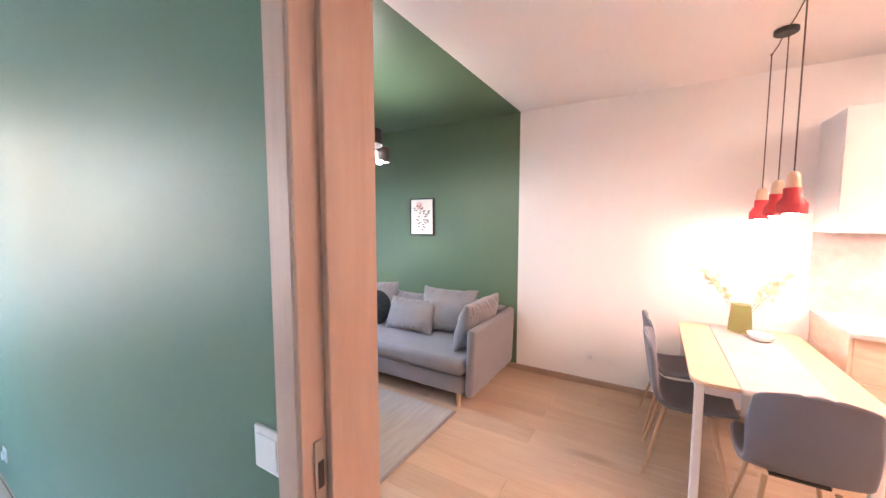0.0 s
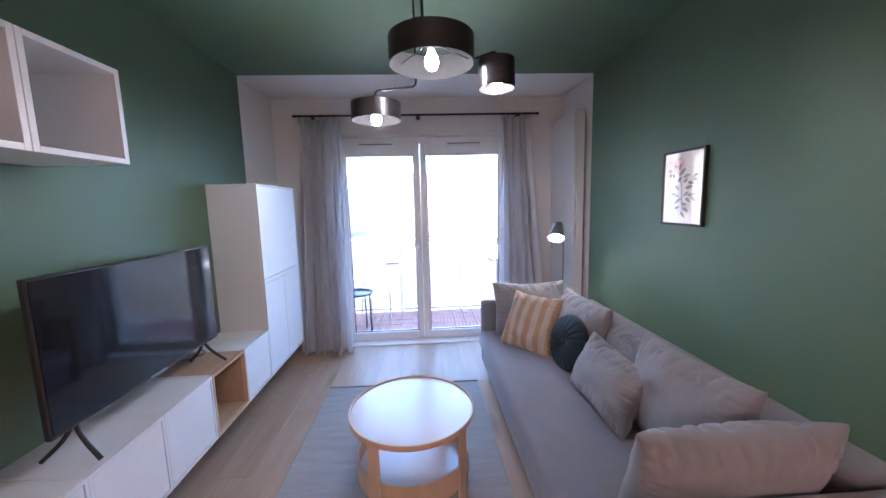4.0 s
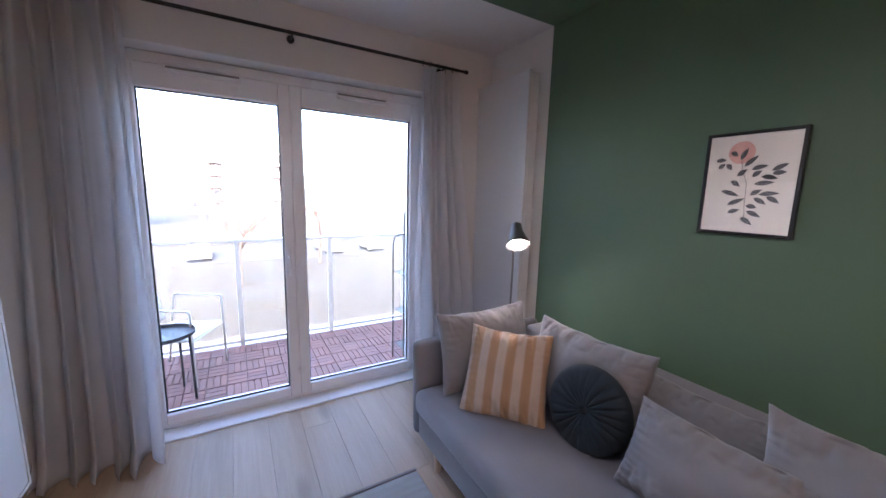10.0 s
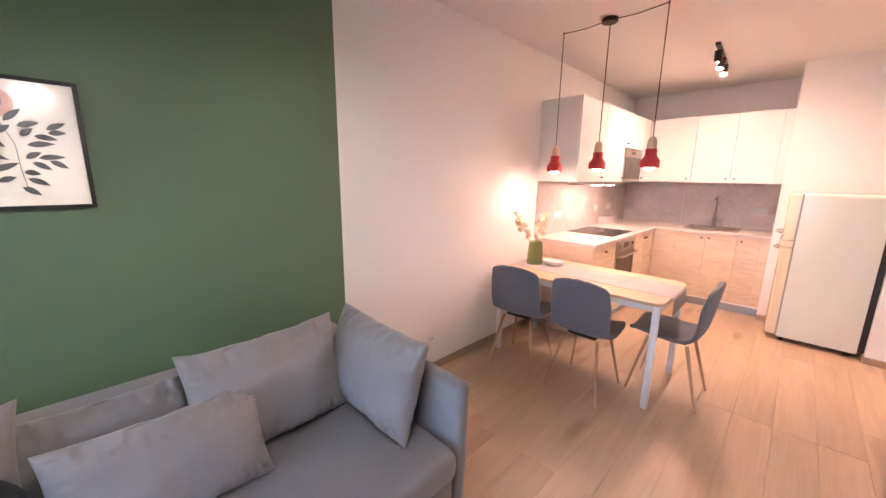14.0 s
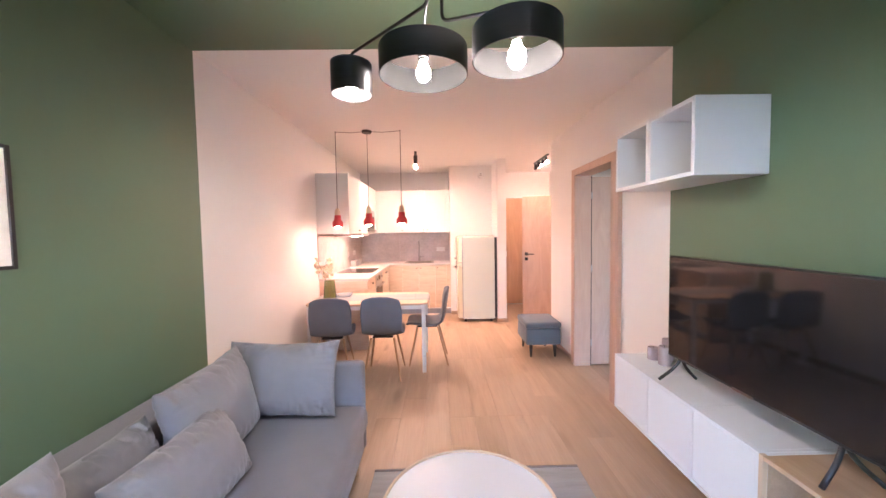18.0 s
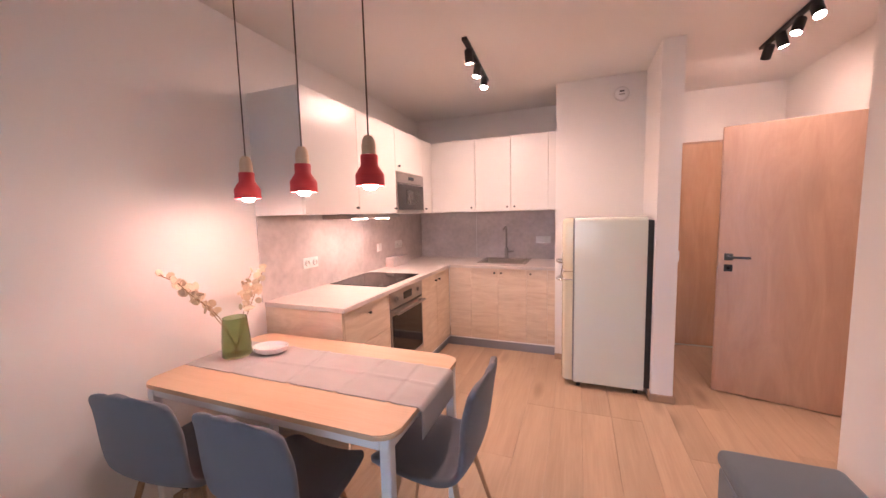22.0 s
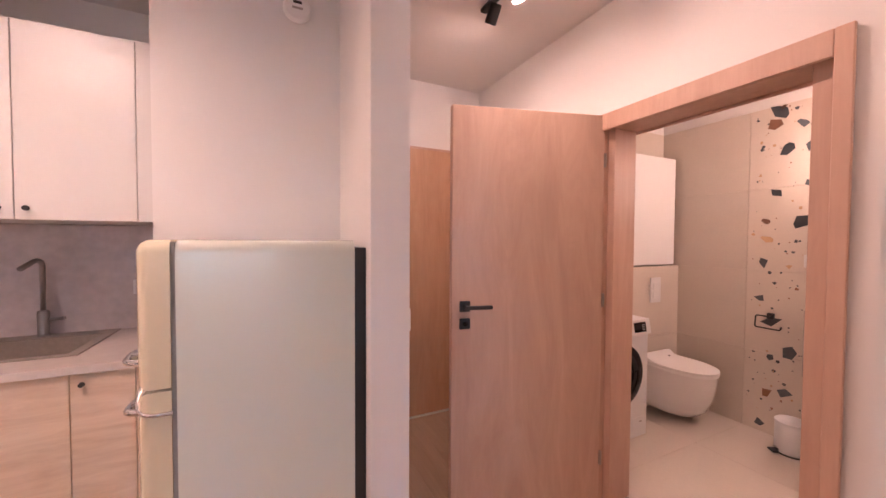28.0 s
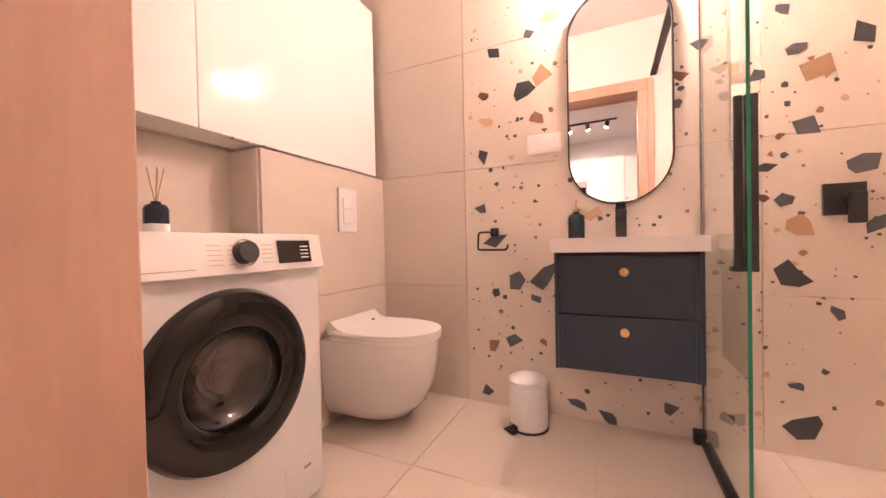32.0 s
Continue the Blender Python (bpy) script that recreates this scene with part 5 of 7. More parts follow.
part("body", lathe([(0, 0), (0.026, 0), (0.026, 0.006), (0.022, 0.01), (0.022, 0.115), (0.018, 0.125), (0, 0.125)], 22), M_STEEL, tap)
part("spout", tube(round_corners([(0, 0, 0.12), (0, 0, 0.36), (0.0, 0.05, 0.375), (0.0, 0.17, 0.34)], 0.04, 8), 0.011, 12), M_STEEL, tap, smooth=True)
part("lever", rod((-0.02, 0.0, 0.075), (-0.085, 0.02, 0.085), 0.008, n=10), M_STEEL, tap)

# hob and oven
hob = thing("induction_hob", 3.105, -1.86, CZ, 0, "black glass induction hob on the worktop", "hob")
part("glass", block(-0.255, 0.255, -0.30, 0.30, 0.0005, 0.006, 0.002), M_BLACKGLASS, hob)
part("marking", blocks([(-0.235, -0.23, -0.08 + 0.035 * k, -0.065 + 0.035 * k, 0.0062, 0.0066) for k in range(5)]), M_STEEL, hob, "pale printed touch marks")
ov = thing("oven", FX, -1.816, 0.115, 0, "built-in steel oven with a dark glass door", "oven")
part("housing", block(0.03, 0.55, -0.285, 0.285, 0.0, 0.74), M_BLACK, ov)
part("control_panel", block(-0.004, 0.028, -0.288, 0.288, 0.62, 0.748, 0.002), M_STEEL, ov, "brushed steel control panel")
part("display", block(-0.0055, -0.0045, -0.075, 0.075, 0.655, 0.715), M_BLACKGLASS, ov)
for s in (-1, 1):
    k = part("dial", rod((-0.004, s * 0.19, 0.685), (-0.022, s * 0.19, 0.685), 0.018, n=20), M_STEEL, ov)
dr = part("oven_door", block(-0.004, 0.028, -0.288, 0.288, 0.155, 0.612, 0.002), M_STEEL, ov)
part("oven_glass", block(-0.0065, -0.0045, -0.262, 0.262, 0.175, 0.565), M_BLACKGLASS, dr, "dark oven glass")
part("oven_handle", rod((-0.045, -0.25, 0.585), (-0.045, 0.25, 0.585), 0.011, n=12), M_STEEL, dr)
for s in (-1, 1):
    part("handle_post", block(-0.045, -0.0045, s * 0.225 - 0.01, s * 0.225 + 0.01, 0.577, 0.593), M_STEEL, dr)
part("drawer_front", block(0, 0.0195, -0.289, 0.289, 0.001, 0.15, 0.0015), M_KITWOODY, ov, "pale elm drawer below the oven")
knob(ov, 0, 0, 0.10, (-1, 0, 0))

# upper cabinets
def upper_side(y0, y1, fronts, knobs, label):
    th = thing("upper_cabinet", 0, 0, 0, 0, label, "cabinet", group="kitchen upper cabinets")
    z0 = 1.83 if fronts and fronts[0][2] > 1.8 else UB
    part("carcass", block(UXF + 0.02, XS - 0.002, y0 + 0.0005, y1 - 0.0005, z0, UT), M_UPPER, th)
    for a, b, c, d in fronts:
        part("door", block(UXF, UXF + 0.0195, a + 0.0015, b - 0.0015, c, d, 0.0015), M_UPPER, th)
    for y, z in knobs:
        knob(th, UXF, y, z, (-1, 0, 0))
    return th


upper_side(-1.49, -0.932, [(-1.49, -0.932, UB, UT)], [(-1.455, 1.50)], "white satin upper cupboard")
upper_side(-2.066, -1.49, [(-2.066, -1.49, UB, UT)], [(-2.03, 1.50)], "white satin upper cupboard above the hob")
upper_side(-2.655, -2.066, [(-2.655, -2.066, 1.83, UT)], [(-2.12, 1.875)], "white satin cupboard above the microwave")
upper_side(-2.89, -2.655, [(-2.889, -2.655, UB, UT)], [(-2.69, 1.50)], "narrow white satin corner cupboard")


def upper_back(x0, x1, knobs, label):
    th = thing("upper_cabinet", 0, 0, 0, 0, label, "cabinet", group="kitchen upper cabinets")
    part("carcass", block(x0 + 0.0005, x1 - 0.0005, YB + 0.002, UYF - 0.02, UB, UT), M_UPPER, th)
    part("door", block(x0 + 0.0015, x1 - 0.0015, UYF - 0.0195, UYF, UB, UT, 0.0015), M_UPPER, th)
    for x in knobs:
        knob(th, x, UYF, 1.50, (0, 1, 0))


upper_back(2.508, 3.018, [2.55], "white satin upper cupboard in the corner")
upper_back(2.138, 2.508, [2.175], "white satin upper cupboard above the sink")
upper_back(1.775, 2.138, [2.10], "white satin upper cupboard beside the wall block")
upper_back(1.702, 1.775, [], "narrow white filler panel between the cupboards")

mw = thing("microwave", UXF, -2.36, 1.46, 0, "built-in steel microwave with a dark window", "microwave")
part("housing", block(0.02, 0.38, -0.288, 0.288, 0.0, 0.362), M_BLACK, mw)
part("face", block(-0.006, 0.0195, -0.290, 0.290, 0.0, 0.365, 0.002), M_STEEL, mw, "brushed steel face")
part("door_glass", block(-0.009, -0.0065, -0.275, 0.275, 0.028, 0.262, 0.001), M_BLACKGLASS, mw, "dark glass door")
part("window", block(-0.0105, -0.0095, -0.17, 0.10, 0.075, 0.215), M_MESHWIN, mw, "dark perforated window")
part("door_gap", block(-0.008, -0.0065, -0.285, 0.285, 0.268, 0.273), M_BLACK, mw)
part("display", block(-0.0075, -0.0065, -0.06, 0.055, 0.305, 0.335), M_BLACKGLASS, mw)
part("base_strip", block(-0.0075, 0.38, -0.29, 0.29, -0.004, -0.0005), M_UPPER, mw)

hood = thing("cooker_hood", 3.18, -1.80, 1.415, 0, "slim grey cooker hood below the cupboards", "cooker hood")
part("body", block(-0.17, 0.17, -0.28, 0.30, 0.005, 0.0415, 0.004), M_STEEL, hood)
part("front_lip", block(-0.20, -0.171, -0.28, 0.30, 0.012, 0.04, 0.003), M_STEEL, hood)
for s in (-1, 1):
    part("lamp_lens", block(-0.12, -0.05, s * 0.17 - 0.05, s * 0.17 + 0.05, 0.001, 0.0045), M_HOODL, hood, "glowing hood lamp")

wall_plate("wall_socket", "white double socket on the concrete backsplash", (XS - 0.010, -1.385, 1.10), "-x", 2)
wall_plate("light_switch", "white switch plate on the concrete backsplash", (XS - 0.010, -2.386, 1.12), "-x", 1, "switch")
wall_plate("wall_socket", "white double socket in the kitchen corner", (XS - 0.010, -2.80, 1.12), "-x", 2)
wall_plate("light_switch", "white double blanking plate beside the sink", (1.87, YB + 0.010, 1.125), "+y", 2, "switch")
tray = thing("storage_box", 3.335, -2.66, CZ + 0.0005, 0, "grey wooden box with three bins on the worktop", "box")
part("bin", block(-0.045, 0.045, -0.17, -0.058, 0, 0.10, 0.003), M_CONCRETE, tray)
part("bin", block(-0.045, 0.045, -0.056, 0.056, 0, 0.10, 0.003), M_CONCRETE, tray)
part("bin", block(-0.045, 0.045, 0.058, 0.17, 0, 0.10, 0.003), M_CONCRETE, tray)

# ---- refrigerator: its door looks to the kitchen, its side to the room ----
fr = thing("refrigerator", 1.283, -2.49, 0.0, 0, "retro cream refrigerator with a pale grey side", "refrigerator")


def fridge_shell(x0, x1, y0, y1, z0, z1, r, n=6):
    """A block rounded along the top edges that run lengthwise."""
    pts = [(y0, z0), (y1, z0)]
    for k in range(n + 1):
        a = radians(90 * k / n)
        pts.append((y1 - r + r * math.cos(a), z1 - r + r * math.sin(a)))
    for k in range(n + 1):
        a = radians(90 + 90 * k / n)
        pts.append((y0 + r + r * math.cos(a), z1 - r + r * math.sin(a)))
    bm = bmesh.new()
    A = [bm.verts.new((x0, y, z)) for y, z in pts]
    Bv = [bm.verts.new((x1, y, z)) for y, z in pts]
    f0, f1 = bm.faces.new(A), bm.faces.new(Bv)
    for i in range(len(pts)):
        j = (i + 1) % len(pts)
        bm.faces.new((A[i], A[j], Bv[j], Bv[i]))
    return bm, f0, f1


bm, f0, f1 = fridge_shell(-0.27, 0.238, -0.245, 0.248, 0.045, 1.385, 0.035)
auto(part("body", bm, M_FRIDGE, fr, "pale grey enamel body"))


def fridge_door(z0, z1, round_top):
    bm = block(0.250, 0.332, -0.248, 0.251, z0, z1)
    es = [ed for ed in bm.edges if all(v.co.x > 0.3 for v in ed.verts)]
    if round_top:
        es += [ed for ed in bm.edges if all(v.co.z > z1 - 0.001 for v in ed.verts) and abs(ed.verts[0].co.y - ed.verts[1].co.y) < 0.01]
    bmesh.ops.bevel(bm, geom=es, offset=0.034, segments=5, profile=0.5, affect="EDGES")
    return auto(part("door", bm, M_FRIDGEDOOR, fr, "rounded cream door"))


fridge_door(0.06, 0.955, False)
fridge_door(0.963, 1.386, True)
part("gasket", block(0.2385, 0.2495, -0.243, 0.246, 0.06, 1.38), M_GASKET, fr, "dark door gasket")
part("back_grille", block(-0.312, -0.271, -0.23, 0.235, 0.06, 1.36), M_BLACK, fr, "black rear condenser grille")
for fx in (-0.22, 0.2):
    for fy in (-0.2, 0.2):
        part("foot", rod((fx, fy, 0), (fx, fy, 0.046), 0.018, n=12), M_BLACK, fr)
for z0, s in ((1.03, 1), (0.885, -1)):
    h = part("handle", tube(round_corners([(0.30, 0.20, z0), (0.372, 0.19, z0), (0.376, 0.10, z0 + s * 0.004), (0.345, 0.03, z0)], 0.03, 6), 0.010, 10), M_CHROME, fr, "chrome lever handle", smooth=True)
    part("handle_block", block(0.325, 0.365, 0.13, 0.165, z0 - 0.022, z0 + 0.022, 0.006, 2), M_CHROME, h)
part("handle_bow", tube(round_corners([(0.332, 0.12, 0.99), (0.345, 0.20, 0.91), (0.315, 0.256, 0.893), (0.245, 0.258, 0.893)], 0.05, 7), 0.006, 8), M_CHROME, fr, "curved chrome bow", smooth=True)

det = thing("smoke_detector", 1.16, -2.785, 2.435, 0, "white round detector on the wall", "detector")
auto(part("housing", move(lathe([(0, 0.034), (0.035, 0.033), (0.052, 0.026), (0.060, 0.01), (0.060, 0.0005), (0, 0.0005)], 28), pose(0, 0, 0, -90)), M_PLASTIC, det))
part("slot", block(-0.018, 0.018, 0.030, 0.0355, 0.010, 0.022), M_BLACK, det)
part("sensor_window", block(-0.022, 0.022, 0.0295, 0.0350, -0.014, -0.004), M_STEEL, det)


# ---- spot tracks ----
def track(x, y, length, rz, spots, label, lens=M_SPOTW):
    th = thing("spot_track", x, y, H, rz, label, "ceiling spotlight")
    part("rail", block(-0.018, 0.018, -length / 2, length / 2, -0.022, -0.0005, 0.003), M_BLACK, th)
    for k, (pan, tilt) in enumerate(spots):
        yy = -length / 2 + length * (k + 0.5) / len(spots)
        m = Matrix.Translation((0, yy, -0.075)) @ pose(0, 0, 0, 0, 0, pan) @ pose(0, 0, 0, tilt, 0, 0)
        part("swivel", rod((0, yy, -0.02), (0, yy, -0.075), 0.006, n=8), M_BLACK, th)
        can = auto(part("spot", move(lathe([(0, 0.045), (0.026, 0.045), (0.030, 0.04), (0.030, -0.046), (0.027, -0.046), (0.026, -0.028), (0, -0.028)], 20), m), M_BLACK, th, "black cylinder spot"))
        part("lens", move(lathe([(0, -0.029), (0.0255, -0.029), (0.0255, -0.040), (0.018, -0.0445), (0.009, -0.0465), (0, -0.047)], 18), m), lens, can, "glowing lens")
    return th


track(2.235, -2.01, 0.80, 3, [(0, 18), (-60, 10), (180, 14)], "black three-spot ceiling track in the kitchen")
track(0.26, -2.25, 0.76, 0, [(180, 38), (90, 15), (-60, 20), (0, 30)], "black four-spot ceiling track in the hall", M_SPOTH)

# ---- pendant lamp over the table ----
pd = thing("pendant_lamp", 2.69, -0.57, H, 0, "three red pendants on dark cords under one black canopy", "pendant lamp")
auto(part("canopy", lathe([(0, -0.0005), (0.055, -0.0005), (0.055, -0.022), (0.048, -0.028), (0, -0.028)], 28), M_BLACK, pd))
for px, py, dz in ((0.352, -0.012, -0.035), (0.0, -0.012, -0.018), (-0.372, 0.012, -0.010)):
    z = 1.575 - H + dz
    if px:
        part("cord", tube([(0.05 * (1 if px > 0 else -1), 0, -0.012), (px * 0.5, py * 0.5, -0.020), (px, py, -0.008), (px, py, -0.012), (px, py, z + 0.205)], 0.0035, 6), M_CORD, pd, "thin dark textile cord")
        part("ceiling_hook", rod((px, py, -0.0005), (px, py, -0.014), 0.006, n=8), M_BLACK, pd)
    else:
        part("cord", tube([(px, py, -0.02), (px, py, z + 0.205)], 0.0035, 6), M_CORD, pd, "thin dark textile cord")
    auto(part("wood_cap", lathe([(0, z + 0.208), (0.016, z + 0.206), (0.026, z + 0.190), (0.030, z + 0.165), (0.030, z + 0.127), (0, z + 0.127)], 24, (px, py, 0)), M_BIRCH, pd, "turned pale wood cap"))
    auto(part("shade", lathe([(0.034, z + 0.128), (0.036, z + 0.124), (0.036, z + 0.085), (0.058, z + 0.050), (0.060, z + 0.045), (0.060, z), (0.057, z), (0.056, z + 0.043), (0.032, z + 0.082), (0.031, z + 0.124)], 36, (px, py, 0), closed=True), M_RED, pd, "red shade"))
    part("bulb", lathe([(0, z - 0.018), (0.02, z - 0.014), (0.032, z), (0.034, z + 0.014), (0.026, z + 0.035), (0.014, z + 0.06), (0, z + 0.062)], 18, (px, py, 0)), M_BULBW, pd, "glowing bulb", smooth=True)

# ---- dining table and what stands on it ----
dt = thing("dining_table", 2.670, -0.52, 0, 0, "oak topped dining table with a white steel frame", "dining table")
TL, TW, TZ = 1.26, 0.70, 0.735
auto(part("tabletop", plate(rounded_rect(TL, TW, 0.07, 8), TZ - 0.02, TZ, 0.004, 2), M_TABLEW, dt), 50)
for s in (-1, 1):
    part("apron", block(-TL / 2 + 0.06, TL / 2 - 0.06, *sorted((s * (TW / 2 - 0.022), s * (TW / 2 - 0.042))), TZ - 0.065, TZ - 0.0205, 0.002), M_LACQUER, dt)
    part("apron", block(*sorted((s * (TL / 2 - 0.022), s * (TL / 2 - 0.042))), -TW / 2 + 0.06, TW / 2 - 0.06, TZ - 0.065, TZ - 0.0205, 0.002), M_LACQUER, dt)
    for q in (-1, 1):
        part("leg", block(*sorted((s * (TL / 2 - 0.018), s * (TL / 2 - 0.058))), *sorted((q * (TW / 2 - 0.018), q * (TW / 2 - 0.058))), 0.0, TZ - 0.0205, 0.006, 2), M_LACQUER, dt, "white steel leg")
rn = thing("table_runner", 2.62, -0.54, TZ, 0, "grey linen runner hanging over the table's end", "table runner")
bm = bmesh.new()
rows = []
for i in range(141):
    u = i / 140
    x, z = 0.675 - u * 1.375, 0.0018
    if x < -(TL / 2 - 0.05) - 0.008:
        d = -(TL / 2 - 0.058) - x
        x, z = -(TL / 2 - 0.05) - 0.010 - min(0.008, d * 0.6), 0.0018 - max(0.0, d - 0.006)
    row = []
    for j in range(37):
        v = -0.175 + 0.35 * j / 36
        up = 0.0
        if z > 0:
            for fx, drift in ((0.34, 0.02), (0.06, -0.03), (-0.24, 0.025), (-0.45, -0.01)):
                up += 0.0050 * math.exp(-(((x - fx - drift * v / 0.175) / 0.010) ** 2))
            up += 0.0050 * math.exp(-(((v - 0.012 * math.sin(x * 5)) / 0.008) ** 2)) * (1 if x < 0.3 else 0.4)
            up += 0.0035 * max(0.0, noise.noise((x * 7, v * 9, 2))) + 0.0016 * max(0.0, noise.noise((x * 22, v * 22, 5)))
        row.append(bm.verts.new((x, v, z + up)))
    rows.append(row)
for a, b in zip(rows, rows[1:]):
    for j in range(36):
        bm.faces.new((a[j], a[j + 1], b[j + 1], b[j]))
cl = part("cloth", bm, M_RUNNER, rn, smooth=True)
cl.modifiers.new("thickness", "SOLIDIFY").thickness = 0.0015

vs = thing("vase", 3.14, -0.53, TZ + 0.006, 0, "green glass vase with dried seed pod branches", "vase")
auto(part("glass_body", lathe([(0, 0), (0.066, 0), (0.070, 0.006), (0.065, 0.10), (0.056, 0.200), (0.053, 0.200), (0.062, 0.10), (0.066, 0.012), (0, 0.010)], 40), M_VASE, vs))
rl = random.Random(11)
for br, (dx, dy, hh) in enumerate(((0.06, 0.29, 0.53), (0.09, 0.20, 0.47), (0.06, -0.26, 0.40), (0.09, -0.19, 0.37))):
    pts = [Vector((0.012 * (br - 1.5), 0.005 * br, 0.016))]
    for k in range(1, 8):
        t = k / 7
        pts.append(Vector((dx * t**1.6 + 0.012 * rl.uniform(-1, 1) * t, dy * t**1.3 + 0.015 * rl.uniform(-1, 1) * t, 0.016 + (hh + 0.0) * t - (0.08 * t**3 if br < 2 else 0.0))))
    st = part("branch", tube(pts, 0.0022, 5), M_STEM, vs, "thin dried branch")
    for k in range(20):
        t = 0.50 + 0.5 * rl.random()
        f = t * 7
        i = min(6, int(f))
        p = pts[i].lerp(pts[i + 1], f - i)
        off = Vector((rl.uniform(-1, 1), rl.uniform(-1, 1), rl.uniform(-0.6, 1))).normalized() * rl.uniform(0.012, 0.034)
        r = rl.uniform(0.014, 0.022)
        disc = [(r * math.cos(q * math.pi / 4) * 1.15, r * math.sin(q * math.pi / 4)) for q in range(8)]
        part("seed_pod", move(plate(disc, -0.0005, 0.0005), Matrix.Translation(p + off) @ Euler((rl.uniform(0, 3), rl.uniform(0, 3), rl.uniform(0, 6))).to_matrix().to_4x4()), M_POD, st)
        part("pod_stalk", rod(p, p + off, 0.0008, n=4), M_STEM, st)
bw = thing("bowl", 3.0, -0.615, TZ + 0.006, 12, "shallow white oval bowl on the runner", "bowl")
auto(part("dish", move(lathe([(0, 0.0), (0.06, 0.0), (0.078, 0.012), (0.084, 0.034), (0.080, 0.034), (0.074, 0.015), (0.055, 0.006), (0, 0.005)], 36), Matrix.Diagonal((1.12, 0.80, 1.05, 1))), M_CERAMIC, bw))


# ---- dining chairs ----
def dining_chair(x, y, rz, label):
    """A moulded padded shell on four thin splayed legs; the chair looks along its +y."""
    th = thing("dining_chair", x, y, 0, rz, label, "chair", group="chairs round the table")
    prof = [(0.235, 0.425), (0.225, 0.452), (0.16, 0.458), (0.05, 0.445), (-0.06, 0.437), (-0.13, 0.45), (-0.170, 0.49), (-0.188, 0.56), (-0.200, 0.64), (-0.212, 0.71), (-0.220, 0.77), (-0.226, 0.815), (-0.229, 0.838)]
    wid = [0.150, 0.185, 0.205, 0.215, 0.214, 0.208, 0.200, 0.205, 0.208, 0.204, 0.190, 0.155, 0.07]
    dense, dw = [], []
    for i in range(len(prof) - 1):
        for k in range(3):
            t = k / 3
            dense.append((prof[i][0] * (1 - t) + prof[i + 1][0] * t, prof[i][1] * (1 - t) + prof[i + 1][1] * t))
            dw.append(wid[i] * (1 - t) + wid[i + 1] * t)
    dense.append(prof[-1])
    dw.append(wid[-1])
    for _ in range(3):
        dense = [dense[0]] + [((a[0] + 2 * b[0] + c[0]) / 4, (a[1] + 2 * b[1] + c[1]) / 4) for a, b, c in zip(dense, dense[1:], dense[2:])] + [dense[-1]]
        dw = [dw[0]] + [(a + 2 * b + c) / 4 for a, b, c in zip(dw, dw[1:], dw[2:])] + [dw[-1]]
    cut = next(i for i, p in enumerate(dense) if p[1] > 0.735 and p[0] < -0.2)
    (cy, cz), cw = dense[cut], dw[cut]
    for q in range(1, 16):
        t = math.sin(math.pi / 2 * q / 16)
        dense[cut + q:], dw[cut + q:] = [(cy - 0.014 * t, cz + (0.838 - cz) * t)], [max(0.05, cw * max(0.0, 1 - t**3.4) ** 0.42)]
    bm = bmesh.new()
    n = 16
    rows = []
    for k, ((py, pz), w) in enumerate(zip(dense, dw)):
        s = k / (len(dense) - 1)
        row = []
        for i in range(n + 1):
            u = 2 * i / n - 1
            up = 0.028 * abs(u) ** 2.5 * (1 - s)
            fw = 0.055 * abs(u) ** 2.4 * max(0.0, min(1.0, (s - 0.3) / 0.3)) * (1 - 0.5 * s) * (w / 0.21)
            row.append(bm.verts.new((u * w, py + fw, pz + up + (0.013 * (1 - u * u) if s == 1 else 0))))
        rows.append(row)
    for a, b in zip(rows, rows[1:]):
        for i in range(n):
            bm.faces.new((a[i], a[i + 1], b[i + 1], b[i]))
    sh = part("shell", bm, M_CHAIR, th, "padded blue grey fabric shell", smooth=True)
    sh.modifiers.new("padding", "SOLIDIFY").thickness = 0.026
    sh.modifiers["padding"].offset = 0.0
    bv = sh.modifiers.new("soft_edge", "SUBSURF")
    bv.levels = bv.render_levels = 1
    part("seat_plate", block(-0.10, 0.10, -0.10, 0.12, 0.407, 0.425, 0.004), M_BLACK, th)
    for sx in (-1, 1):
        for fy, ty in ((0.12, 0.21), (-0.11, -0.215)):
            part("leg", rod((sx * 0.115, fy, 0.412), (sx * 0.185, ty, 0.0), 0.0125, 0.008, n=12), M_BRASSLEG, th, "thin wood-toned metal leg")
    return th


M_BRASSLEG = wood("wood_print_leg", (0.46, 0.30, 0.18), (0.36, 0.22, 0.13), 0.4, along="z", scale=2.0, knots=False)
ch = dining_chair(2.487, -0.187, 180, "blue grey padded dining chair on thin legs")
copy_thing(ch, pose(3.0, -0.165, 0, 0, 0, 186))
copy_thing(ch, pose(2.04, -0.56, 0, 0, 0, -90))

# ---- ottoman ----
ot = thing("ottoman", 0.720, -0.780, 0, 0, "blue grey upholstered ottoman on black legs by the wall", "ottoman")
auto(part("body", block(-0.20, 0.20, -0.228, 0.228, 0.145, 0.335, 0.02, 3), M_OTTO, ot))
auto(part("lid", block(-0.207, 0.207, -0.236, 0.236, 0.337, 0.410, 0.028, 4), M_OTTO, ot, "padded lid"))
for sx in (-1, 1):
    for sy in (-1, 1):
        part("leg", rod((sx * 0.135, sy * 0.18, 0.146), (sx * 0.14, sy * 0.192, 0), 0.022, 0.012, n=14), M_BLACK, ot, "black tapered leg")


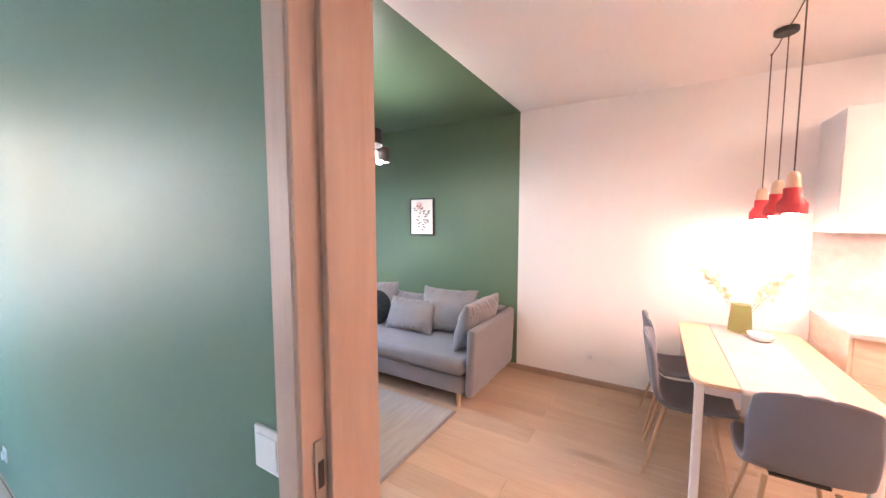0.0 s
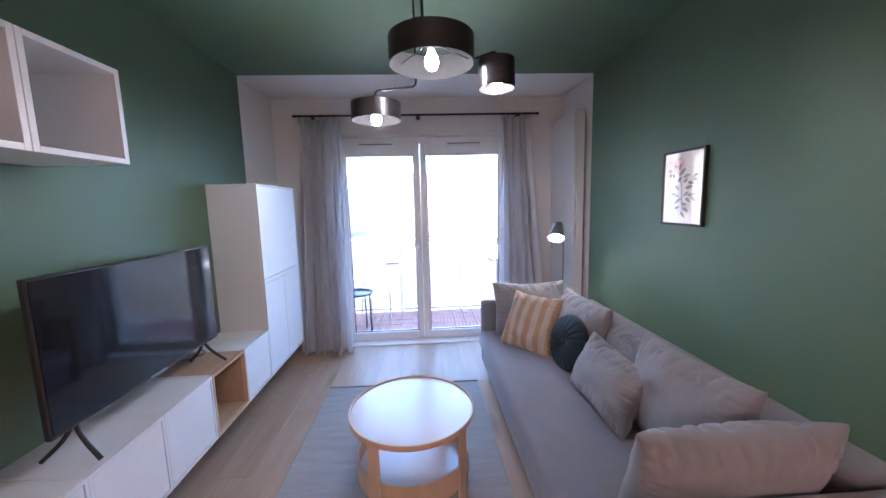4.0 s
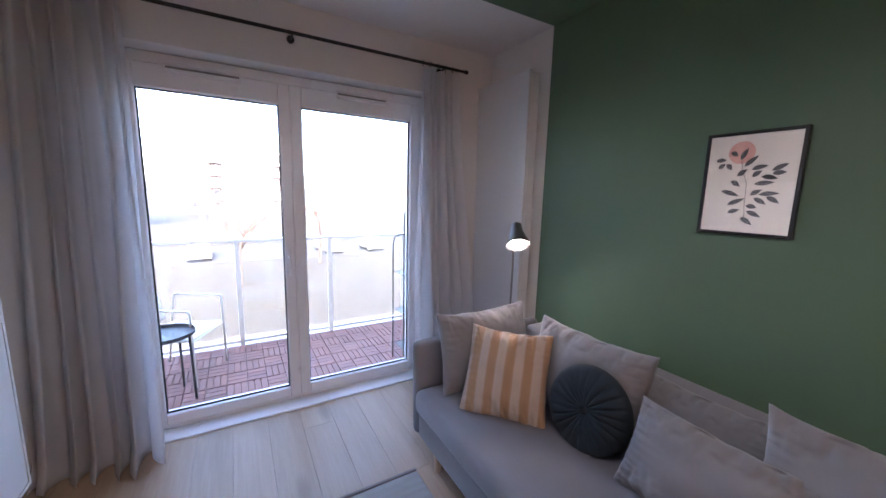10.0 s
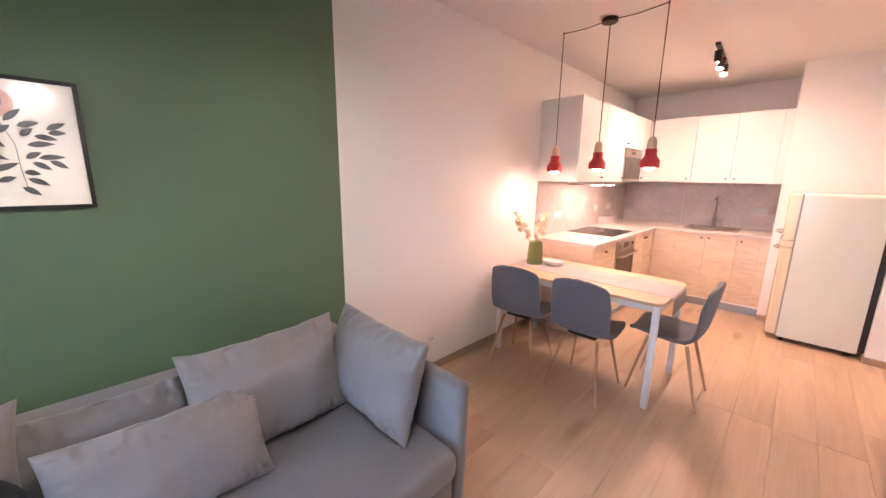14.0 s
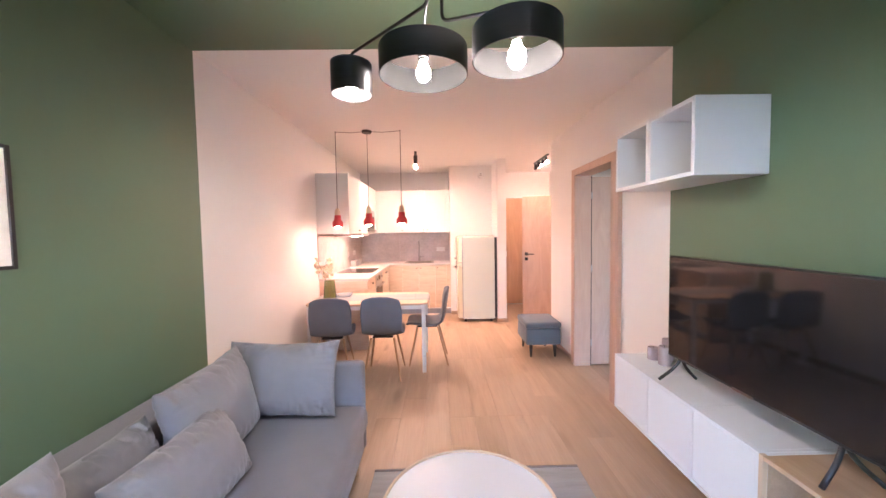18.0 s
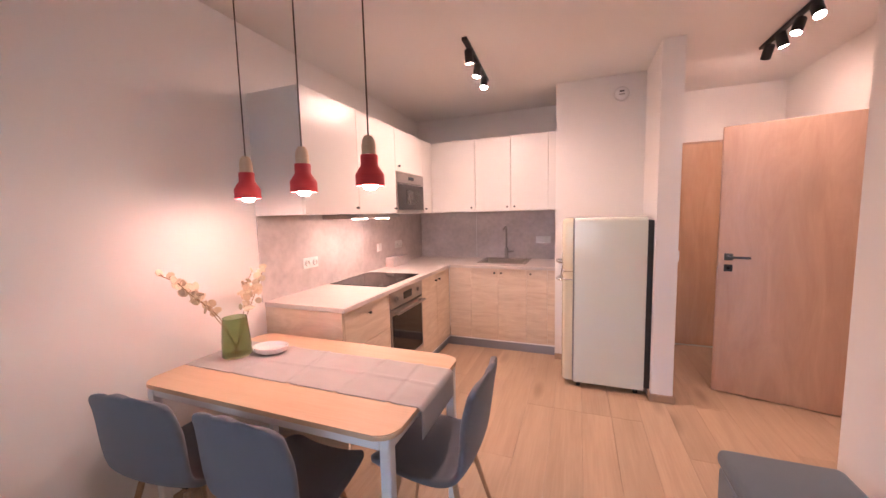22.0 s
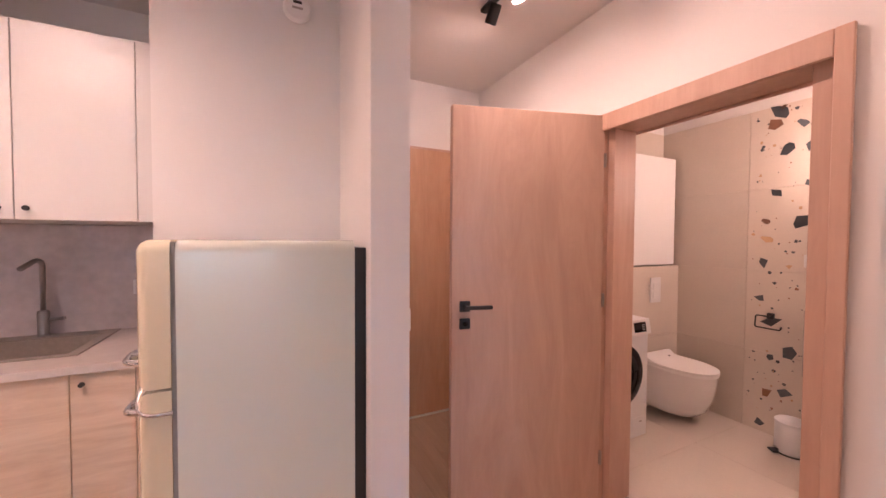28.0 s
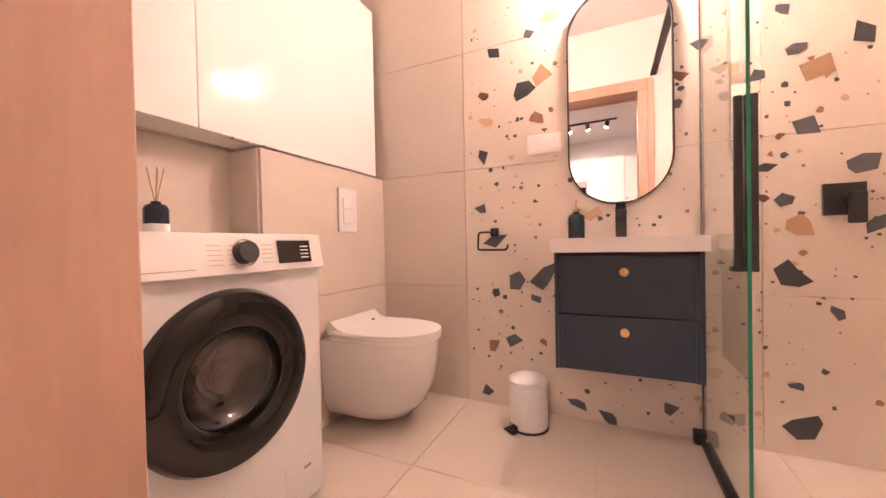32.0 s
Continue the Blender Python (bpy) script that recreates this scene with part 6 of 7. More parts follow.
# ---- bathroom and hall ----
bath_frame = thing("door_frame_2", 0, 0, 0, 0, "pink oak door lining and casing of the bathroom", "door frame", kind="structure")
part("jamb", block(BX1 - 0.012, -0.312, -2.329, -2.272, 0, 1.984, 0.002), M_FRAMEW, bath_frame)
part("jamb_rebate", block(-0.3115, -0.278, -2.329, -2.31, 0, 1.984, 0.002), M_FRAMEW, bath_frame)
part("jamb", block(BX1 - 0.012, -0.312, -1.536, -1.461, 0, 1.984, 0.002), M_FRAMEW, bath_frame)
part("jamb_rebate", block(-0.3115, -0.278, -1.476, -1.461, 0, 1.984, 0.002), M_FRAMEW, bath_frame)
part("head", block(BX1 - 0.012, -0.312, -2.31, -1.536, 1.962, 1.984, 0.002), M_FRAMEW, bath_frame)
part("head_rebate", block(-0.3115, -0.278, -2.31, -1.476, 1.966, 1.984, 0.002), M_FRAMEW, bath_frame)
for fx0, fx1 in ((-0.2775, -0.262), (BX1 - 0.027, BX1 - 0.0125)):
    part("casing", block(fx0, fx1, -1.474, -1.43, 0, 2.035, 0.003), M_FRAMEW, bath_frame)
    part("casing", block(fx0, fx1, -2.345, -2.311, 0, 2.035, 0.003), M_FRAMEW, bath_frame)
    part("casing_head", block(fx0, fx1, -2.311, -1.474, 1.95, 2.035, 0.003), M_FRAMEW, bath_frame)
part("strike_plate", block(-0.345, -0.318, -1.5405, -1.5365, 0.94, 1.16, 0.001), M_STEEL, bath_frame, "steel strike plate")
bl = thing("door_2", -0.275, -2.305, 0, -15, "open pink oak bathroom door with a black handle", "door", kind="structure")
part("leaf", block(0, 0.80, -0.04, 0, 0.008, 2.03, 0.003), M_DOORW, bl)
part("leaf_edge", block(0.8005, 0.802, -0.038, -0.002, 0.01, 2.028), M_FRAMEW, bl)
door_handle(bl, 0.735, 0.0, 1.068, 1, -1)
hinges(bl, 0.0, 0.007, (0.25, 1.08, 1.80))

ed = thing("door_3", 0.34, -3.56, 0, 0, "brown oak entrance door with chrome locks", "door", kind="structure")
part("leaf", block(-0.45, 0.445, -0.06, 0.0, 0.012, 2.083, 0.003), M_ENTRY, ed)
part("threshold", block(-0.46, 0.455, -0.06, 0.012, 0.0, 0.0105, 0.002), M_FRIDGE, ed, "steel threshold strip")
part("side_lining", block(0.447, 0.489, -0.08, 0.03, 0.0, 2.10, 0.003), M_FRAMEW, ed)
part("head_lining", block(-0.46, 0.447, -0.08, -0.005, 2.085, 2.10, 0.002), M_FRAMEW, ed)
for z in (1.445, 0.94):
    r = part("lock_rose", move(lathe([(0, 0.016), (0.017, 0.015), (0.024, 0.008), (0.026, 0.0005), (0, 0.0005)], 22), Matrix.Translation((0.34, 0, z)) @ pose(0, 0, 0, -90)), M_CHROME, ed, "chrome lock rose", smooth=True)
    part("thumb_turn", block(0.334, 0.346, 0.0155, 0.026, z - 0.014, z + 0.014, 0.003), M_CHROME, r)
hp = part("handle_plate", block(0.318, 0.362, 0.0005, 0.012, 1.05, 1.19, 0.010, 3), M_CHROME, ed, "chrome handle plate")
part("lever", tube(round_corners([(0.34, 0.012, 1.155), (0.34, 0.05, 1.155), (0.22, 0.052, 1.155)], 0.02, 6), 0.009, 10), M_CHROME, hp, smooth=True)
part("cylinder", block(0.328, 0.352, 0.0125, 0.02, 1.085, 1.115, 0.003), M_BLACK, hp)

hm_th = thing("wall_mirror", 0.812, -2.80, 0.35, 0, "tall black framed mirror on the hall wall", "mirror")
for nm, b in (("frame_side", (-0.012, 0.0175, -0.42, -0.38, 0, 1.9)), ("frame_side", (-0.012, 0.0175, 0.38, 0.42, 0, 1.9)), ("frame_top", (-0.012, 0.0175, -0.38, 0.38, 1.86, 1.9)), ("frame_bottom", (-0.012, 0.0175, -0.38, 0.38, 0, 0.04))):
    part(nm, block(*b, 0.002), M_BLACK, hm_th)
part("mirror_glass", block(-0.002, 0.004, -0.38, 0.38, 0.04, 1.86), M_MIRROR, hm_th, "clear mirror glass")

# boxed cistern wall, niche and wall cabinet
wall("wall_cistern_box", [(BX0, -1.15, BY0, -2.925, 0, 1.172)], M_GROUT, "grey tiled half-height box behind the toilet")
wall("wall_bath_white", [(BX0, BX0 + 0.004, BY0, BY1, 2.34, 2.5), (BX0, BX1, BY0, BY0 + 0.004, 2.34, 2.5)], M_WHITE, "white painted strip above the bathroom tiles")

cab = thing("wall_cabinet", -1.17, -3.0, 1.185, 0, "gloss white bathroom wall cabinet", "cabinet")
part("body", block(-0.72, 0.70, -0.078, 0.055, 0, 0.905), M_UPPER, cab)
for a, b in ((-0.72, 0.228), (0.228, 0.70)):
    part("door", block(a + 0.0015, b - 0.0015, 0.0555, 0.072, 0.0, 0.905, 0.002), M_GLOSSWHITE, cab, "gloss white door")
for x in (-0.02, 0.10):
    part("door_pull", block(x - 0.04, x + 0.02, 0.06, 0.082, -0.006, -0.0005), M_STEEL, cab, "small steel edge pull")

fp = thing("flush_plate", -1.62, -2.915, 0.975, 0, "white dual flush plate on the tiled box", "flush plate")
part("plate", block(-0.065, 0.065, 0.0005, 0.010, -0.105, 0.105, 0.003, 2), M_PLASTIC, fp)
part("button", block(-0.04, 0.04, 0.0102, 0.014, 0.005, 0.06, 0.003), M_PLASTIC, fp)
part("button", block(-0.04, 0.04, 0.0102, 0.014, -0.065, 0.0, 0.003), M_PLASTIC, fp)


# ---- toilet ----
def outline(hw, y_back, y_front, n=26):
    """A plan outline, straight at the wall and rounded at the front (front towards +y)."""
    pts = []
    straight = y_back + (y_front - y_back) * 0.42
    for k in range(n + 1):
        a = math.pi * k / n
        pts.append((hw * math.cos(a) if abs(math.cos(a)) > 1e-6 else 0.0, straight + (y_front - straight) * max(0.0, math.sin(a)) ** 0.9))
    return [(hw, y_back)] + pts + [(-hw, y_back)]


wc = thing("toilet", -1.60, -2.915, 0, 0, "white wall-hung toilet with a closed slim lid", "toilet")
bm = bmesh.new()
levels = [(0.062, 0.085, 0.24), (0.052, 0.115, 0.30), (0.062, 0.135, 0.355), (0.12, 0.157, 0.415), (0.22, 0.172, 0.458), (0.33, 0.178, 0.476), (0.395, 0.180, 0.48)]
loops = []
for z, hw, yf in levels:
    loops.append([bm.verts.new((x, y, z)) for x, y in outline(hw, 0.0, yf)])
for a, b in zip(loops, loops[1:]):
    for i in range(len(a)):
        j = (i + 1) % len(a)
        bm.faces.new((a[i], a[j], b[j], b[i]))
bm.faces.new(loops[0][::-1])
bm.faces.new(loops[-1])
auto(part("bowl", bm, M_CERAMIC, wc, "white ceramic bowl"), 50)
auto(part("seat", plate(outline(0.181, 0.055, 0.487), 0.397, 0.411, 0.004, 2), M_PLASTIC, wc), 50)
auto(part("lid", plate(outline(0.183, 0.05, 0.490), 0.413, 0.434, 0.008, 3), M_PLASTIC, wc, "slim closed lid"), 50)
bm = bmesh.new()
vs6 = [bm.verts.new(c) for x in (-0.165, 0.165) for c in ((x, 0.03, 0.42), (x, 0.03, 0.468), (x, 0.045, 0.472), (x, 0.085, 0.442), (x, 0.13, 0.4345), (x, 0.13, 0.42))]
for q in range(6):
    bm.faces.new((vs6[q], vs6[(q + 1) % 6], vs6[6 + (q + 1) % 6], vs6[6 + q]))
bm.faces.new(vs6[:6])
bm.faces.new(vs6[6:])
auto(part("lid_back_edge", bm, M_PLASTIC, wc, "upturned back edge of the lid"), 50)
part("hinge_cap", rod((-0.075, 0.10, 0.434), (-0.075, 0.10, 0.444), 0.008, n=10), M_BLACK, wc)

# ---- washing machine ----
wm = thing("washing_machine", -0.825, -2.845, 0, 0, "white front-loading washing machine with a black porthole", "washing machine")
WF = 0.215


def holed_front(x0, x1, y0, y1, z0, z1, cz, r, n=48):
    """A thin upright plate with a round opening through it."""
    bm = bmesh.new()
    rim, edge = [], []
    for q in range(n):
        c, d = math.cos(2 * math.pi * q / n), math.sin(2 * math.pi * q / n)
        k = min((x1 if c > 0 else x0) / c if abs(c) > 1e-6 else 9.0, ((z1 if d > 0 else z0) - cz) / d if abs(d) > 1e-6 else 9.0)
        rim.append((r * c, cz + r * d))
        edge.append([k * c, cz + k * d])
    for cx, cz_ in ((x0, z0), (x1, z0), (x1, z1), (x0, z1)):
        near = min(edge, key=lambda e: (e[0] - cx) ** 2 + (e[1] - cz_) ** 2)
        near[0], near[1] = cx, cz_
    v = [[bm.verts.new((x, y, z)) for x, z in loop] for y in (y0, y1) for loop in (edge, rim)]
    for q in range(n):
        w = (q + 1) % n
        for a_, b_ in ((0, 1), (2, 3), (0, 2), (1, 3)):
            bm.faces.new((v[a_][q], v[a_][w], v[b_][w], v[b_][q]))
    return bm


part("body", blocks([(-0.30, -0.285, -0.225, WF - 0.013, 0.012, 0.84), (0.285, 0.30, -0.225, WF - 0.013, 0.012, 0.84), (-0.285, 0.285, -0.225, -0.21, 0.012, 0.84), (-0.285, 0.285, -0.21, WF - 0.013, 0.012, 0.03), (-0.285, 0.285, -0.21, WF - 0.013, 0.82, 0.84)]), M_LACQUER, wm)
part("front_sheet", holed_front(-0.30, 0.30, WF - 0.0125, WF, 0.012, 0.84, 0.478, 0.200), M_LACQUER, wm)
bm = bmesh.new()
vs8 = [bm.verts.new(c) for c in ((-0.3, WF + 0.001, 0.735), (0.3, WF + 0.001, 0.735), (0.3, WF + 0.026, 0.740), (-0.3, WF + 0.026, 0.740), (-0.3, WF + 0.001, 0.842), (0.3, WF + 0.001, 0.842), (0.3, WF + 0.008, 0.840), (-0.3, WF + 0.008, 0.840))]
for q in ((0, 1, 2, 3), (7, 6, 5, 4), (3, 2, 6, 7), (0, 4, 5, 1), (1, 5, 6, 2), (0, 3, 7, 4)):
    bm.faces.new([vs8[i] for i in q])
part("control_panel", bm, M_PLASTIC, wm, "slanted white control panel")
pm = Matrix.Translation((-0.035, WF + 0.0172, 0.790)) @ pose(0, 0, 0, 10)
k = part("programme_dial", move(rod((0.01, 0, 0.0), (0.01, 0.028, 0.0), 0.030, 0.027, n=26), pm), M_BLACK, wm, "black programme dial")
part("dial_ring", move(lathe([(0.031, 0), (0.036, 0), (0.036, 0.005), (0.031, 0.005)], 28, (0, 0, 0), True), pm @ Matrix.Translation((0.01, 0.006, 0)) @ pose(0, 0, 0, -90)), M_CHROME, wm)
part("display", move(block(-0.215, -0.095, 0.001, 0.003, -0.033, 0.033), pm), M_BLACKGLASS, wm, "dark display")
part("display_mark", move(blocks([(-0.205, -0.175, 0.0032, 0.0036, -0.02 + 0.011 * q, -0.017 + 0.011 * q) for q in range(4)]), pm), M_PLASTIC, wm)
part("print_line", move(blocks([(-0.08 + sx * 0.05 + (0.045 if sx else 0) - 0.0, -0.045 + sx * 0.05 + (0.045 if sx else 0), 0.0008, 0.0012, -0.028 + 0.012 * q, -0.0265 + 0.012 * q) for q in range(5) for sx in (0, 1, 2)]), pm), M_STEEL, wm, "small grey printed lines")
part("drawer_line", move(block(0.13, 0.30, 0.0008, 0.0014, -0.036, -0.034), pm), M_STEEL, wm)
DZ = 0.478
auto(part("porthole_ring", move(lathe([(0.126, -0.010), (0.130, 0.024), (0.146, 0.034), (0.195, 0.036), (0.214, 0.028), (0.224, 0.006), (0.224, 0.0005), (0.126, -0.012)], 64, closed=True), Matrix.Translation((0.0, WF, DZ)) @ pose(0, 0, 0, -90)), M_BLACKGLASS, wm, "black glossy porthole ring"))
PM = Matrix.Translation((0.0, WF, DZ)) @ pose(0, 0, 0, -90)
auto(part("drum", move(lathe([(0, -0.150), (0.05, -0.149), (0.095, -0.140), (0.120, -0.118), (0.124, -0.020), (0.1255, -0.020), (0.122, -0.121), (0.096, -0.143), (0.05, -0.152), (0, -0.153)], 56), PM), M_DRUM, wm, "perforated steel drum"), 60)
for q in range(3):
    a = radians(75 + 120 * q)
    swirl = [(r * math.cos(a + 7.0 * r), r * math.sin(a + 7.0 * r), -0.140 + 1.6 * max(0.0, r - 0.075) ** 1.3) for r in (0.015, 0.03, 0.045, 0.06, 0.075, 0.09, 0.105)]
    part("drum_rib", move(tube(swirl, 0.008, 8), PM), M_DRUM, wm, "curved bright drum rib", smooth=True)
holes = bmesh.new()
for q in range(6):
    for w in range(8 + 5 * q):
        r, a = 0.025 + 0.0135 * q, 2 * math.pi * w / (8 + 5 * q) + q * 0.37
        c = (r * math.cos(a), r * math.sin(a), -0.1475 + 0.085 * max(0.0, r - 0.045))
        holes.faces.new([holes.verts.new((c[0] + 0.0024 * math.cos(k * math.pi / 3), c[1] + 0.0024 * math.sin(k * math.pi / 3), c[2] + 0.0018)) for k in range(6)])
part("drum_holes", move(holes, PM), M_BLACK, wm, "small dark drum perforations")
dome = auto(part("porthole_glass", move(lathe([(0, -0.045), (0.06, -0.042), (0.095, -0.028), (0.120, -0.004), (0.1255, 0.012), (0.1225, 0.012), (0.116, -0.002), (0.092, -0.025), (0.06, -0.038), (0, -0.041)], 56), PM), M_PORTHOLE, wm, "smoked glass bowl before the drum"))
dome.visible_shadow = False
part("filter_flap", block(-0.27, -0.15, WF + 0.0003, WF + 0.003, 0.05, 0.15, 0.001), M_LACQUER, wm)
part("flap_notch", block(-0.245, -0.22, WF + 0.0032, WF + 0.006, 0.115, 0.122), M_STEEL, wm)
for fx in (-0.25, 0.25):
    for fy in (-0.18, 0.17):
        part("foot", rod((fx, fy, 0), (fx, fy, 0.0125), 0.02, n=12), M_BLACK, wm)


def bottle(name, x, y, z, r, h, label, pump):
    th = thing(name, x, y, z, 0, label, "bottle")
    auto(part("flask", lathe([(0, 0), (r * 0.95, 0), (r, 0.004), (r, h * 0.78), (r * 0.85, h * 0.88), (r * 0.4, h * 0.95), (r * 0.4, h), (0, h)], 26), M_SOAP, th))
    if pump:
        part("pump_collar", rod((0, 0, h), (0, 0, h + 0.012), r * 0.42, n=14), M_BRASS, th)
        part("pump_stem", rod((0, 0, h + 0.012), (0, 0, h + 0.04), 0.004, n=8), M_BRASS, th)
        part("pump_spout", tube([(0, 0, h + 0.042), (0.02, 0.004, h + 0.044), (0.042, 0.008, h + 0.036)], 0.005, 8), M_BRASS, th)
    else:
        part("paper_label", lathe([(r + 0.0004, h * 0.12), (r + 0.0004, h * 0.36), (r + 0.0001, h * 0.36), (r + 0.0001, h * 0.12)], 26, closed=True), M_PLASTIC, th, "white paper label")
        for q in range(5):
            a = q * 1.3
            part("reed", rod((0, 0, h * 0.9), (0.022 * math.cos(a), 0.022 * math.sin(a), h + 0.10), 0.0013, n=5), M_STEM, th)
    return th


bottle("reed_diffuser", -0.845, -2.985, 0.8425, 0.032, 0.105, "dark reed diffuser bottle on the washing machine", False)

# ---- vanity ----
vn = thing("vanity_unit", BX0 + 0.009, -1.715, 0.345, 0, "dark wall-hung vanity with two drawers and brass knobs", "vanity")
part("carcass", block(0.001, 0.345, -0.225, 0.225, 0, 0.418, 0.001), M_VANITY, vn)
for a, b in ((0.002, 0.198), (0.202, 0.405)):
    d = part("drawer", block(0.346, 0.364, -0.213, 0.213, a, b, 0.001), M_VANITY, vn)
    part("drawer_frame", blocks([(0.3645, 0.368, -0.213, 0.213, b - 0.012, b), (0.3645, 0.368, -0.213, -0.2, a, b - 0.012), (0.3645, 0.368, 0.2, 0.213, a, b - 0.012)]), M_VANITY, d)
    p0 = Vector((0.3645, 0, (a + b) / 2 + 0.048))
    part("knob", rod(p0, p0 + Vector((0.018, 0, 0)), 0.013, 0.014, n=18), M_BRASS, d, "round brass knob")
for s in (-1, 1):
    part("side_stile", block(0.346, 0.366, *sorted((s * 0.2145, s * 0.225)), 0.0, 0.418), M_VANITY, vn)
bs = thing("washbasin", BX0 + 0.009, -1.715, 0.764, 0, "white ceramic basin top on the vanity", "washbasin")
part("slab", ring_plate(0.001, 0.39, -0.235, 0.235, 0.09, 0.36, -0.19, 0.19, 0, 0.05), M_CERAMIC, bs)
part("bowl_floor", block(0.0905, 0.3595, -0.1895, 0.1895, 0.0, 0.012), M_CERAMIC, bs)
part("drain", lathe([(0, 0.0125), (0.022, 0.0125), (0.022, 0.016), (0, 0.017)], 20, (0.2, 0, 0)), M_CHROME, bs)
bt = thing("basin_tap", BX0 + 0.064, -1.712, 0.8145, 0, "square black basin tap", "tap")
part("column", block(-0.022, 0.022, -0.02, 0.02, 0, 0.13, 0.003), M_BLACK, bt)
part("spout", block(0.0225, 0.13, -0.017, 0.017, 0.085, 0.105, 0.003), M_BLACK, bt)
part("lever", block(-0.03, 0.045, -0.018, 0.018, 0.1305, 0.145, 0.003), M_BLACK, bt)
bottle("soap_dispenser", BX0 + 0.07, -1.885, 0.8145, 0.034, 0.115, "dark blue soap dispenser with a brass pump", True)

# ---- mirror and its lamp ----
mi = thing("bathroom_mirror", BX0 + 0.009, -1.716, 1.425, 0, "long oval mirror with a thin black frame", "mirror")


def pill(w, h, n=20):
    r = w / 2
    pts = [(r * math.cos(math.pi * k / n), h / 2 - r + r * math.sin(math.pi * k / n)) for k in range(n + 1)]
    pts += [(r * math.cos(math.pi + math.pi * k / n), -h / 2 + r + r * math.sin(math.pi + math.pi * k / n)) for k in range(n + 1)]
    return pts


bm = plate(pill(0.392, 0.922), 0.003, 0.012)
part("mirror_glass", move(bm, Matrix(((0, 0, 1, 0), (1, 0, 0, 0), (0, 1, 0, 0), (0, 0, 0, 1)))), M_MIRROR, mi, "clear mirror glass")
bm = bmesh.new()
o, i_ = pill(0.404, 0.934), pill(0.3925, 0.9225)
vo = [[bm.verts.new((x, y, z)) for y, z in o] for x in (0.001, 0.022)]
vi = [[bm.verts.new((x, y, z)) for y, z in i_] for x in (0.001, 0.022)]
for a in range(len(o)):
    b = (a + 1) % len(o)
    for q in ((vo[0][a], vo[0][b], vo[1][b], vo[1][a]), (vi[0][a], vi[1][a], vi[1][b], vi[0][b]), (vo[1][a], vo[1][b], vi[1][b], vi[1][a]), (vo[0][a], vi[0][a], vi[0][b], vo[0][b])):
        bm.faces.new(q)
part("frame", bm, M_BLACK, mi, "thin black metal frame")
ml = thing("mirror_lamp", BX0 + 0.009, -1.716, 2.06, 0, "black wall lamp with bare bulbs above the mirror", "wall lamp")
part("wall_rose", block(0.001, 0.02, -0.05, 0.05, -0.03, 0.03, 0.006, 2), M_BLACK, ml)
part("arm", tube(round_corners([(0.02, 0, 0), (0.10, 0, 0.02), (0.11, 0, -0.03)], 0.03), 0.008, 8), M_BLACK, ml, smooth=True)
part("socket", rod((0.11, 0, -0.02), (0.11, 0, -0.065), 0.020, n=16), M_BLACK, ml)
part("bulb", lathe([(0, -0.16), (0.024, -0.153), (0.040, -0.12), (0.032, -0.09), (0.016, -0.066), (0, -0.065)], 20, (0.11, 0, 0)), M_BATHW, ml, "glowing bulb", smooth=True)

# ---- small bathroom fittings ----
ph_ = thing("paper_holder", BX0 + 0.009, -2.265, 0.815, 0, "black open toilet paper holder", "paper holder")
part("wall_rose", block(0.0005, 0.02, -0.02, 0.02, 0.02, 0.06, 0.003), M_BLACK, ph_)
part("hoop", tube(round_corners([(0.02, 0.0, 0.04), (0.05, 0.0, 0.04), (0.05, -0.07, 0.04), (0.05, -0.075, -0.045), (0.05, 0.07, -0.045), (0.05, 0.075, -0.02)], 0.015, 4), 0.005, 8), M_BLACK, ph_, smooth=True)
wall_plate("light_switch", "white double switch on the terrazzo tiles", (BX0 + 0.009, -2.025, 1.257), "+x", 2, "switch", 0.075, 0.085)
pb = thing("pedal_bin", -1.79, -2.085, 0, 55, "small white pedal bin on the floor", "pedal bin")
auto(part("body", lathe([(0, 0.008), (0.078, 0.008), (0.082, 0.014), (0.082, 0.195), (0.079, 0.198), (0, 0.198)], 36), M_LACQUER, pb))
auto(part("lid", lathe([(0.083, 0.199), (0.084, 0.208), (0.07, 0.220), (0.03, 0.227), (0, 0.228)], 36), M_LACQUER, pb, "domed white lid"))
part("base_ring", lathe([(0.07, 0), (0.084, 0), (0.084, 0.0078), (0.07, 0.0078)], 36, closed=True), M_BLACK, pb)
part("pedal", block(-0.03, 0.03, -0.118, -0.084, 0.004, 0.014, 0.003), M_BLACK, pb)
part("pedal_plate", block(-0.026, 0.026, -0.088, -0.0825, 0.012, 0.034, 0.002), M_CHROME, pb)

# ---- shower screen ----
sc = thing("shower_screen", 0, 0, 0, 0, "glass shower screen with black fittings", "shower screen")
SYY = -1.42
part("wall_profile", block(BX0 + 0.0095, BX0 + 0.020, SYY - 0.009, SYY + 0.009, 0.02, 2.05), M_BLACK, sc, "black wall profile")
pane = part("fixed_pane", block(BX0 + 0.0205, -1.4335, SYY - 0.007, SYY + 0.001, 0.03, 2.04), M_SHGLASS, sc, "clear glass pane")
pane.visible_shadow = False
part("pane_edge", block(-1.4333, -1.429, SYY - 0.0072, SYY + 0.0012, 0.03, 2.04), M_GREENEDGE, sc, "green glass edge")
for a, b in ((SYY - 0.027, SYY - 0.0075), (SYY + 0.0015, SYY + 0.026)):
    part("pull_handle", block(-1.470, -1.456, a, b, 0.71, 1.19, 0.002), M_BLACK, sc, "flat black pull handle")
part("bottom_track", block(BX0 + 0.0605, -0.5, SYY - 0.024, SYY + 0.012, 0.0, 0.022, 0.003), M_BLACK, sc, "black floor track")
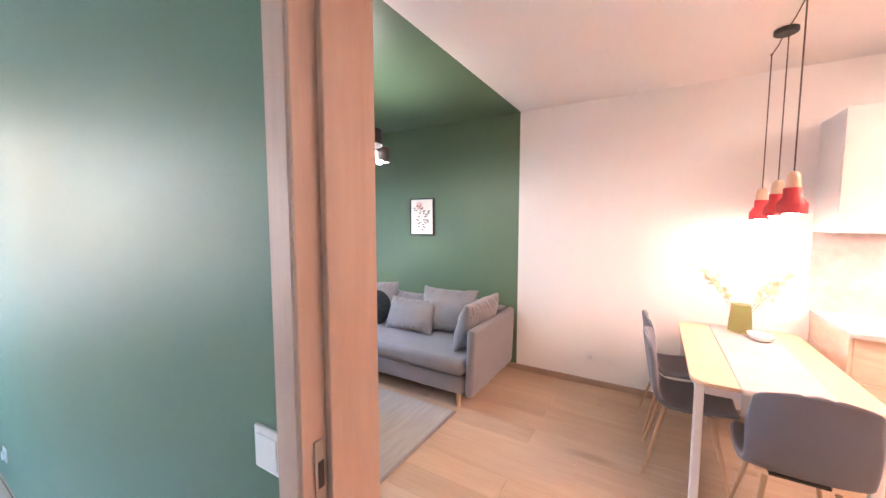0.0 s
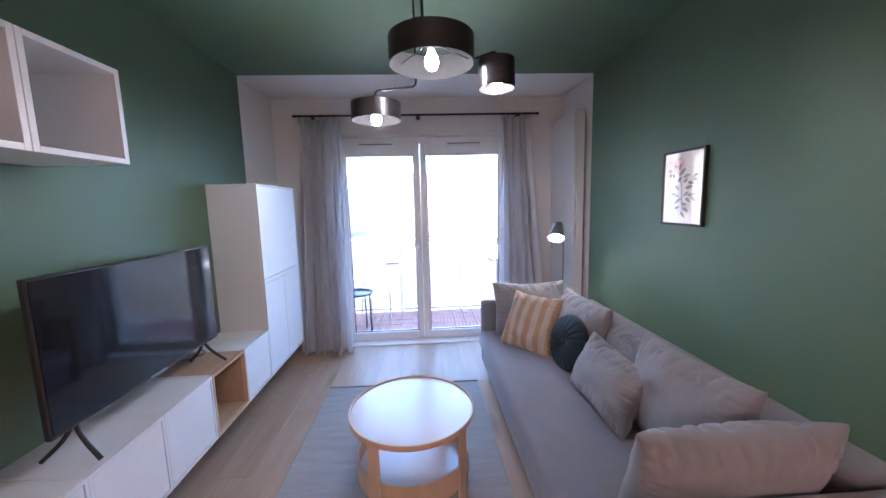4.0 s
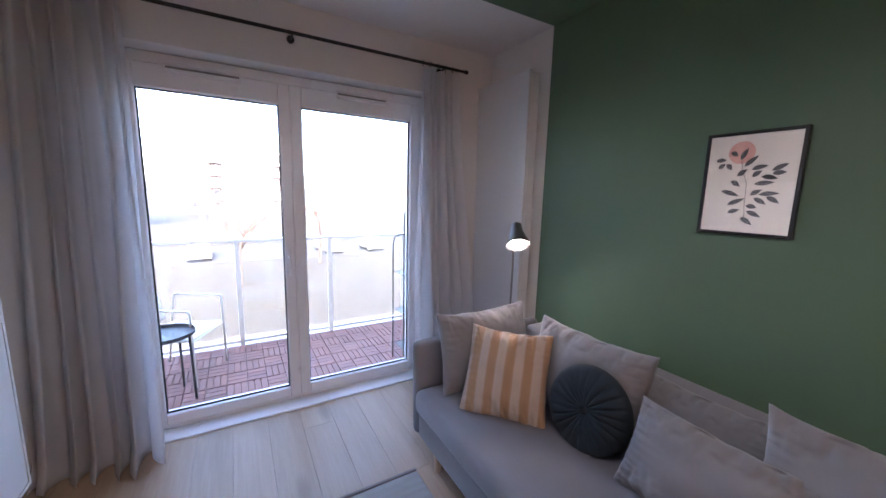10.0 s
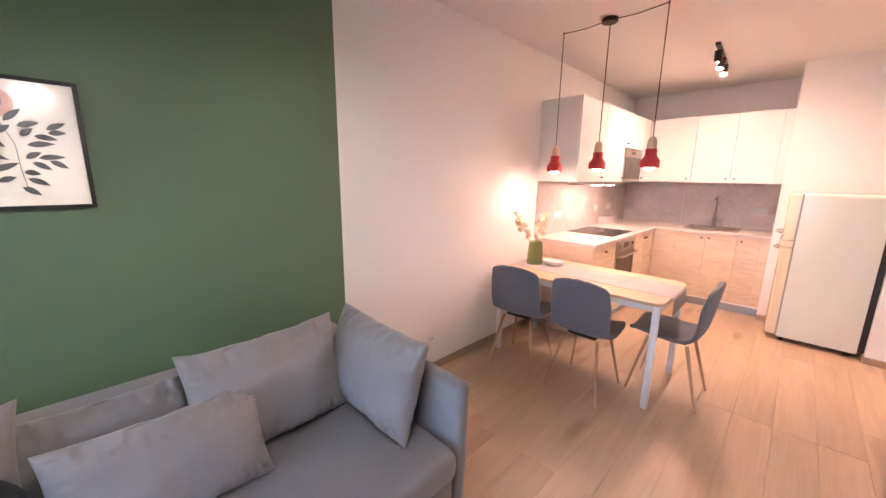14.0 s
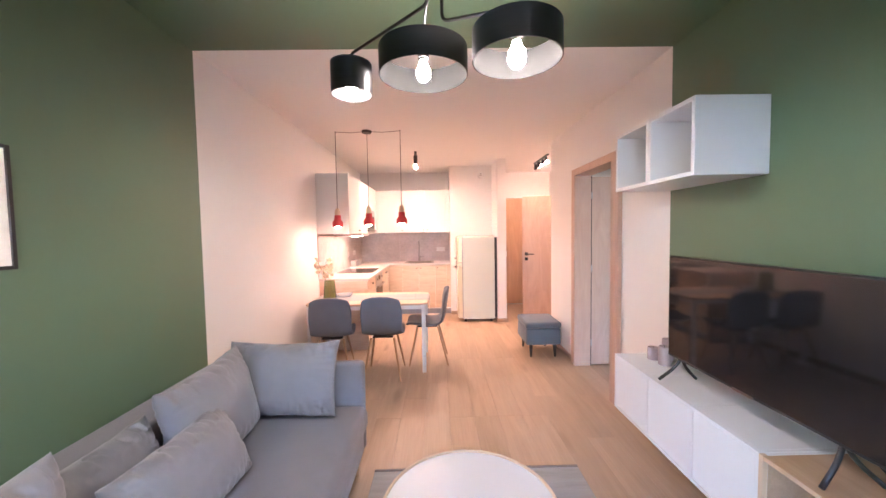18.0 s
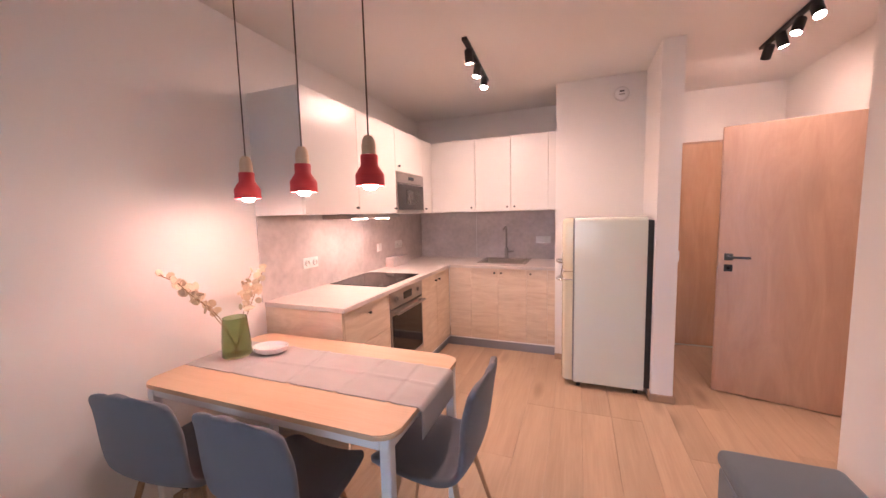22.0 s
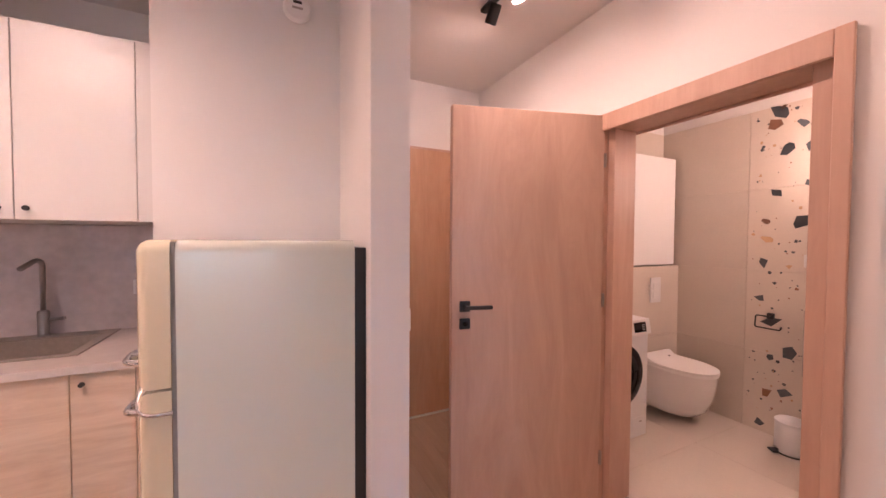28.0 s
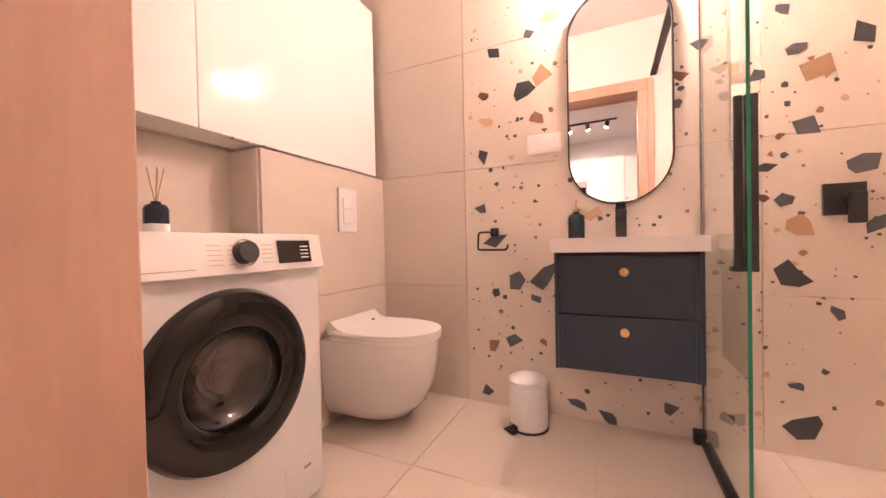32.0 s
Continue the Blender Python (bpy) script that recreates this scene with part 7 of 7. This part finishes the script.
part("corner_block", block(BX0 + 0.0205, BX0 + 0.06, SYY - 0.045, SYY - 0.0075, 0.0, 0.05, 0.003), M_BLACK, sc)
part("top_rail", block(BX0 + 0.0095, BX1, SYY - 0.03, SYY + 0.012, 2.052, 2.075, 0.003), M_BLACK, sc, "black top rail")
sv = thing("shower_valve", BX0 + 0.009, -1.02, 0.93, 0, "square black shower valve on the tiles", "shower valve")
part("plate", block(0.0005, 0.012, -0.055, 0.055, -0.055, 0.055, 0.002), M_BLACK, sv)
part("stem", rod((0.012, 0.01, 0.0), (0.05, 0.01, 0.0), 0.018, n=16), M_BLACK, sv)
part("lever", block(0.0505, 0.066, -0.012, 0.032, -0.085, 0.02, 0.003), M_BLACK, sv)

# ---- terrazzo chips ----
DARK_CHIPS = ((-2.243, 1.733, 0.033), (-2.115, 1.522, 0.042), (-2.317, 1.235, 0.037), (-2.334, 0.972, 0.029), (-2.036, 0.633, 0.062), (-2.164, 0.616, 0.041), (-2.272, 0.558, 0.023), (-2.066, 0.541, 0.024), (-2.189, 0.332, 0.05), (-2.311, 0.068, 0.032), (-1.891, 0.07, 0.032), (-1.758, 0.023, 0.035), (-1.539, 0.109, 0.03), (-1.41, 1.561, 0.04), (-1.507, 1.349, 0.025), (-1.177, 1.632, 0.025), (-0.966, 1.489, 0.039), (-1.139, 1.475, 0.025), (-1.25, 1.402, 0.026), (-1.119, 1.21, 0.044), (-0.975, 1.053, 0.046), (-1.226, 1.063, 0.024), (-1.173, 0.932, 0.027), (-1.154, 0.658, 0.047), (-1.032, 0.53, 0.031), (-1.14, 0.109, 0.054), (-1.142, 0.261, 0.022), (-0.934, 0.843, 0.024), (-1.345, 0.105, 0.024), (-2.276, 0.809, 0.048))
DARK_CHIPS_HIGH = ((-2.085, 1.779, 0.028), (-2.202, 2.038, 0.046), (-2.084, 2.022, 0.037), (-2.126, 2.186, 0.029), (-1.977, 2.102, 0.035), (-2.06, 2.16, 0.025), (-2.248, 2.297, 0.042), (-1.893, 2.208, 0.03))
OCHRE_CHIPS = ((-2.036, 1.582, 0.053), (-2.305, 1.406, 0.028), (-1.991, 1.831, 0.042), (-1.076, 1.391, 0.051), (-1.13, 0.841, 0.043), (-1.818, 0.924, 0.036), (-1.383, 0.277, 0.03), (-2.183, 1.211, 0.022), (-1.4, 0.364, 0.022), (-1.317, 1.453, 0.023), (-1.978, 2.266, 0.025))
BROWN_CHIPS = ((-2.289, 0.298, 0.046), (-2.055, 1.384, 0.034), (-2.314, 1.528, 0.022), (-2.039, 0.336, 0.021), (-1.494, 1.461, 0.025), (-1.234, 0.95, 0.019), (-1.991, 1.407, 0.015), (-1.187, 1.174, 0.015), (-2.269, 2.205, 0.044), (-2.234, 2.324, 0.015))


def chip(parent, y, z, r, material, rng):
    """An irregular flat stone chip, standing just proud of the tile."""
    k = rng.randint(4, 6)
    base = rng.uniform(0, 6.28)
    pts = []
    long, turn = rng.uniform(1.05, 1.5), rng.uniform(-0.9, 0.9)
    for q in range(k):
        a = base + 2 * math.pi * (q + rng.uniform(-0.34, 0.34)) / k
        rr = r * rng.uniform(0.6, 1.3)
        px, py = rr * math.cos(a) * long, rr * math.sin(a) / long**0.5
        pts.append((px * math.cos(turn) - py * math.sin(turn), px * math.sin(turn) + py * math.cos(turn)))
    bm = plate(pts, 0.0, 0.0012)
    return part("stone_chip", move(bm, Matrix.Translation((BX0 + 0.0085, y, z)) @ Matrix(((0, 0, 1, 0), (1, 0, 0, 0), (0, 1, 0, 0), (0, 0, 0, 1)))), material, parent)


rc = random.Random(21)
chips = thing("terrazzo_inlay", 0, 0, 0, 0, "scattered dark, ochre and brown stone chips in the tiles", "terrazzo", kind="structure")
for y, z, r in DARK_CHIPS + DARK_CHIPS_HIGH:
    chip(chips, y, z, r, M_CHIPD, rc)
for y, z, r in OCHRE_CHIPS:
    chip(chips, y, z, r, M_CHIPO, rc)
for y, z, r in BROWN_CHIPS:
    chip(chips, y, z, r, M_CHIPB, rc)


def small_chips(count, material):
    """Crumbs too small to pick apart, joined."""
    verts, faces = [], []
    for _ in range(count):
        y, z = rc.uniform(-2.40, BY1 - 0.05), rc.uniform(0.05, 2.32)
        r = rc.choice((0.003, 0.004, 0.005, 0.006, 0.008, 0.012))
        k = rc.randint(3, 5)
        b, base = len(verts), rc.uniform(0, 6.28)
        for x in (0.0085, 0.0094):
            for q in range(k):
                a = base + 2 * math.pi * (q + rc.uniform(-0.25, 0.25)) / k
                verts.append((BX0 + x, y + r * rc.uniform(0.7, 1.3) * math.cos(a), z + r * math.sin(a)))
        faces.append(list(range(b + k, b + 2 * k)))
        faces += [(b + q, b + (q + 1) % k, b + k + (q + 1) % k, b + k + q) for q in range(k)]
    me = bpy.data.meshes.new("stone_crumbs")
    me.from_pydata(verts, [], faces)
    me.materials.append(material)
    ob = new("stone_crumbs", me)
    ob.parent = chips
    return tagged(ob, kind="stuff")


small_chips(330, M_CHIPD)
small_chips(180, M_CHIPB)
small_chips(110, M_CHIPO)


# ---- balcony and what lies beyond ----
BZ = -0.12                    # balcony floor
GZ = -4.6                     # ground
box_part("balcony_slab", -2.9, 5.2, 4.46, 5.98, BZ - 0.24, BZ - 0.03, M_CONCRETE, None, "concrete balcony slab", kind="structure", category="balcony")
wall("wall_facade", [(-2.9, BW0, 4.4601, 4.56, -4.6, 5.5), (BW1, WX0, 4.4601, 4.56, -4.6, 5.5), (BW0, BW1, 4.4601, 4.56, -4.6, BWZ0), (BW0, BW1, 4.4601, 4.56, BWZ1, 5.5), (WX1, 5.2, 4.4601, 4.56, -4.6, 5.5), (WX0, WX1, 4.4601, 4.56, WH, 5.5)], M_FACADE, "rendered outer wall of the building")
wall("wall_storey_below", [(-2.9, 3.7, -3.9, 4.46, GZ, -0.21)], M_FACADE, "rendered storey below the flat")
rl_ = thing("balcony_railing", 1.9, 5.86, BZ, 0, "pale metal railing with milky glass panels", "railing")
part("top_rail", block(-3.1, 3.3, -0.03, 0.03, 1.09, 1.125, 0.004), M_RAIL, rl_)
part("bottom_rail", block(-3.1, 3.3, -0.02, 0.02, 0.02, 0.05, 0.003), M_RAIL, rl_)
M_FROST = glass("tinted_rail_panel", (0.86, 0.83, 0.77), 0.0)
M_FROST.node_tree.nodes["Principled BSDF"].inputs["Transmission Weight"].default_value = 0.93
for k, x in enumerate((-3.0, -2.16, -1.28, -0.37, 0.55, 1.47, 2.40, 3.2)):
    part("post", block(x - 0.022, x + 0.022, -0.022, 0.022, -0.03, 1.0895, 0.003), M_RAIL, rl_)
    part("foot_plate", block(x - 0.04, x + 0.04, -0.04, 0.04, -0.03, -0.02), M_RAIL, rl_)
for a, b in ((-2.97, -2.19), (-2.13, -1.31), (-1.25, -0.40), (-0.34, 0.52), (0.58, 1.44), (1.50, 2.37), (2.43, 3.17)):
    p = part("panel", block(a, b, -0.005, 0.005, 0.052, 1.088), M_FROST, rl_, "faintly milky glass panel")
    p.visible_shadow = False

bt_ = thing("side_table", 1.02, 4.95, BZ, 0, "small dark round metal side table on the balcony", "side table")
auto(part("tray_top", lathe([(0, 0.515), (0.19, 0.515), (0.20, 0.52), (0.20, 0.545), (0.195, 0.545), (0.19, 0.522), (0, 0.522)], 36), M_BLACK, bt_))
for k in range(4):
    a = radians(90 * k - 23)
    part("leg", rod((0.180 * math.cos(a), 0.180 * math.sin(a), 0.5145), (0.195 * math.cos(a), 0.195 * math.sin(a), 0), 0.009, n=8), M_BLACK, bt_)

# low armchair: square bent tube arms, a shell back and a thin seat
bc = thing("balcony_chair", 1.06, 5.38, BZ, -114, "pale metal balcony armchair with a shell back", "chair")
for sx in (-1, 1):
    part("side_frame", tube(round_corners([(sx * 0.25, 0.25, 0), (sx * 0.245, 0.24, 0.65), (sx * 0.245, -0.17, 0.665), (sx * 0.25, -0.26, 0.0)], 0.035, 6), 0.010, 8), M_RAIL, bc, smooth=True)
    part("seat_rail", rod((sx * 0.235, 0.232, 0.40), (sx * 0.235, -0.19, 0.385), 0.008, n=8), M_RAIL, bc)
part("seat", block(-0.226, 0.226, -0.19, 0.235, 0.392, 0.410, 0.007, 2), M_RAIL, bc)
part("front_rail", rod((-0.234, 0.238, 0.388), (0.234, 0.238, 0.388), 0.008, n=8), M_RAIL, bc)
bm = bmesh.new()
rows = [[bm.verts.new((0.215 * math.sin(w) / math.sin(0.9) * (1 - 0.10 * (i / 10) ** 3), -0.30 - 0.06 * i / 10 + 0.16 * (1 - math.cos(w)), 0.43 + 0.37 * i / 10 - 0.06 * (w / 0.9) ** 4 * (i / 10) ** 2)) for w in [-0.9 + 1.8 * j / 16 for j in range(17)]] for i in range(11)]
for a, b in zip(rows, rows[1:]):
    for j in range(16):
        bm.faces.new((a[j], a[j + 1], b[j + 1], b[j]))
shell = part("backrest", bm, M_RAIL, bc, "curved sheet back", smooth=True)
shell.modifiers.new("thickness", "SOLIDIFY").thickness = 0.006
for sx in (-1, 1):
    part("back_stay", rod((sx * 0.10, -0.295, 0.47), (sx * 0.10, -0.185, 0.40), 0.007, n=8), M_RAIL, bc)

rk = thing("plant_rack", 3.00, 4.73, BZ, 0, "slim stepped black metal shelf rack on the balcony", "rack")
for sy, top in ((-0.13, 1.50), (0.13, 1.235)):
    part("side_hoop", tube(round_corners([(-0.17, sy, 0), (-0.17, sy, top), (0.17, sy, top), (0.17, sy, 0)], 0.10, 8), 0.0065, 8), M_BLACK, rk, smooth=True)
for z in (0.15, 0.50, 0.87):
    sh = part("shelf", block(-0.155, 0.155, -0.118, 0.118, z + 0.002, z + 0.007, 0.001), M_BLACK, rk)
    for e in (-1, 1):
        part("shelf_rim", rod((-0.162, e * 0.122, z + 0.006), (0.162, e * 0.122, z + 0.006), 0.005, n=8), M_BLACK, sh)

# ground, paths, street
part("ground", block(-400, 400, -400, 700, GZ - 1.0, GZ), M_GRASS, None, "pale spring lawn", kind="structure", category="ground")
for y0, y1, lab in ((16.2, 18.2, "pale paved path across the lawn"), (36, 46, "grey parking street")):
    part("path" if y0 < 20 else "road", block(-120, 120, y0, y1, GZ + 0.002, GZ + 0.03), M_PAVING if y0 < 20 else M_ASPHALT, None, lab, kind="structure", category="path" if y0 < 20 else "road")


M_RUBBERPLAY = surface("orange_play_surface", (0.30, 0.10, 0.06), 0.9, dark=0.85, scale=1.5, fine=40)
part("playground", plate([(1.2 + 3.4 * math.cos(q * math.pi / 10) * (1 + 0.15 * math.sin(3 * q)), 12.0 + 1.6 * math.sin(q * math.pi / 10)) for q in range(20)], GZ + 0.002, GZ + 0.05), M_RUBBERPLAY, None, "orange rubber playground surface", kind="structure", category="ground")


def car(x, y, rz, paint, label):
    th = thing("car", x, y, GZ + 0.03, rz, label, "car", group="parked cars")
    prof = [(-2.1, 0.3), (-2.1, 0.75), (-1.75, 0.9), (-1.0, 0.95), (-0.55, 1.42), (0.75, 1.45), (1.5, 0.98), (2.05, 0.9), (2.1, 0.3)]
    bm = bmesh.new()
    L = [bm.verts.new((px, -0.85 if pz < 1.0 else -0.66, pz)) for px, pz in prof]
    R = [bm.verts.new((px, 0.85 if pz < 1.0 else 0.66, pz)) for px, pz in prof]
    bm.faces.new(L)
    bm.faces.new(R[::-1])
    for i in range(len(prof)):
        j = (i + 1) % len(prof)
        bm.faces.new((L[i], R[i], R[j], L[j]))
    part("body", bm, paint, th)
    for s in (-1, 1):
        part("window_glass", move(block(-0.5, 0.75, -0.01, 0.01, 1.02, 1.36, 0.0), Matrix.Translation((0, s * 0.77, 0))), M_DARKWIN, th)
        for wx_ in (-1.35, 1.3):
            w = part("wheel", rod((wx_, s * 0.70, 0.31), (wx_, s * 0.87, 0.31), 0.31, n=20), M_RUBBER, th)
            part("rim", rod((wx_, s * 0.871, 0.31), (wx_, s * 0.885, 0.31), 0.19, n=14), M_CHROME, w)


for k, (x, paint, lab) in enumerate(((-7.5, M_CARBLUE, "dark blue car parked across the lawn"), (-1.5, M_CARGREY, "pale grey car parked across the lawn"), (9.5, M_CARGREY, "pale grey car parked across the lawn"), (14.0, M_CARGREY, "pale grey car parked across the lawn"), (21, M_CARGREY, "pale grey car parked across the lawn"))):
    car(x, 39, 90 + 4 * (k % 3), paint, lab)


def apartment_block(x, y, rz, w, d, floors, cols, wall_mat, label):
    th = thing("apartment_building", x, y, GZ, rz, label, "building")
    h = floors * 2.9 + 0.6
    part("wall", block(-w / 2, w / 2, 0, d, -0.5, h), wall_mat, th)
    part("roof", block(-w / 2 - 0.2, w / 2 + 0.2, -0.2, d + 0.2, h + 0.001, h + 0.35), M_CONCRETE, th)
    for f in range(floors):
        for c in range(cols):
            cx, z = -w / 2 + w * (c + 0.5) / cols, f * 2.9 + 1.5
            win_ = part("window", block(cx - 0.7, cx + 0.7, -0.06, -0.002, z, z + 1.5), M_PVC, th)
            part("pane", block(cx - 0.62, cx + 0.62, -0.075, -0.062, z + 0.08, z + 1.42), M_DARKWIN, win_)
            if c % 3 == 1 and f:
                b = part("balcony", block(cx - 1.3, cx + 1.3, -1.2, -0.08, z - 0.85, z - 0.7), M_CONCRETE, th)
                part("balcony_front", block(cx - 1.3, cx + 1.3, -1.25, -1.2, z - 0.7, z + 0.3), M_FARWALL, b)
    return th


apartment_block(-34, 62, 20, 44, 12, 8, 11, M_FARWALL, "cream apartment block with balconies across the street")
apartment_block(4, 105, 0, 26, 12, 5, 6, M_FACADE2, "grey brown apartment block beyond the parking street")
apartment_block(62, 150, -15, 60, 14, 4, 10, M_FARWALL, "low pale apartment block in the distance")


def bare_tree(x, y, h, seed, label):
    th = thing("tree", x, y, GZ, 0, label, "tree", group="bare trees")
    rt = random.Random(seed)
    part("trunk", rod((0, 0, 0), (0.1, 0, h * 0.38), 0.16, 0.11, n=10), M_BARK, th)
    verts_bm = bmesh.new()
    limb_bm = bmesh.new()

    def grow(p, d, length, r, depth):
        q = p + d * length
        rod(p, q, r, r * 0.65, 5 if depth < 2 else 3, limb_bm if depth < 2 else verts_bm)
        if depth < 4:
            for _ in range(3 if depth < 3 else 4):
                nd = (d + Vector((rt.uniform(-1, 1), rt.uniform(-1, 1), rt.uniform(-0.3, 0.7))) * 0.75).normalized()
                grow(p.lerp(q, rt.uniform(0.55, 1.0)), nd, length * rt.uniform(0.55, 0.8), r * 0.6, depth + 1)

    for k in range(4):
        a = 2 * math.pi * k / 4 + rt.uniform(-0.4, 0.4)
        grow(Vector((0.1, 0, h * rt.uniform(0.28, 0.38))), Vector((math.cos(a) * 0.6, math.sin(a) * 0.6, 1)).normalized(), h * 0.24, 0.08, 0)
    part("limbs", limb_bm, M_BARK, th)
    tagged(part("crown_twigs", verts_bm, M_TWIG, th), kind="stuff")


bare_tree(1.5, 27, 7.0, 3, "small bare tree on the lawn")
bare_tree(7.5, 33, 6.5, 5, "small bare tree by the parking street")
bare_tree(-12, 50, 9, 8, "bare tree before the cream block")
bare_tree(16, 58, 9, 9, "bare tree beyond the parking street")
bare_tree(30, 70, 10, 12, "bare tree in the distance")


# ---- floor boards, deck slats, wall and floor tiles ----
floor_ob = bpy.data.objects["floor"]
floor_bath_ob = bpy.data.objects["floor_bath"]
piece_cache = {}


def piece(name, sx, sy, sz, material, parent, x, y, z, bevel=0.0015):
    """A bevelled slab shared between pieces of the same size, its top at z."""
    key = (name, round(sx, 3), round(sy, 3), round(sz, 3), material.name)
    if key not in piece_cache:
        bm = bmesh.new()
        for dz, ins in ((-sz, 0), (-bevel, 0), (0, bevel)):
            for cx, cy in ((-1, -1), (1, -1), (1, 1), (-1, 1)):
                bm.verts.new((cx * (sx / 2 - ins), cy * (sy / 2 - ins), dz))
        bm.verts.ensure_lookup_table()
        v = bm.verts
        for lo in (0, 4):
            for i in range(4):
                j = (i + 1) % 4
                bm.faces.new((v[lo + i], v[lo + j], v[lo + 4 + j], v[lo + 4 + i]))
        bm.faces.new((v[8], v[9], v[10], v[11]))
        me = bpy.data.meshes.new(name)
        bm.to_mesh(me)
        bm.free()
        me.materials.append(material)
        piece_cache[key] = me
    ob = new(name, piece_cache[key])
    ob.parent = parent
    ob.location = (x, y, z)
    return ob


def boards(x0, x1, y0, y1, seed):
    """Laminate boards running along y, staggered from row to row."""
    rng = random.Random(seed)
    w, length = 0.193, 1.285
    x = x0
    while x < x1 - 0.005:
        wx_ = min(w, x1 - x)
        y = y0 - rng.choice((0.0, 0.32, 0.64, 0.96))
        while y < y1 - 0.005:
            a, b = max(y, y0), min(y + length, y1)
            if b - a > 0.01:
                piece("floor_board", wx_ - 0.0008, b - a - 0.0008, 0.011, M_PLANK, floor_ob, x + wx_ / 2, (a + b) / 2, 0.0, 0.0008)
            y += length
        x += w


boards(XT - 0.13, XS, YB, YW, 1)
boards(BX1, XT - 0.13, -3.70, -1.20, 2)
boards(XT - 0.13, 0.83, -3.70, YB, 5)
boards(-2.6, XT - 0.13, -0.5, YW, 3)
for x0, x1 in ((BX0, -1.35), (-1.35, BX1 + 0.1)):
    for y0, y1 in ((BY0, -2.42), (-2.42, -1.81), (-1.81, -1.2), (-1.2, BY1)):
        piece("floor_tile", x1 - x0 - 0.0014, y1 - y0 - 0.0014, 0.003, M_GREYTILE, floor_bath_ob, (x0 + x1) / 2, (y0 + y1) / 2, 0.0, 0.0008)

far_wall, back_wall, box_wall = bpy.data.objects["wall_bath_far"], bpy.data.objects["wall_bath_back"], bpy.data.objects["wall_cistern_box"]


def wall_tile(sx, sy, material, parent, centre, facing):
    ob = piece("wall_tile", sx - 0.002, sy - 0.002, 0.008, material, parent, *centre, 0.0012)
    m = {"+x": Matrix(((0, 0, 1), (1, 0, 0), (0, 1, 0))), "+y": Matrix(((-1, 0, 0), (0, 0, 1), (0, 1, 0)))}[facing]
    ob.rotation_mode = "QUATERNION"
    ob.rotation_quaternion = m.to_quaternion()
    return ob


ROWS = ((0, 0.585), (0.585, 1.175), (1.175, 1.765), (1.765, 2.34))
for z0, z1 in ROWS:
    for y0, y1, mt in ((BY0, -2.42, M_GREYTILE), (-2.42, -1.24, M_TERR), (-1.24, BY1, M_TERR)):
        wall_tile(y1 - y0, z1 - z0, mt, far_wall, (BX0 + 0.0085, (y0 + y1) / 2, (z0 + z1) / 2), "+x")
    for x0, x1 in ((BX0 + 0.009, -1.15), (-1.15, BX1)):
        wall_tile(x1 - x0, z1 - z0, M_GREYTILE, back_wall, ((x0 + x1) / 2, BY0 + 0.0085, (z0 + z1) / 2), "+y")
for z0, z1 in ROWS[:2]:
    wall_tile(-1.15 - BX0 - 0.009, z1 - z0 - (0.003 if z0 else 0), M_GREYTILE, box_wall, ((BX0 + 0.009 - 1.15) / 2, -2.925 + 0.0085, (z0 + z1) / 2), "+y")
wall_tile(0.148, 1.172, M_GREYTILE, box_wall, (-1.1495 + 0.0085, -3.0, 0.586), "+x")

# wooden click tiles on the balcony: squares of slats turned by quarter turns
deck = thing("deck", 0, 0, 0, 0, "brown wooden deck tiles on the balcony", "decking", kind="structure")
count = 0
rest = []
for i in range(14):
    for j in range(6):
        cx, cy = 0.05 + 0.3 * i + 0.15 - 0.6, 4.57 + 0.21 * j + 0.105
        for a in range(2):
            for k in range(3):
                off = (k - 1) * 0.068
                half = (a - 0.5) * 0.15
                if (i + j + a) % 2:
                    s, x, y = (0.146, 0.064), cx + half, cy + off
                else:
                    s, x, y = (0.046, 0.204), cx + half + (k - 1) * 0.0495, cy
                if 0.9 < cx < 3.1 and count < 290:
                    piece("deck_slat", s[0], s[1], 0.02, M_DECK, deck, x, y, BZ, 0.002)
                    count += 1
                else:
                    rest.append((x - s[0] / 2, x + s[0] / 2, y - s[1] / 2, y + s[1] / 2, BZ - 0.02, BZ))
tagged(part("far_deck_slats", blocks(rest), M_DECK, deck), kind="stuff")
box_part("deck_underlay", -2.9, 5.2, 4.5605, 5.84, BZ - 0.0295, BZ - 0.021, M_RUBBER, deck)
